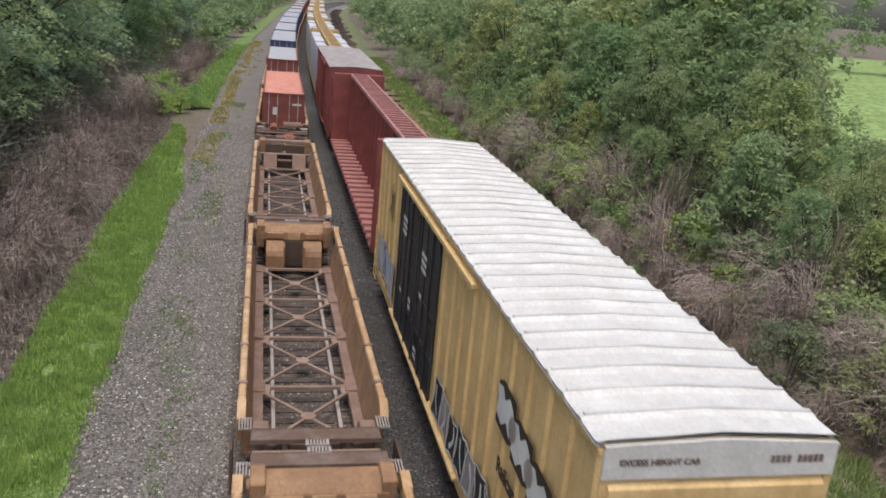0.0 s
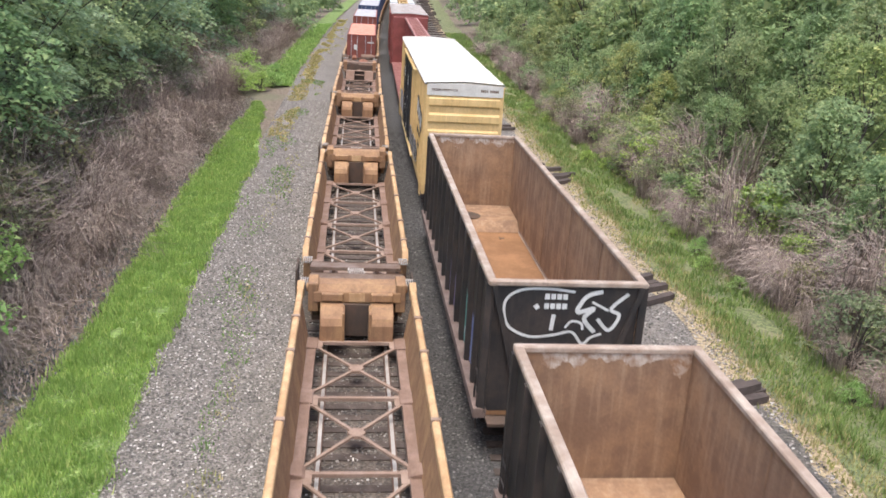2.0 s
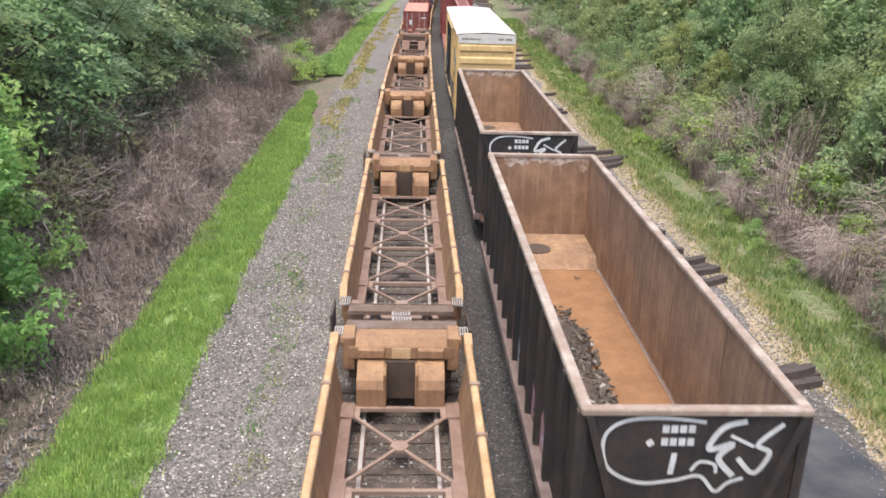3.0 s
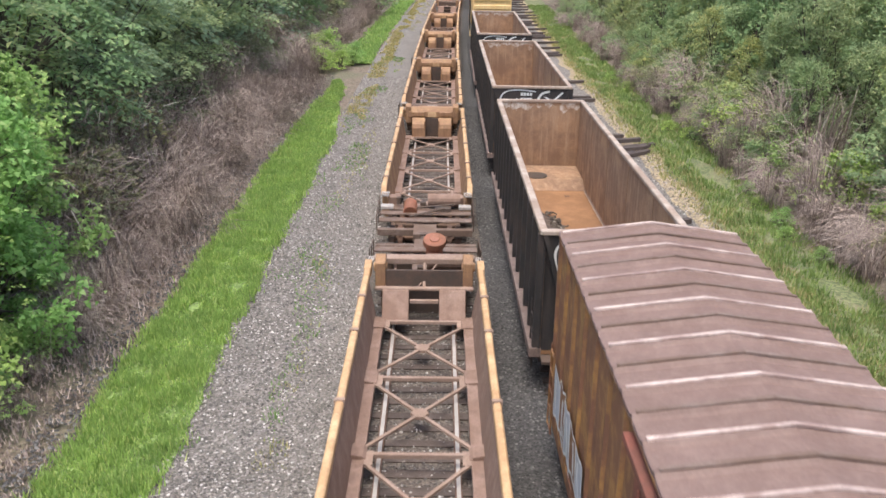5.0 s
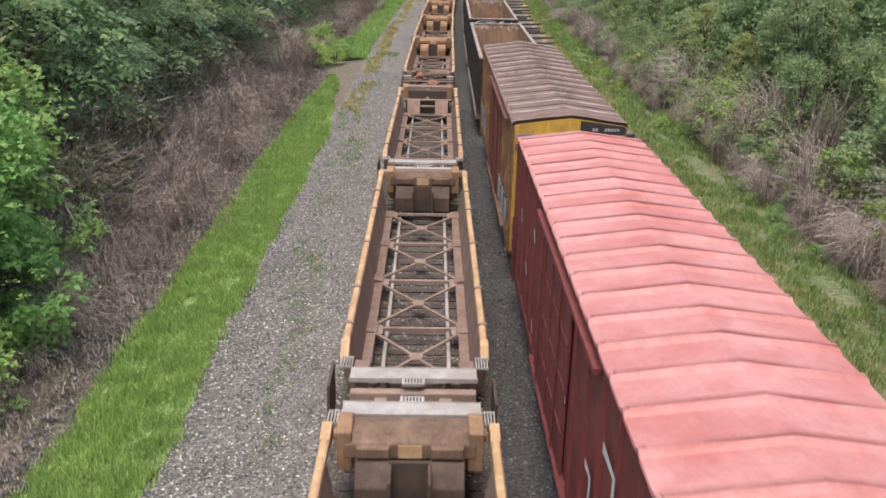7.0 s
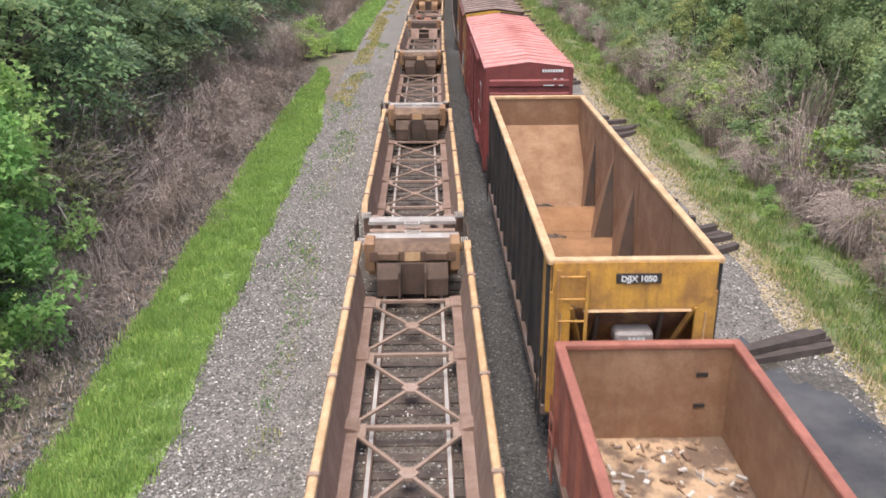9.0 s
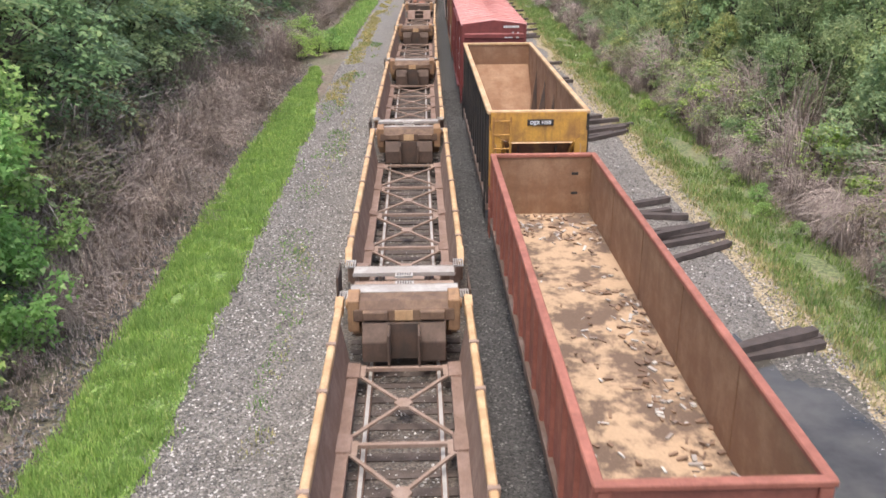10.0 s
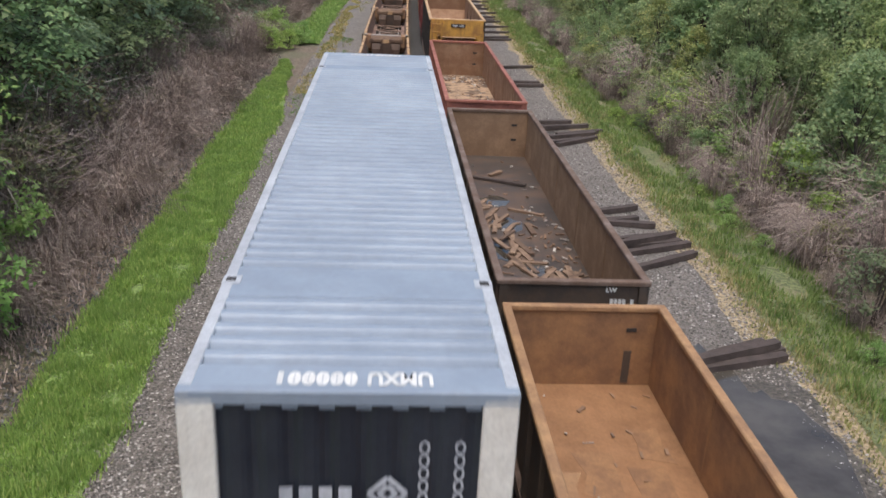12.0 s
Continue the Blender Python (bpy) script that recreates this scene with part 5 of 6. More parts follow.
        bays = {31: ((1, MARK_BLUE, MARK_PALE, 1.2), (2, MARK_TEAL, MARK_WHITE, 1.3), (4, MARK_LILAC, MARK_BLUE, 0.9), (5, MARK_LILAC, MARK_PALE, 1.0), (6, MARK_PALE, MARK_TEAL, 1.5), (7, MARK_WHITE, MARK_BLUE, 1.0), (8, MARK_TEAL, MARK_PALE, 1.2)),
                32: ((2, MARK_PINK, MARK_WHITE, 0.7), (3, MARK_PINK, GON_BLACK, 0.6), (5, MARK_PALE, GON_BLACK, 0.5), (6, DOOR_RED, MARK_WHITE, 0.9), (9, MARK_WHITE, GON_BLACK, 0.7)),
                33: ((1, MARK_PALE, MARK_BLUE, 1.1), (2, MARK_TEAL, MARK_PALE, 1.2), (4, MARK_BLUE, MARK_WHITE, 0.9), (8, MARK_PALE, MARK_TEAL, 0.8))}[seed]
        for k, fill, line, high in bays:
            sprayed_bay(car, 1.515, -n / 2 + 0.1 + (k + 0.5) * pitch, pitch, 1.1, 1.1 + high, fill, line, seed * 10 + k, "sprayed patch between the posts")
        span(car, near, far)

    # old boxcar, brown peaked roof
    w, h = 1.5, 7.83
    car = boxcar("old rusting yellow boxcar with a brown ribbed roof", 15.65, w, 4.6, 0.2, SIDE_RUSTY, GABLE_YELLOW, ROOF_BROWN, ROOF_SEAM, 1.1, 0.085, 16, DOOR_RED, (-3.4, 1.2), mid=0.004, wide=0.2, rail=DOOR_RED, half_ribs=True)
    pe = lambda a, b, l: (a, -h - 0.012 - l, b)
    part("end_panel", Geo().prism([(0.28, 4.36), (1.5, 4.36), (1.5, 4.58), (0.28, 4.73)], "y", -h - 0.035, -h - 0.004), MARK_BLACK, car, "black number panel")
    paint("lettering_bars", glyphs(Geo(), random.Random(2), 0.6, 1.35, 4.45, 4.53, 9, lambda a, b, l: (a, -h - 0.036 - l, b), 0.002), GALV, car, "white number bars")
    for z0, z1 in ((4.24, 4.34), (3.86, 4.06)):
        part("end_rust", Geo().box(-1.48, 1.48, -h - 0.05, -h - 0.002, z0, z1), ROOF_SEAM if z0 > 4 else SIDE_RUSTY, car, "rust brown band")
    for k in range(4):
        part("end_rust", Geo().box(-1.4, 1.4, -h - 0.078, -h - 0.002, 1.42 + 0.72 * k, 1.94 + 0.72 * k), SIDE_RUSTY, car)
    graffiti_piece(car, w + 0.058, 4.0, 7.2, 1.3, 2.3, 5, (MARK_PALE, SIDE_RUSTY), MARK_WHITE, 41, "pale spray painted letter")
    graffiti_piece(car, w + 0.058, -6.8, -3.6, 1.2, 2.2, 5, (MARK_PALE, MARK_BLACK), MARK_WHITE, 42, "pale spray painted letter")
    span(car, -62.25, -46.6)

    # red boxcar, faded peaked roof
    h = 7.68
    car = boxcar("oxide red boxcar with a faded pinkish red roof", 15.35, w, 4.58, 0.2, SIDE_RED, SIDE_RED, ROOF_RED, SEAM_RED, 0.8, 0.09, 15, SIDE_RED, (-2.0, 2.0), end_ridges=7, first=0.35, mid=0.004, wide=0.24)
    pe = lambda a, b, l: (a, -h - 0.074 - l, b)
    g = glyphs(Geo(), random.Random(1), 0.45, 1.2, 4.42, 4.52, 8, lambda a, b, l: (a, -h - 0.003 - l, b), 0.002)
    glyphs(g, random.Random(2), 0.85, 1.2, 4.18, 4.22, 6, pe, 0.002)
    glyphs(g, random.Random(3), 0.5, 1.2, 3.95, 4.0, 9, pe, 0.002)
    paint("lettering_bars", g, MARK_WHITE, car, "white number bars")
    ps = lambda a, b, l: (-w - 0.058 - l, a, b)
    g = stroke(Geo(), [(-5.6, 2.6), (-5.6, 3.6), (-4.9, 3.6)], 0.16, ps, 0.002)
    stroke(g, [(-5.3, 2.1), (-4.3, 2.1), (-4.3, 2.7), (-3.9, 2.7)], 0.14, ps, 0.002)
    for y, z in ((-2.0, 2.5), (3.0, 3.4), (4.2, 2.2), (5.6, 3.0), (2.6, 1.5)):
        stroke(g, [(y, z), (y + 0.2, z + 0.25)], 0.12, ps, 0.002)
    paint("emblem", g, MARK_WHITE, car, "worn white emblem strokes")
    span(car, -79.0, -63.65)

    # scrap gondola with a yellow end
    n = 14.4
    car = gondola("black scrap gondola with yellow ends and a rusty brown inside", n, 1.53, 4.02, 1.0, GON_BLACK, GON_INNER, RUST_BRIGHT, ORANGE, 12, "orange worn rim", open_end=True, far_inner=GON_INNER)
    # its near end: a deep yellow apron, below it the slope sheet in shade between two corner posts
    part("end_apron", Geo().prism([(-1.46, 3.98), (1.46, 3.98), (1.46, 3.30), (1.05, 3.06), (-0.9, 3.06), (-1.46, 3.30)], "y", -7.27, -7.20), GON_YELLOW, car, "weathered yellow end apron", 0.015)
    part("apron_ledge", Geo().prism([(-7.30, 3.02), (-7.24, 3.08), (-6.95, 3.08), (-6.95, 3.02)], "x", -0.9, 1.05), ORANGE, car, "scuffed pale ledge")
    part("slope_sheet", Geo().prism([(-7.2, 3.06), (-7.12, 3.06), (-5.6, 1.05), (-5.75, 1.05)], "x", -1.4, 1.4), SIDE_RUSTY, car, "rust stained slope sheet")
    for s in (-1, 1):
        part("corner_post", Geo().box(*sorted((s * 1.50, s * 1.12)), -7.26, -7.2, 0.95, 3.4), GON_YELLOW, car, "yellow corner plate", 0.01)
        part("end_strut", Geo().beam((s * 1.12, -7.25, 3.1), (s * 0.72, -6.6, 1.6), 0.09, 0.09), GON_YELLOW, car, "yellow diagonal strut")
        part("slope_rib", Geo().prism([(-7.1, 2.9), (-6.95, 2.9), (-5.9, 1.3), (-6.6, 1.3)], "x", *sorted((s * 0.55, s * 0.62))), GREASE_SHADE, car)
        part("grab_iron", Geo().rod((s * 1.3, -7.29, 1.3), (s * 1.3, -7.29, 3.0), 0.016, 6), ORANGE, car)
    part("brake_tank", Geo().box(-0.28, 0.42, -7.25, -6.85, 2.30, 2.58), BOX_GREYROOF, car, "grey brake reservoir", 0.05)
    paint("lettering_bars", glyphs(Geo(), random.Random(12), -0.05, 0.28, 2.43, 2.49, 4, lambda a, b, l: (a, -7.252 - l, b), 0.002), MARK_WHITE, car, "white stencil bars")
    part("end_panel", Geo().box(-0.35, 0.45, -7.30, -7.272, 3.58, 3.76), MARK_BLACK, car, "black number panel")
    lettering("DJJX 1050", 0.15, MARK_WHITE, car, Matrix.Translation((0.05, -7.304, 3.615)) @ pose(0, 0, 0, 90, 0, 0), "white reporting mark")
    lad = Geo()
    for x in (-1.38, -0.86):
        lad.box(x - 0.03, x + 0.03, -7.36, -7.32, 1.0, 3.86)
    for k in range(7):
        lad.rod((-1.38, -7.34, 1.15 + 0.43 * k), (-0.86, -7.34, 1.15 + 0.43 * k), 0.022, 6)
    part("end_ladder", lad, GON_YELLOW, car, "yellow end ladder")
    part("corner_panel", Geo().box(-1.50, -1.47, -7.2, -6.3, 1.0, 3.9), GON_YELLOW, car, "orange-yellow corner panel")
    # its inside: a sloping far end, cross ridges on the floor, side plates bent inwards with near faces painted dark
    part("inner_slope", Geo().prism([(7.13, 3.05), (7.13, 1.0), (4.6, 1.0)], "x", -1.42, 1.42), GON_INNER, car, "sloping rusty end sheet")
    for y0 in (3.6, 0.9, -1.9):
        part("floor_ridge", Geo().prism([(y0 - 1.2, 1.0), (y0 - 0.7, 1.22), (y0 - 0.2, 1.36), (y0 + 0.1, 1.34), (y0 + 0.3, 1.0)], "x", -1.42, 1.42), RUST_BRIGHT, car, "rusty cross ridge", 0.02)
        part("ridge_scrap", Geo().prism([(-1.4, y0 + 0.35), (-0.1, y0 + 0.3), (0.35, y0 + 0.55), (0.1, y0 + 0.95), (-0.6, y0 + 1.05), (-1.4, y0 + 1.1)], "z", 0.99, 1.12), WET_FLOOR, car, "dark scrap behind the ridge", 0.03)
    for y0, d in ((1.6, 0.5), (-0.9, 0.42), (4.2, 0.3)):
        part("bent_plate", Geo().add([(1.425, y0, 3.35), (1.425, y0 - 0.5, 1.0), (1.425, y0 + 2.4, 1.0), (1.425 - d, y0 - 0.15, 1.0)], [(0, 1, 3), (0, 3, 2), (1, 2, 3), (0, 2, 1)]), GON_INNER, car, "side plate bent inwards")
        # thin dark blade, the shade on the bent plate's overhung near face
        part("torn_edge", Geo().add([(1.42, y0 - 0.02, 3.3), (1.42, y0 - 0.55, 1.3), (1.43 - d * 0.95, y0 - 0.19, 1.02), (1.42, y0 - 0.06, 3.3), (1.42, y0 - 0.6, 1.3), (1.43 - d * 0.95, y0 - 0.24, 1.02)], [(0, 1, 2), (3, 5, 4), (0, 3, 4, 1), (1, 4, 5, 2), (2, 5, 3, 0)]), GREASE_SHADE, car, "dark blade for the plate's shaded near face")
    rubbish(car, 51, [(-1.35, 0.2, 3.9, 4.6), (-1.35, 0.2, 1.2, 1.9)], 160, 0.16, 1.08, WET_FLOOR, "scrap_bits", "dark scrap leftovers")
    span(car, -95.5, -81.1)

    # mill gondolas
    n = 15.8
    car = gondola("oxide red mill gondola with a sandy littered floor", n, 1.53, 3.0, 1.15, GON_RED, GON_INNER, SAND_FLOOR, GON_RED, 14, "oxide red rim")
    rubbish(car, 61, [(-1.4, 1.4, 5.5, 7.7), (-1.4, 1.4, -7.5, 7.5), (0.6, 1.4, -7.5, 2)], 420, 0.14, 1.15, RUBBISH, "rubbish", "scattered wood chips and scrap")
    for z in (2.35, 1.75):
        part("end_slot", Geo().box(0.85, 1.05, n / 2 - 0.075, n / 2 - 0.062, z, z + 0.08), MARK_BLACK, car)
    put = lambda a, b, l: (a, -n / 2 - 0.062 - l, b)
    paint("number_bars", glyphs(glyphs(Geo(), random.Random(2), 0.15, 0.6, 2.58, 2.68, 6, put, 0.002), random.Random(3), -0.1, 0.15, 2.28, 2.40, 3, put, 0.002), MARK_WHITE, car, "white number bars")
    span(car, -112.5, -96.7)

    car = gondola("dull black mill gondola with broken timber on its floor", n, 1.53, 2.9, 1.15, GON_DARK, INNER_DARK, WET_FLOOR, WALK_BROWN, 14, "worn brown rim")
    rubbish(car, 71, [(-1.4, 1.4, -7.4, -3.0), (-0.2, 1.4, -7.4, -3.5)], 70, 0.22, 1.15, PLANK, "broken_timber", "splintered broken timber", (0.15, 0.3))
    broken_planks(car)
    rubbish(car, 72, [(-1.4, 1.4, -7.4, 1.0), (0.2, 1.4, -3.5, 1.5), (-1.4, 1.4, -7.4, 7.0)], 150, 0.13, 1.15, RUBBISH, "rubbish", "pale litter and chips")
    part("plank", Geo().beam((-0.9, 4.9, 1.2), (0.9, 4.0, 1.22), 0.16, 0.08), TIMBER, car, "long dark plank")
    part("plank", Geo().beam((-0.2, 5.1, 1.2), (0.25, 5.5, 1.24), 0.14, 0.07), PLANK, car, "short broken plank")
    for x, y, a in ((-0.2, 0.2, 0.8), (0.1, -3.2, 0.6), (-0.7, -2.0, 0.8), (-0.3, 2.4, 0.7)):
        g = Geo()
        ring = [(x + a * math.cos(k * 0.39) * (0.6 + 0.3 * noise.noise((k * 0.7, x, y))), y + 1.3 * a * math.sin(k * 0.39) * (0.6 + 0.3 * noise.noise((k * 0.9, y, x)))) for k in range(16)]
        g.prism(ring, "z", 1.151, 1.158)
        part("rain_pool", g, POND, car, "shallow rain pool")
    for z in (2.3, 1.75):
        part("end_slot", Geo().box(0.85, 1.05, n / 2 - 0.075, n / 2 - 0.062, z, z + 0.08), MARK_BLACK, car)
    lettering("LW", 0.14, MARK_WHITE, car, Matrix.Translation((0.75, -n / 2 - 0.066, 2.68)) @ pose(0, 0, 0, 90, 0, 0), "white letters")
    paint("number_bars", glyphs(Geo(), random.Random(4), 0.75, 1.25, 2.42, 2.53, 6, put, 0.002), MARK_WHITE, car, "white number bars")
    span(car, -129.3, -113.5)

    car = gondola("brown mill gondola with a bright rusty inside", 15.8, 1.53, 2.83, 1.15, GON_DARK, INNER_TAN, RUST_BRIGHT, SIDE_TAN, 14, "rusty tan rim")
    rng = random.Random(83)
    for x, y, a, b in ((-0.9, 4.6, 0.4, 0.5), (-0.2, 4.9, 0.35, 0.7), (0.6, 4.4, 0.4, 0.9), (-0.6, 2.6, 0.5, 0.9), (0.5, 2.0, 0.5, 0.7), (-0.9, 0.6, 0.35, 1.0), (0.2, -0.4, 0.6, 0.8), (0.9, 5.8, 0.3, 0.6)):
        ring = [(x + a * i * rng.uniform(0.6, 1.1), y + b * j * rng.uniform(0.7, 1.1)) for i, j in ((-1, -1), (0, -0.9), (1, -1), (0.9, 0), (1, 1), (0, 0.9), (-1, 1), (-0.9, 0))]
        part("floor_patch", Geo().prism(ring, "z", 1.148, 1.155 + rng.uniform(0, 0.004)), (INNER_TAN, SIDE_TAN)[rng.randrange(2)], car, "swept patch of dust and rust")
    rubbish(car, 81, [(-1.4, 1.4, -7, 7.5)], 90, 0.13, 1.15, RUBBISH, "rubbish", "a few pale litter scraps")
    part("scrap_board", Geo().beam((-0.05, 3.1, 1.17), (0.12, 2.3, 1.17), 0.42, 0.03), PLANK, car, "pale flat board")
    part("end_slot", Geo().box(0.85, 1.05, 7.825, 7.838, 2.3, 2.38), MARK_BLACK, car)
    # dark slab on the lining, drawn in place of a tall slot's dark opening
    part("end_slot", Geo().box(0.85, 1.0, 7.825, 7.838, 1.2, 1.9), GON_DARK, car, "dark vertical slot")
    span(car, -146.1, -130.3)

    # ahead of the yellow boxcar
    span(centre_beam("empty oxide red centre-beam flat car", 20.8, CB_RED, CB_BOARD), 29.0, 49.8)
    car = boxcar("oxide red boxcar with a flat grey roof", 15.6, 1.47, 4.95, 0.08, CB_RED, CB_RED, BOX_GREYROOF, None, 0.9, 0.03, 15, CB_RED, (-1.6, 1.6))
    span(car, 51.4, 67.0)
    first = centre_beam("yellow centre-beam flat car with white wrapped lumber", 21.5, CB_YELLOW, CB_YELLOW, True)
    span(first, 68.8, 90.3)
    for k in range(1, 9):
        span(copy_thing(first, Matrix()), 68.8 + 23.2 * k, 90.3 + 23.2 * k)


POND = water("rain_water")
well_train()
manifest_train()


# ---- loose things on the right-hand gravel ----
def old_ties():
    rng = random.Random(11)
    first = None
    # right-hand end of each tie, its turn and its height in the heap
    ends = [(10.0, 18.65, 20, 0.0), (9.95, 18.35, 17, 0.0), (9.8, 18.05, 16, 0.0), (9.75, 18.4, 22, 0.175), (9.6, 18.75, 24, 0.0),
            (9.95, 24.7, 30, 0.0), (9.9, 25.5, 20, 0.0), (9.7, 25.75, 17, 0.0), (9.65, 26.3, 14, 0.0), (9.6, 25.9, 23, 0.175), (9.4, 27.2, -8, 0.0), (9.0, 27.9, 16, 0.0), (9.2, 29.2, 24, 0.0),
            (10.0, 39.3, 36, 0.0), (10.6, 40.6, 22, 0.0), (10.2, 40.2, 26, 0.0), (10.0, 40.9, 15, 0.175), (9.75, 41.6, 24, 0.0), (9.4, 42.4, 10, 0.0), (9.3, 38.9, 26, 0.0),
            (9.7, 52.0, 10, 0.0), (9.6, 52.8, 2, 0.0), (10.0, 58.6, 14, 0.0), (10.2, 71.5, 12, 0.0), (10.1, 72.4, 4, 0.0), (10.3, 73.0, 20, 0.0), (10.3, 84.2, 10, 0.0), (10.4, 85.0, 2, 0.0),
            (10.3, 96.0, -5, 0.0), (10.4, 103.4, 14, 0.0), (10.5, 112.0, 4, 0.0), (10.6, 121.0, 8, 0.0), (10.6, 130.0, 4, 0.0), (10.7, 139.0, 14, 0.0), (10.8, 148.0, 2, 0.0), (10.9, 158.0, 4, 0.0)] + [(10.2 + bend(76 + 3.7 * k)[0] + rng.uniform(-0.4, 0.4), 76 + 3.7 * k, rng.uniform(-6, 22), 0.0) for k in range(60)]
    places = [(x - 1.3 * math.cos(radians(a)) - bend(y)[0], y - 1.3 * math.sin(radians(a)), a, z) for x, y, a, z in ends]
    for x, y, a, z in places:
        m = pose(x + bend(y)[0] + rng.uniform(-0.08, 0.08), y, 0.015 + z, 0, 0, a + rng.uniform(-3, 3))
        if first is None:
            g = Geo()
            rows = []
            for k in range(9):
                f = -1.3 + 2.6 * k / 8
                j = [rng.uniform(-0.012, 0.012) for _ in range(6)]
                rows.append([(f, -0.115 + j[0], j[1] * 0.3), (f, 0.115 + j[2], 0), (f, 0.112 + j[3], 0.175 + j[4]), (f, -0.112 + j[5], 0.175 + j[0])])
            g.v = [p for r in rows for p in r]
            g.f = [(4 * i + k, 4 * i + (k + 1) % 4, 4 * i + 4 + (k + 1) % 4, 4 * i + 4 + k) for i in range(8) for k in range(4)] + [(3, 2, 1, 0), (32, 33, 34, 35)]
            first = lone("old_railway_tie", g, TIMBER, "discarded black creosoted railway tie lying on gravel", "railway tie", group="discarded ties")
            first.matrix_basis = m
        else:
            copy_thing(first, m)


def puddle():
    g = Geo()
    ring = []
    for k in range(60):
        a = k * math.tau / 60
        r = 1 + 0.34 * noise.noise((math.cos(a) * 1.7, math.sin(a) * 1.7, 2.0)) + 0.16 * noise.noise((math.cos(a) * 6, math.sin(a) * 6, 5.0))
        ring.append((7.85 + 1.35 * r * math.cos(a), 13.2 + 4.9 * r * math.sin(a)))
    g.add([(7.9, 13.2, 0.03)] + [(x, y, 0.03) for x, y in ring], [(0, k + 1, (k + 1) % 60 + 1) for k in range(60)])
    lone("puddle", g, POND, "still rain puddle reflecting the sky", kind="structure")


old_ties()
puddle()


# ---- vegetation ----
def leaf(geo, p, d, up, size, wide):
    """One leaf, drooping to its tip."""
    side = d.cross(up)
    if side.length < 1e-3:
        return
    side = side.normalized() * (wide * size)
    root = p + d * (size * 0.2)
    n = len(geo.v)
    geo.v.extend((tuple(root + side), tuple(p + d * size * 1.1 - up * 0.15 * size), tuple(root - side)))
    geo.f.append((n, n + 1, n + 2))


def rand_dir(rng):
    z, a = rng.uniform(-1, 1), rng.uniform(0, math.tau)
    r = math.sqrt(1 - z * z)
    return Vector((r * math.cos(a), r * math.sin(a), z))


def spray(geo, rng, p, out, size, count):
    """A twig of leaflets, arching outwards and hanging at its end."""
    length = size * rng.uniform(2.6, 4.4)
    side = out.cross(Vector((0, 0, 1)))
    side = (side if side.length > 0.1 else Vector((1, 0, 0))).normalized()
    for k in range(count):
        f = (k + 1) / count
        q = p + out * (length * f) - Vector((0, 0, 0.45 * length * f * f))
        s = 1 if k % 2 else -1
        d = (out * 0.5 + side * s + Vector((0, 0, rng.uniform(-0.6, 0.05)))).normalized()
        up = (Vector((0, 0, 1)) + rand_dir(rng) * 0.6).normalized()
        leaf(geo, q, d, up, size * rng.uniform(0.7, 1.25), 0.34)


def tuft(geo, rng, c, r, size, count):
    """A small ragged clump of leaves that face outwards and upwards."""
    flat = rng.uniform(0.6, 1.0)
    for _ in range(count):
        d = rand_dir(rng)
        if d.z < -0.35:
            d.z = -d.z
        k = r * (0.35 + 0.75 * rng.random()) * (1 + 0.35 * noise.noise(d * 2.0 + c))
        p = c + Vector((d.x * k, d.y * k, d.z * k * flat))
        up = (d * 0.7 + Vector((0, 0, 1.0)) + rand_dir(rng) * 0.7).normalized()
        along = (rand_dir(rng) + d * 0.8 - Vector((0, 0, 0.35))).normalized()
        leaf(geo, p, along, up, size * rng.uniform(0.65, 1.3), 0.4)


def leaf_mesh(name, g, mat_):
    me = bpy.data.meshes.new(name)
    me.from_pydata(g.v, [], g.f)
    me.materials.append(mat_)
    return me


def limbs(rng, height, ends_, r0, twigs=2):
    """A tapered trunk that wanders, limbs to the clumps and bare twigs between them."""
    g = Geo()
    p = Vector((0, 0, -0.2))
    knots = [p]
    for k in range(1, 5):
        q = Vector((rng.uniform(-0.15, 0.15) * k, rng.uniform(-0.15, 0.15) * k, height * 0.8 * k / 4))
        g.rod(p, q, r0 * (1 - 0.2 * (k - 1)), 7, r0 * (1 - 0.2 * k))
        knots.append(q)
        p = q
    for e in ends_:
        s = knots[min(4, max(1, int(e.z / height * 3.6)))]
        m = (s + e) / 2 + Vector((0, 0, 0.2)) + rand_dir(rng) * 0.12
        g.rod(s, m, r0 * 0.32, 4, r0 * 0.2)
        g.rod(m, e, r0 * 0.2, 3, r0 * 0.06)
        for _ in range(twigs):
            g.rod(m, e + rand_dir(rng) * 0.7, r0 * 0.08, 3, r0 * 0.02)
    return g


def canopy_tree(seed, height, spread, mat_, size, pads, per_pad, low):
    """A woodland tree: a clear trunk under uneven, hanging pads of compound leaves."""
    rng = random.Random(seed)
    g, ends_ = Geo(), []
    for k in range(pads):
        z = height * (low + (0.97 - low) * (k + rng.random()) / pads)
        f = math.sin(math.pi * min(0.97, max(0.25, (z / height - low * 0.75) / (1.1 - low * 0.75)))) ** 0.6
        a = rng.uniform(0, math.tau)
        off = spread * f * rng.uniform(0.3, 1.0)
        c = Vector((off * math.cos(a), off * math.sin(a), z))
        ends_.append(c)
        r = spread * rng.uniform(0.2, 0.36)
        for q in range(per_pad):
            d = rand_dir(rng)
            b = a + rng.gauss(0, 1.0)
            p = c + Vector((d.x * r, d.y * r, d.z * r * 0.3 - 0.25 * r * (d.x * d.x + d.y * d.y)))
            out = Vector((math.cos(b), math.sin(b), rng.uniform(-0.3, 0.35))).normalized()
            spray(g, rng, p, out, size, 7)
    return limbs(rng, height, ends_, 0.035 * height ** 0.8, 1).mesh("trunk", BARK), leaf_mesh("crown", g, mat_)


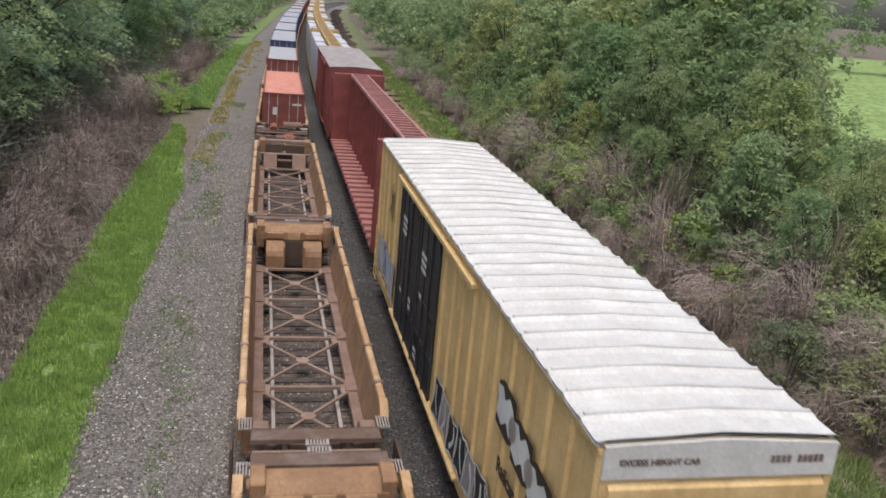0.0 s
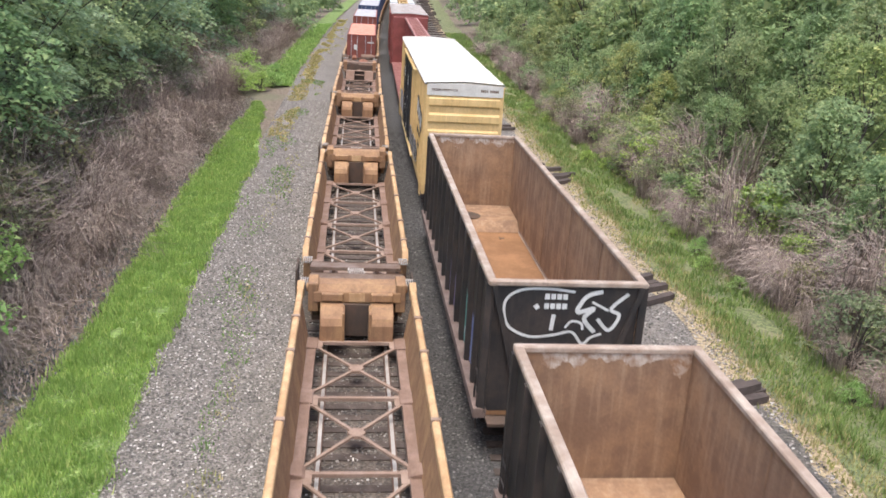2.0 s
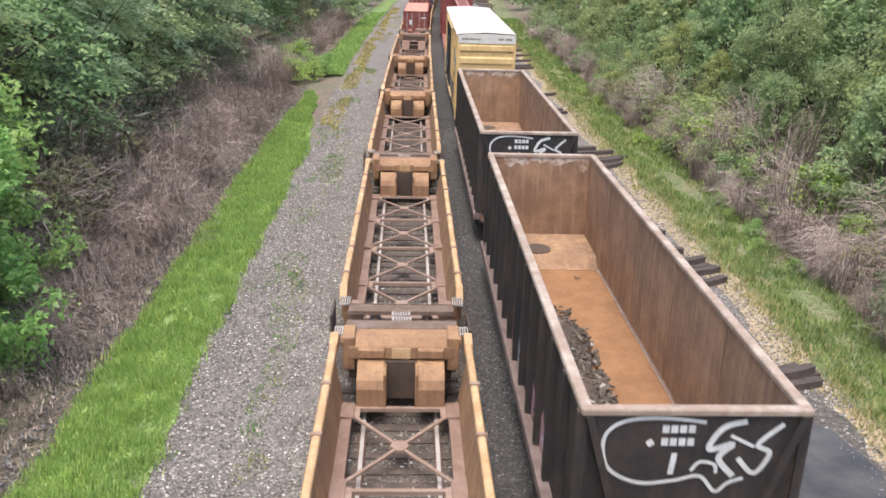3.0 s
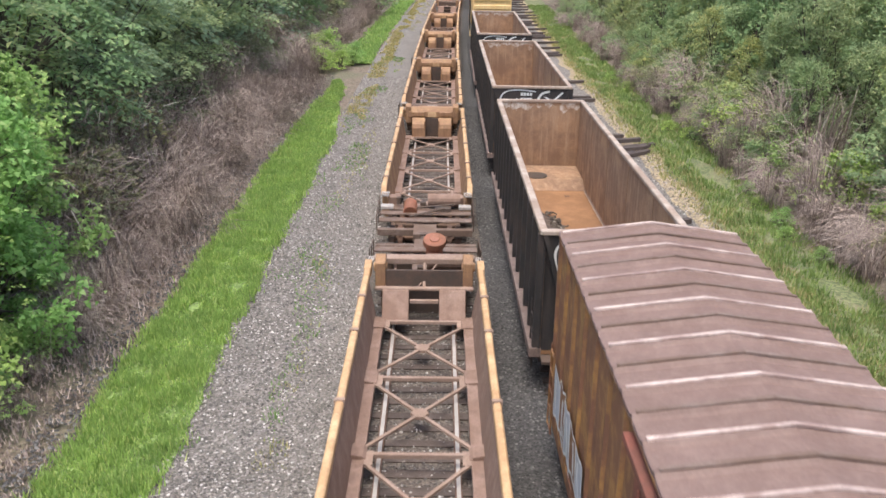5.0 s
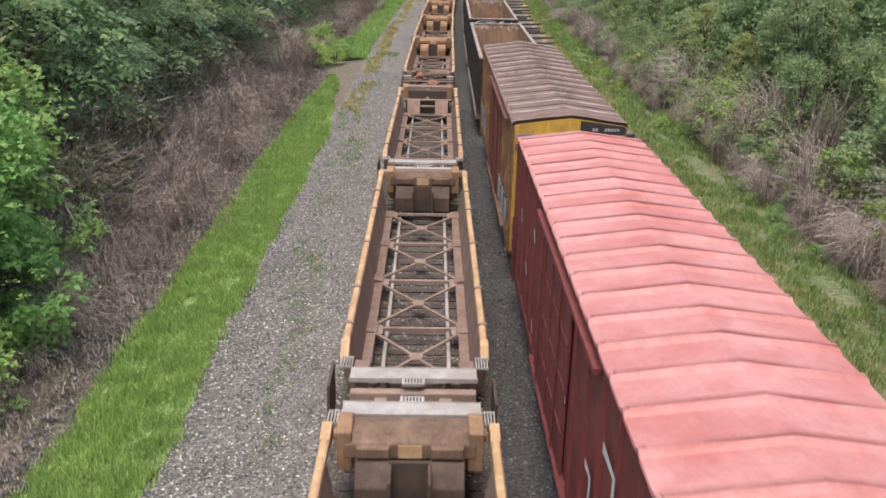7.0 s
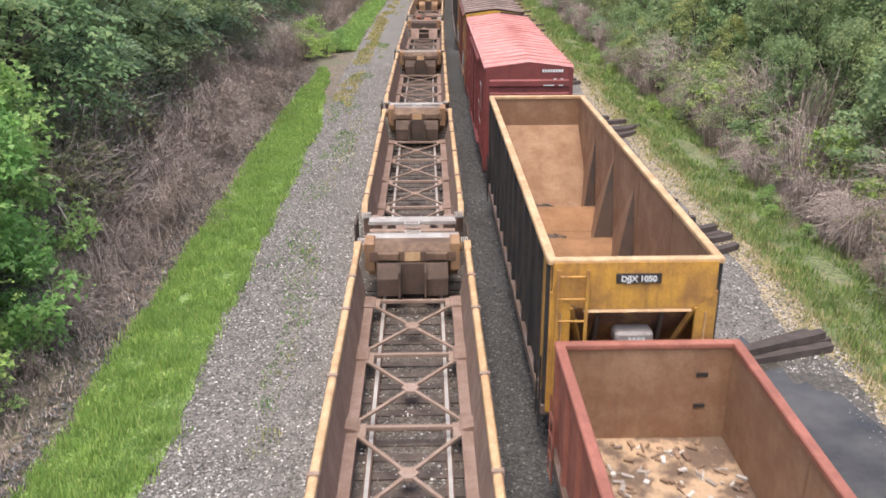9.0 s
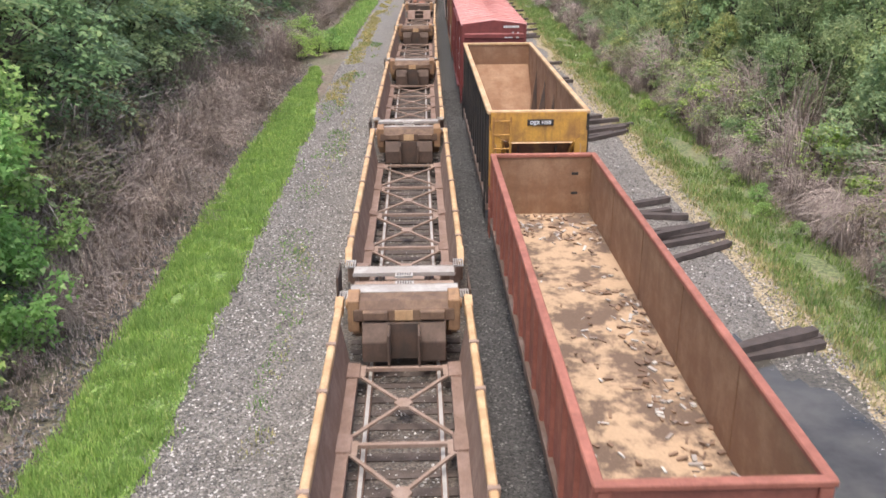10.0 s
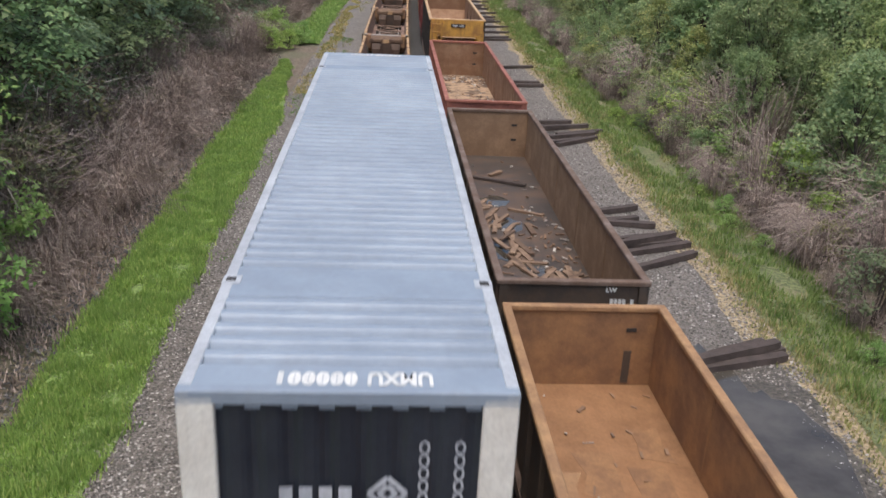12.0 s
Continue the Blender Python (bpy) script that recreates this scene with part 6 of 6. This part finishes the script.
def scrub_tree(seed, height, spread, mat_, size, clumps, count, low=0.05, open_=0.0):
    """A scrub tree leafy to the ground: many small ragged clumps round an uneven crown."""
    rng = random.Random(seed)
    g, ends_ = Geo(), []
    for k in range(clumps):
        f = low + (1 - low) * ((k + rng.random()) / clumps) ** 0.9
        z = height * f
        wide = spread * (1 - f ** 2.4) ** 0.5 * (0.72 + 0.28 * math.sin(f * 9 + seed)) + 0.12
        a = k * 2.39996 + rng.gauss(0, 0.5)
        wide *= 1 + 0.45 * noise.noise((math.cos(a) * 1.3, math.sin(a) * 1.3, f * 4 + seed))
        if noise.noise((math.cos(a) * 1.6 + seed, math.sin(a) * 1.6, f * 5)) < open_ - 0.55:
            continue
        off = wide * rng.uniform(0.62, 1.08)
        c = Vector((off * math.cos(a), off * math.sin(a), max(0.25, z)))
        if k % 2 == 0:
            ends_.append(c)
        tuft(g, rng, c, rng.uniform(0.3, 0.62) * spread / 2.5, size, int(count * rng.uniform(0.6, 1.3)))
    # thin shoots over the outline
    for k in range(int(clumps * 0.35)):
        f, a = rng.uniform(0.35, 1.0), rng.uniform(0, math.tau)
        wide = spread * (1 - f ** 2.4) ** 0.5 * rng.uniform(0.9, 1.15)
        p = Vector((wide * math.cos(a), wide * math.sin(a), height * f))
        spray(g, rng, p, Vector((math.cos(a), math.sin(a), rng.uniform(0.2, 1.4))).normalized(), size * 0.8, 8)
    return limbs(rng, height, ends_[::2], 0.025 * height ** 0.8, 2).mesh("trunk", BARK), leaf_mesh("crown", g, mat_)


def bush_kind(seed, height, spread, mat_, size, clumps, count):
    rng = random.Random(seed)
    g, st = Geo(), Geo()
    for k in range(clumps):
        f = ((k + rng.random()) / clumps) ** 0.8
        a = k * 2.39996 + rng.gauss(0, 0.5)
        off = spread * (1 - f ** 2) ** 0.5 * rng.uniform(0.45, 1.05)
        c = Vector((off * math.cos(a), off * math.sin(a), 0.15 + height * f * rng.uniform(0.75, 1.05)))
        tuft(g, rng, c, rng.uniform(0.22, 0.42) * spread / 1.5, size, int(count * rng.uniform(0.6, 1.3)))
        if k % 3 == 0:
            st.rod((c.x * 0.15, c.y * 0.15, -0.2), (c.x * 0.6, c.y * 0.6, c.z * 0.7), 0.035, 4, 0.02)
            st.rod((c.x * 0.6, c.y * 0.6, c.z * 0.7), c, 0.02, 3, 0.008)
    return st.mesh("stem", BARK), leaf_mesh("foliage", g, mat_)


def cane(v, f, rng, p, b, reach, h, w, fall, segs=5):
    """One thin arching cane with a few side twigs."""
    knots = []
    for k in range(segs):
        t = k / (segs - 1)
        knots.append(p + Vector((math.cos(b) * reach * t ** 1.4, math.sin(b) * reach * t ** 1.4, h * math.sin(min(math.pi, math.pi * t ** 0.85 * fall)))) + rand_dir(rng) * (0.07 * t))
    first = len(v)
    for k, q in enumerate(knots):
        w_ = w * (1 - 0.75 * k / (segs - 1))
        v.append((q.x - math.sin(b) * w_, q.y + math.cos(b) * w_, q.z))
        v.append((q.x + math.sin(b) * w_, q.y - math.cos(b) * w_, q.z + w_))
    f.extend((first + 2 * k, first + 2 * k + 1, first + 2 * k + 3, first + 2 * k + 2) for k in range(segs - 1))
    for q in knots[1:]:
        e = q + (rand_dir(rng) + Vector((math.cos(b), math.sin(b), -0.1))) * rng.uniform(0.15, 0.4)
        n = len(v)
        v.extend((tuple(q + Vector((w * 0.5, -w * 0.5, 0))), tuple(q + Vector((-w * 0.5, w * 0.5, w))), tuple(e)))
        f.append((n, n + 1, n + 2))


def brush_kind(seed, height, spread, count, fall=0.95, wide=0.009):
    """A mound of fine dead canes that arch over from a few roots."""
    rng = random.Random(seed)
    v, f = [], []
    roots = [Vector((rng.uniform(-0.5, 0.5) * spread, rng.uniform(-0.5, 0.5) * spread, -0.05)) for _ in range(6)]
    for _ in range(count):
        p = rng.choice(roots) + Vector((rng.gauss(0, 0.12), rng.gauss(0, 0.12), 0))
        out = math.atan2(p.y, p.x) + rng.gauss(0, 1.2)
        cane(v, f, rng, p, out, spread * rng.uniform(0.35, 1.1), height * rng.uniform(0.45, 1.1), wide * rng.uniform(0.6, 1.5), fall * rng.uniform(0.65, 1.03))
    me = bpy.data.meshes.new("canes")
    me.from_pydata(v, [], f)
    me.materials.append(TWIG)
    return me


def far_woods(rng):
    """Distant trees, too many and too small to tell apart: one joined mesh."""
    g = Geo()

    def one(x, y, z, h, s, n=9, each=60, size=0.5):
        for k in range(n):
            a, fz = rng.uniform(0, math.tau), rng.uniform(0.2, 0.95)
            o = rng.uniform(0.1, 0.75) * s * (1.05 - fz) ** 0.5
            tuft(g, rng, Vector((x + o * math.cos(a), y + o * math.sin(a), z + h * fz)), s * rng.uniform(0.28, 0.45), size, each)

    for side, xs in ((-1, (-9.6, -12, -16, -22)), (1, (15.0, 18, 22.5, 28))):
        y = 108.0
        while y < 430:
            for x in xs:
                h = (rng.uniform(2.5, 5) if x > -10 else rng.uniform(10, 14)) if side < 0 else rng.uniform(6.0, 8.5) + 0.35 * (x - 14)
                yy = y + rng.uniform(-4, 4)
                one(x + rng.uniform(-1.5, 1.5) + bend(yy)[0], yy, 0.0, h, 3.2)
            y += 8 if y < 220 else 15
    for k in range(26):
        one(60 + k * 9 + rng.uniform(-3, 3), 255 - k * 3 + rng.uniform(-12, 12), 1.8, rng.uniform(9, 13), 6.0, size=0.8)
    for k in range(34):
        one(58 + 3.6 * k + rng.uniform(-2, 2), 168 - 2.0 * k + rng.uniform(-4, 4), 1.6, rng.uniform(11, 16), 4.6, 11, 55, 0.7)
    for k in range(30):
        one(rng.uniform(25.5, 33), rng.uniform(22, 50), 0.9, rng.uniform(2.6, 4.4), 2.0, 8, 50, 0.28)
    for k in range(16):
        one(-20 + k * 8, 448 + rng.uniform(-10, 10), 0.3, rng.uniform(14, 19), 5.0, size=0.8)
    for k in range(62):
        x, y = rng.uniform(27, 46), 44 + 2.4 * k + rng.uniform(-3, 3)
        if x / y < 0.62:
            one(x, y, 1.0, rng.uniform(8.5, 12), 3.2)
    for y in range(4, 112, 5):
        for x in (-22, -27):
            one(x + rng.uniform(-1, 1), y + rng.uniform(-2, 2), 0.0, rng.uniform(11, 15), 3.6)
    tagged(new("far_woods", leaf_mesh("far_woods", g, LEAF_MID)), "distant green woods on both sides of the line", "woods", kind="stuff")


def plant(name, meshes, names, label, category, group, m, scale, tall=1.0):
    ob = thing(name, label, category, group)
    for n, me in zip(names, meshes):
        part(n, me, None, ob)
    ob.matrix_basis = m @ Matrix.Diagonal((scale, scale, scale * tall, 1))
    return ob


def greenery():
    rng = random.Random(77)
    tall = [canopy_tree(1, 12, 4.0, LEAF_BLUE, 0.24, 34, 34, 0.24), canopy_tree(2, 13, 4.2, LEAF_BLUE, 0.25, 34, 34, 0.28), canopy_tree(3, 11, 3.8, LEAF_MID, 0.24, 34, 34, 0.22)]
    tall_far = [canopy_tree(21, 12, 4.0, LEAF_BLUE, 0.36, 30, 20, 0.16), canopy_tree(22, 13, 4.2, LEAF_MID, 0.36, 30, 20, 0.16)]
    young = [scrub_tree(6, 6.0, 2.2, LEAF_BRIGHT, 0.15, 130, 85, 0.03)]
    scrub = [scrub_tree(4, 6.2, 2.5, LEAF_MID, 0.15, 130, 62), scrub_tree(5, 7.0, 2.4, LEAF_OLIVE, 0.14, 130, 64), scrub_tree(14, 7.6, 2.3, LEAF_OLIVE, 0.15, 125, 62, 0.05, 0.12), scrub_tree(7, 6.4, 2.5, LEAF_BLUE, 0.16, 120, 60), scrub_tree(15, 7.2, 2.2, LEAF_MID, 0.14, 130, 60, 0.08, 0.12)]
    scrub_far = [scrub_tree(24, 6.2, 2.5, LEAF_MID, 0.25, 75, 36), scrub_tree(25, 7.0, 2.5, LEAF_OLIVE, 0.25, 75, 36), scrub_tree(27, 7.4, 2.4, LEAF_OLIVE, 0.25, 75, 36)]
    bushes = [bush_kind(8, 2.1, 1.5, LEAF_MID, 0.12, 46, 50), bush_kind(9, 1.7, 1.3, LEAF_BRIGHT, 0.12, 42, 52), bush_kind(10, 2.5, 1.6, LEAF_OLIVE, 0.12, 46, 48)]
    dull = [bush_kind(31, 2.2, 1.5, LEAF_DULL, 0.12, 40, 36), bush_kind(32, 3.0, 1.3, LEAF_DULL, 0.12, 44, 34), bush_kind(33, 1.5, 1.5, LEAF_DULL, 0.11, 36, 38)]
    mounds = [brush_kind(11, 1.25, 1.6, 330), brush_kind(12, 0.95, 1.4, 300), brush_kind(13, 1.5, 1.3, 300)]
    stalks = [brush_kind(16, 2.2, 0.9, 190, 0.6, 0.011), brush_kind(17, 1.8, 1.1, 200, 0.7, 0.010)]

    def put_tree(x, y, kinds, height, z=0.0, label="", group="", slim=1.0):
        k = rng.choice(kinds)
        s = height / max(v.co.z for v in k[1].vertices)
        return plant("tree", k, ("trunk", "crown"), label, "tree", group, pose(x + bend(y)[0], y, z, rng.uniform(-4, 4), rng.uniform(-4, 4), rng.uniform(0, 360)), s * slim, 1 / slim)

    def put_bush(x, y, kinds, s, z=0.0, label="", group=""):
        return plant("shrub", rng.choice(kinds), ("stem", "foliage"), label, "shrub", group, pose(x + bend(y)[0], y, z, 0, 0, rng.uniform(0, 360)), s)

    def put_brush(x, y, s, z=0.0, kinds=mounds, tall_=1.0):
        ob = lone_mesh("thicket", rng.choice(kinds), "leafless grey-brown thicket of dead canes", "thicket", "dead thickets")
        ob.matrix_basis = pose(x + bend(y)[0], y, z, 0, 0, rng.uniform(0, 360)) @ Matrix.Diagonal((s, s, s * tall_, 1))

    # left bank: mounds of dead canes along the ditch, taller stalks and dull undergrowth behind, then the wood
    y = 9.0
    while y < 108:
        big = y > 19.5
        put_brush(-8.7 + rng.uniform(-0.35, 0.3), y, rng.uniform(0.85, 1.2) if big else rng.uniform(0.45, 0.62))
        if big:
            if rng.random() < 0.65:
                put_brush(-10.2 + rng.uniform(-0.5, 0.5), y + 0.9, rng.uniform(1.0, 1.5))
            if rng.random() < 0.7:
                put_brush(-11.9 + rng.uniform(-0.6, 0.6), y + 0.4, rng.uniform(1.2, 1.8), 0.0, stalks)
            if y > 30 and rng.random() < 0.8:
                put_brush(-9.6 + rng.uniform(-0.6, 0.6), y, rng.uniform(0.9, 1.3), 0.0, stalks)
        y += rng.uniform(1.7, 2.3) * (1 if y < 55 else 2.0)
    y = 20.0
    while y < 106:
        put_bush(-12.4 + rng.uniform(-0.7, 0.7), y, dull, rng.uniform(1.2, 1.75), -0.05, "dull olive undergrowth tangled with dead canes", "left bank undergrowth")
        if rng.random() < 0.6:
            put_bush(-10.9 + rng.uniform(-0.5, 0.6), y + 1.2, dull, rng.uniform(0.7, 1.2), -0.05, "dull olive undergrowth tangled with dead canes", "left bank undergrowth")
        if rng.random() < 0.5:
            put_bush(-14.0 + rng.uniform(-0.5, 0.6), y + 0.5, dull + bushes[:1], rng.uniform(1.5, 2.1), 0.0, "dull olive undergrowth tangled with dead canes", "left bank undergrowth")
        y += rng.uniform(1.8, 2.8) * (1 if y < 60 else 1.8)
    for x, y, s in ((-9.3, 11.6, 0.8), (-9.1, 13.4, 0.75), (-9.2, 15.6, 0.8), (-9.3, 17.6, 0.75), (-9.6, 19.4, 0.7), (-9.8, 14.4, 1.0), (-10.2, 16.6, 1.0), (-8.2, 62, 1.0), (-7.0, 63.5, 0.75), (-6.3, 65.5, 0.6), (-7.4, 66, 0.9), (-8.6, 67, 1.3), (-6.6, 69, 0.7)):
        put_bush(x, y, bushes[1:2], s, -0.05, "bright green leafy shrub at the verge", "bright shrubs")
    for x, y, h in ((-10.6, 16.0, 6.2), (-10.4, 18.8, 6.6), (-11.3, 21.4, 7.0), (-11.6, 12.8, 6.0)):
        put_tree(x, y, young, h, -0.1, "bright green young tree beside the thicket", "young trees")
    y = 6.0
    while y < 110:
        for col in range(2 if y < 60 else 1):
            x = -14.2 - 3.4 * col + rng.uniform(-0.9, 0.7)
            if y < 22 and col == 0:
                continue
            put_tree(x, y + rng.uniform(-1.2, 1.2), tall if y < 52 and col == 0 else tall_far, rng.uniform(10.5, 13.5), 0.0, "dark green broad-leaved tree in the wood", "left wood")
        y += 5.6
    # right bank: weeds and dead stalks at the foot, scrub that closes up and rises behind
    y = 7.0
    while y < 110:
        near = y < 60
        if rng.random() < 0.75:
            put_brush(13.0 + rng.uniform(-0.4, 0.5), y, rng.uniform(0.55, 0.85), 0.0, stalks)
        if rng.random() < 0.8:
            put_brush(13.9 + rng.uniform(-0.6, 0.6), y + 0.5, rng.uniform(0.8, 1.25), 0.05, stalks + mounds[:1])
        if near and rng.random() < 0.45:
            put_brush(15.3 + rng.uniform(-0.6, 0.9), y, rng.uniform(1.2, 1.8), 0.1, stalks)
        if rng.random() < 0.75:
            put_bush(13.7 + rng.uniform(-0.7, 0.5), y + 0.4, bushes[::2] + dull[:1], rng.uniform(0.45, 0.95), 0.0, "green shrub at the foot of the scrub", "right bank shrubs")
        if rng.random() < 0.7:
            put_bush(14.8 + rng.uniform(-0.7, 0.6), y + 1.0, bushes, rng.uniform(0.9, 1.35), 0.0, "green shrub at the foot of the scrub", "right bank shrubs")
        if near and rng.random() < 0.5:
            put_bush(12.2 + rng.uniform(-0.4, 0.5), y, bushes[1:2], rng.uniform(0.25, 0.42), 0.0, "low bright green weed clump", "weeds")
        y += rng.uniform(1.6, 2.2) * (1 if near else 2)
    y = 7.0
    while y < 108:
        for col in range(4):
            x = 16.2 + 2.5 * col + rng.uniform(-0.9, 0.9)
            h = (5.6, 8.4, 10.2, 11.8)[col] * rng.uniform(0.8, 1.15)
            if x / y > 0.64:
                h = min(h, rng.uniform(4.8, 6.2))
            put_tree(x, y + rng.uniform(-1.2, 1.2), scrub if y < 52 and col < 3 else scrub_far, h, 0.1 + 0.1 * col, "dense green scrub tree on the bank", "right scrub", rng.uniform(0.85, 1.05))
        y += 2.9 if y < 50 else 4.0 if y < 75 else 6.0
    far_woods(rng)


def lone_mesh(name, me, label, category, group):
    return tagged(new(name, me), label, category, group)


def turf_blades(name, x0, x1, y0, y1, count, height, material, label, seed, far_thin=2.0, patchy=-1.0, tip=0.0):
    rng = random.Random(seed)
    v, f = [], []
    for _ in range(count):
        y = y0 + (y1 - y0) * rng.random() ** far_thin
        k = 0.92 * max(0.0, (y - y1 + tip) / tip) if tip else 0.0
        x = rng.uniform(x0 + (x1 - x0) * 0.25 * k, x1 - (x1 - x0) * 0.7 * k)
        x += bend(y)[0] + rough_edge(y, seed, 0.26) + rng.gauss(0, 0.1)
        if noise.noise((x * 0.8, y * 0.35, seed * 2.7)) < patchy:
            continue
        tuft = max(0.3, 0.95 + 1.1 * noise.noise((x * 1.6, y * 1.6, seed)))
        h, a, l = height * rng.uniform(0.5, 1.3) * tuft, rng.uniform(0, math.tau), rng.uniform(0.15, 0.7)
        w = 0.011 + 0.0006 * y
        n = len(v)
        cx, sy = math.cos(a), math.sin(a)
        v.extend(((x - sy * w, y + cx * w, 0.0), (x + sy * w, y - cx * w, 0.0), (x + cx * h * l, y + sy * h * l, h)))
        f.append((n, n + 1, n + 2))
    me = bpy.data.meshes.new(name)
    me.from_pydata(v, [], f)
    me.materials.append(material)
    tagged(new(name, me), label, "grass", kind="stuff")


def stones(name, x0, x1, y0, y1, count, size, material, label, seed, z=0.0):
    rng = random.Random(seed)
    v, f = [], []
    for _ in range(count):
        y = y0 + (y1 - y0) * rng.random() ** 1.6
        x = rng.uniform(x0, x1) + bend(y)[0]
        s = size * rng.uniform(0.5, 1.4)
        a = rng.uniform(0, math.tau)
        n = len(v)
        for k in range(4):
            b = a + k * math.pi / 2 + rng.uniform(-0.3, 0.3)
            r = s * rng.uniform(0.6, 1.1)
            v.append((x + r * math.cos(b), y + r * math.sin(b), z + rng.uniform(-0.1, 0.25) * s))
        v.append((x + rng.uniform(-0.3, 0.3) * s, y + rng.uniform(-0.3, 0.3) * s, z + s * rng.uniform(0.5, 0.9)))
        f.extend((n + k, n + (k + 1) % 4, n + 4) for k in range(4))
    me = bpy.data.meshes.new(name)
    me.from_pydata(v, [], f)
    me.materials.append(material)
    tagged(new(name, me), label, "gravel", kind="stuff")


greenery()
turf_blades("grass", -7.0, -4.85, 8, 58, 72000, 0.17, BLADE, "bright green grass of the verge", 6, 1.5, -0.62, 16)
turf_blades("grass", -7.4, -5.2, 66, 125, 9000, 0.2, BLADE, "bright green grass beyond the shrubs", 9, 1.5)
turf_blades("grass", 10.4, 12.9, 8, 120, 40000, 0.22, BLADE_DULL, "green grass at the foot of the scrub", 7, 2.0, -0.34)
turf_blades("dry_grass", 10.4, 12.8, 8, 100, 15000, 0.16, BLADE_DRY, "dead straw among the green grass", 27, 2.0, 0.0)
turf_blades("dry_grass", 9.7, 11.0, 8, 110, 14000, 0.13, BLADE_DRY, "straw-coloured dry grass tufts", 5)
turf_blades("weeds", -3.4, -2.7, 14, 130, 2200, 0.08, BLADE_DRY, "sparse weeds growing in the gravel", 15, 1.4, 0.15)
turf_blades("weeds", -4.7, -3.7, 44, 135, 9000, 0.09, BLADE_DRY, "thin yellow-green weeds in the gravel", 16, 1.2, -0.12)
turf_blades("weeds", -4.6, -2.8, 10, 70, 9000, 0.07, BLADE_DULL, "small green weeds in the gravel", 18, 1.4, 0.18)
turf_blades("dead_grass", -8.8, -7.2, 8, 60, 9000, 0.15, TWIG, "flattened dead grass below the thicket", 17)
stones("gravel_stones", -5.0, -1.6, 9, 60, 38000, 0.036, STONE, "loose pale crushed stones", 1)
stones("ballast_stones", 1.6, 2.7, 9, 50, 7000, 0.038, STONE_DARK, "dark angular ballast stones", 2)
stones("ballast_stones", -1.5, 1.5, 9, 50, 6000, 0.036, STONE, "ballast stones between the ties", 3, 0.02)
stones("ditch_stones", -7.8, -6.9, 8, 60, 4000, 0.05, STONE_DARK, "grey stones along the ditch", 21)
stones("gravel_stones", 9.0, 9.9, 7, 18, 1800, 0.045, STONE, "loose pale gravel along the puddle", 14)
stones("gravel_stones", 6.2, 10.2, 17, 60, 13000, 0.04, STONE, "loose pale gravel beside the track", 4)


# ---- ties under the rails ----
def ties():
    track = tagged(new("track"), "weathered wooden ties of the railway track", kind="structure")
    rng = random.Random(5)
    shapes = []
    for k in range(5):
        g = Geo()
        j = [rng.uniform(-0.015, 0.015) for _ in range(8)]
        g.prism([(-1.3, -0.11 + j[0]), (0, -0.115 + j[1]), (1.3, -0.11 + j[2]), (1.3, 0.11 + j[3]), (0, 0.115 + j[4]), (-1.3, 0.11 + j[5])], "z", -0.04, 0.035 + j[6] * 0.4)
        shapes.append(g.mesh("tie", TIE_WOOD))
    y = 6.0
    far = Geo()
    while y < 260:
        m = on_line(0.0, y + rng.uniform(-0.03, 0.03))
        if y < 90:
            t = part("tie", rng.choice(shapes), None, track)
            t.matrix_basis = m @ pose(rng.uniform(-0.03, 0.03), 0, 0, 0, 0, rng.uniform(-1.2, 1.2))
            y += 0.53
        else:
            c = bend(y)[0]
            far.box(c - 1.3, c + 1.3, y - 0.11, y + 0.11, -0.04, 0.035)
            y += 0.53
    y = 6.0
    while y < 200:
        c = bend(y)[0] + RIGHT
        far.box(c - 1.3, c + 1.3, y - 0.11, y + 0.11, -0.04, 0.04)
        y += 0.53
    tagged(part("distant_ties", far, TIE_WOOD, track), kind="stuff")


ties()


def motions():
    for thing, x, u, z, run in MOVERS:
        walk(thing, [(t * 0.5, on_line(x, u + run(t * 0.5), z)) for t in range(25)])


motions()
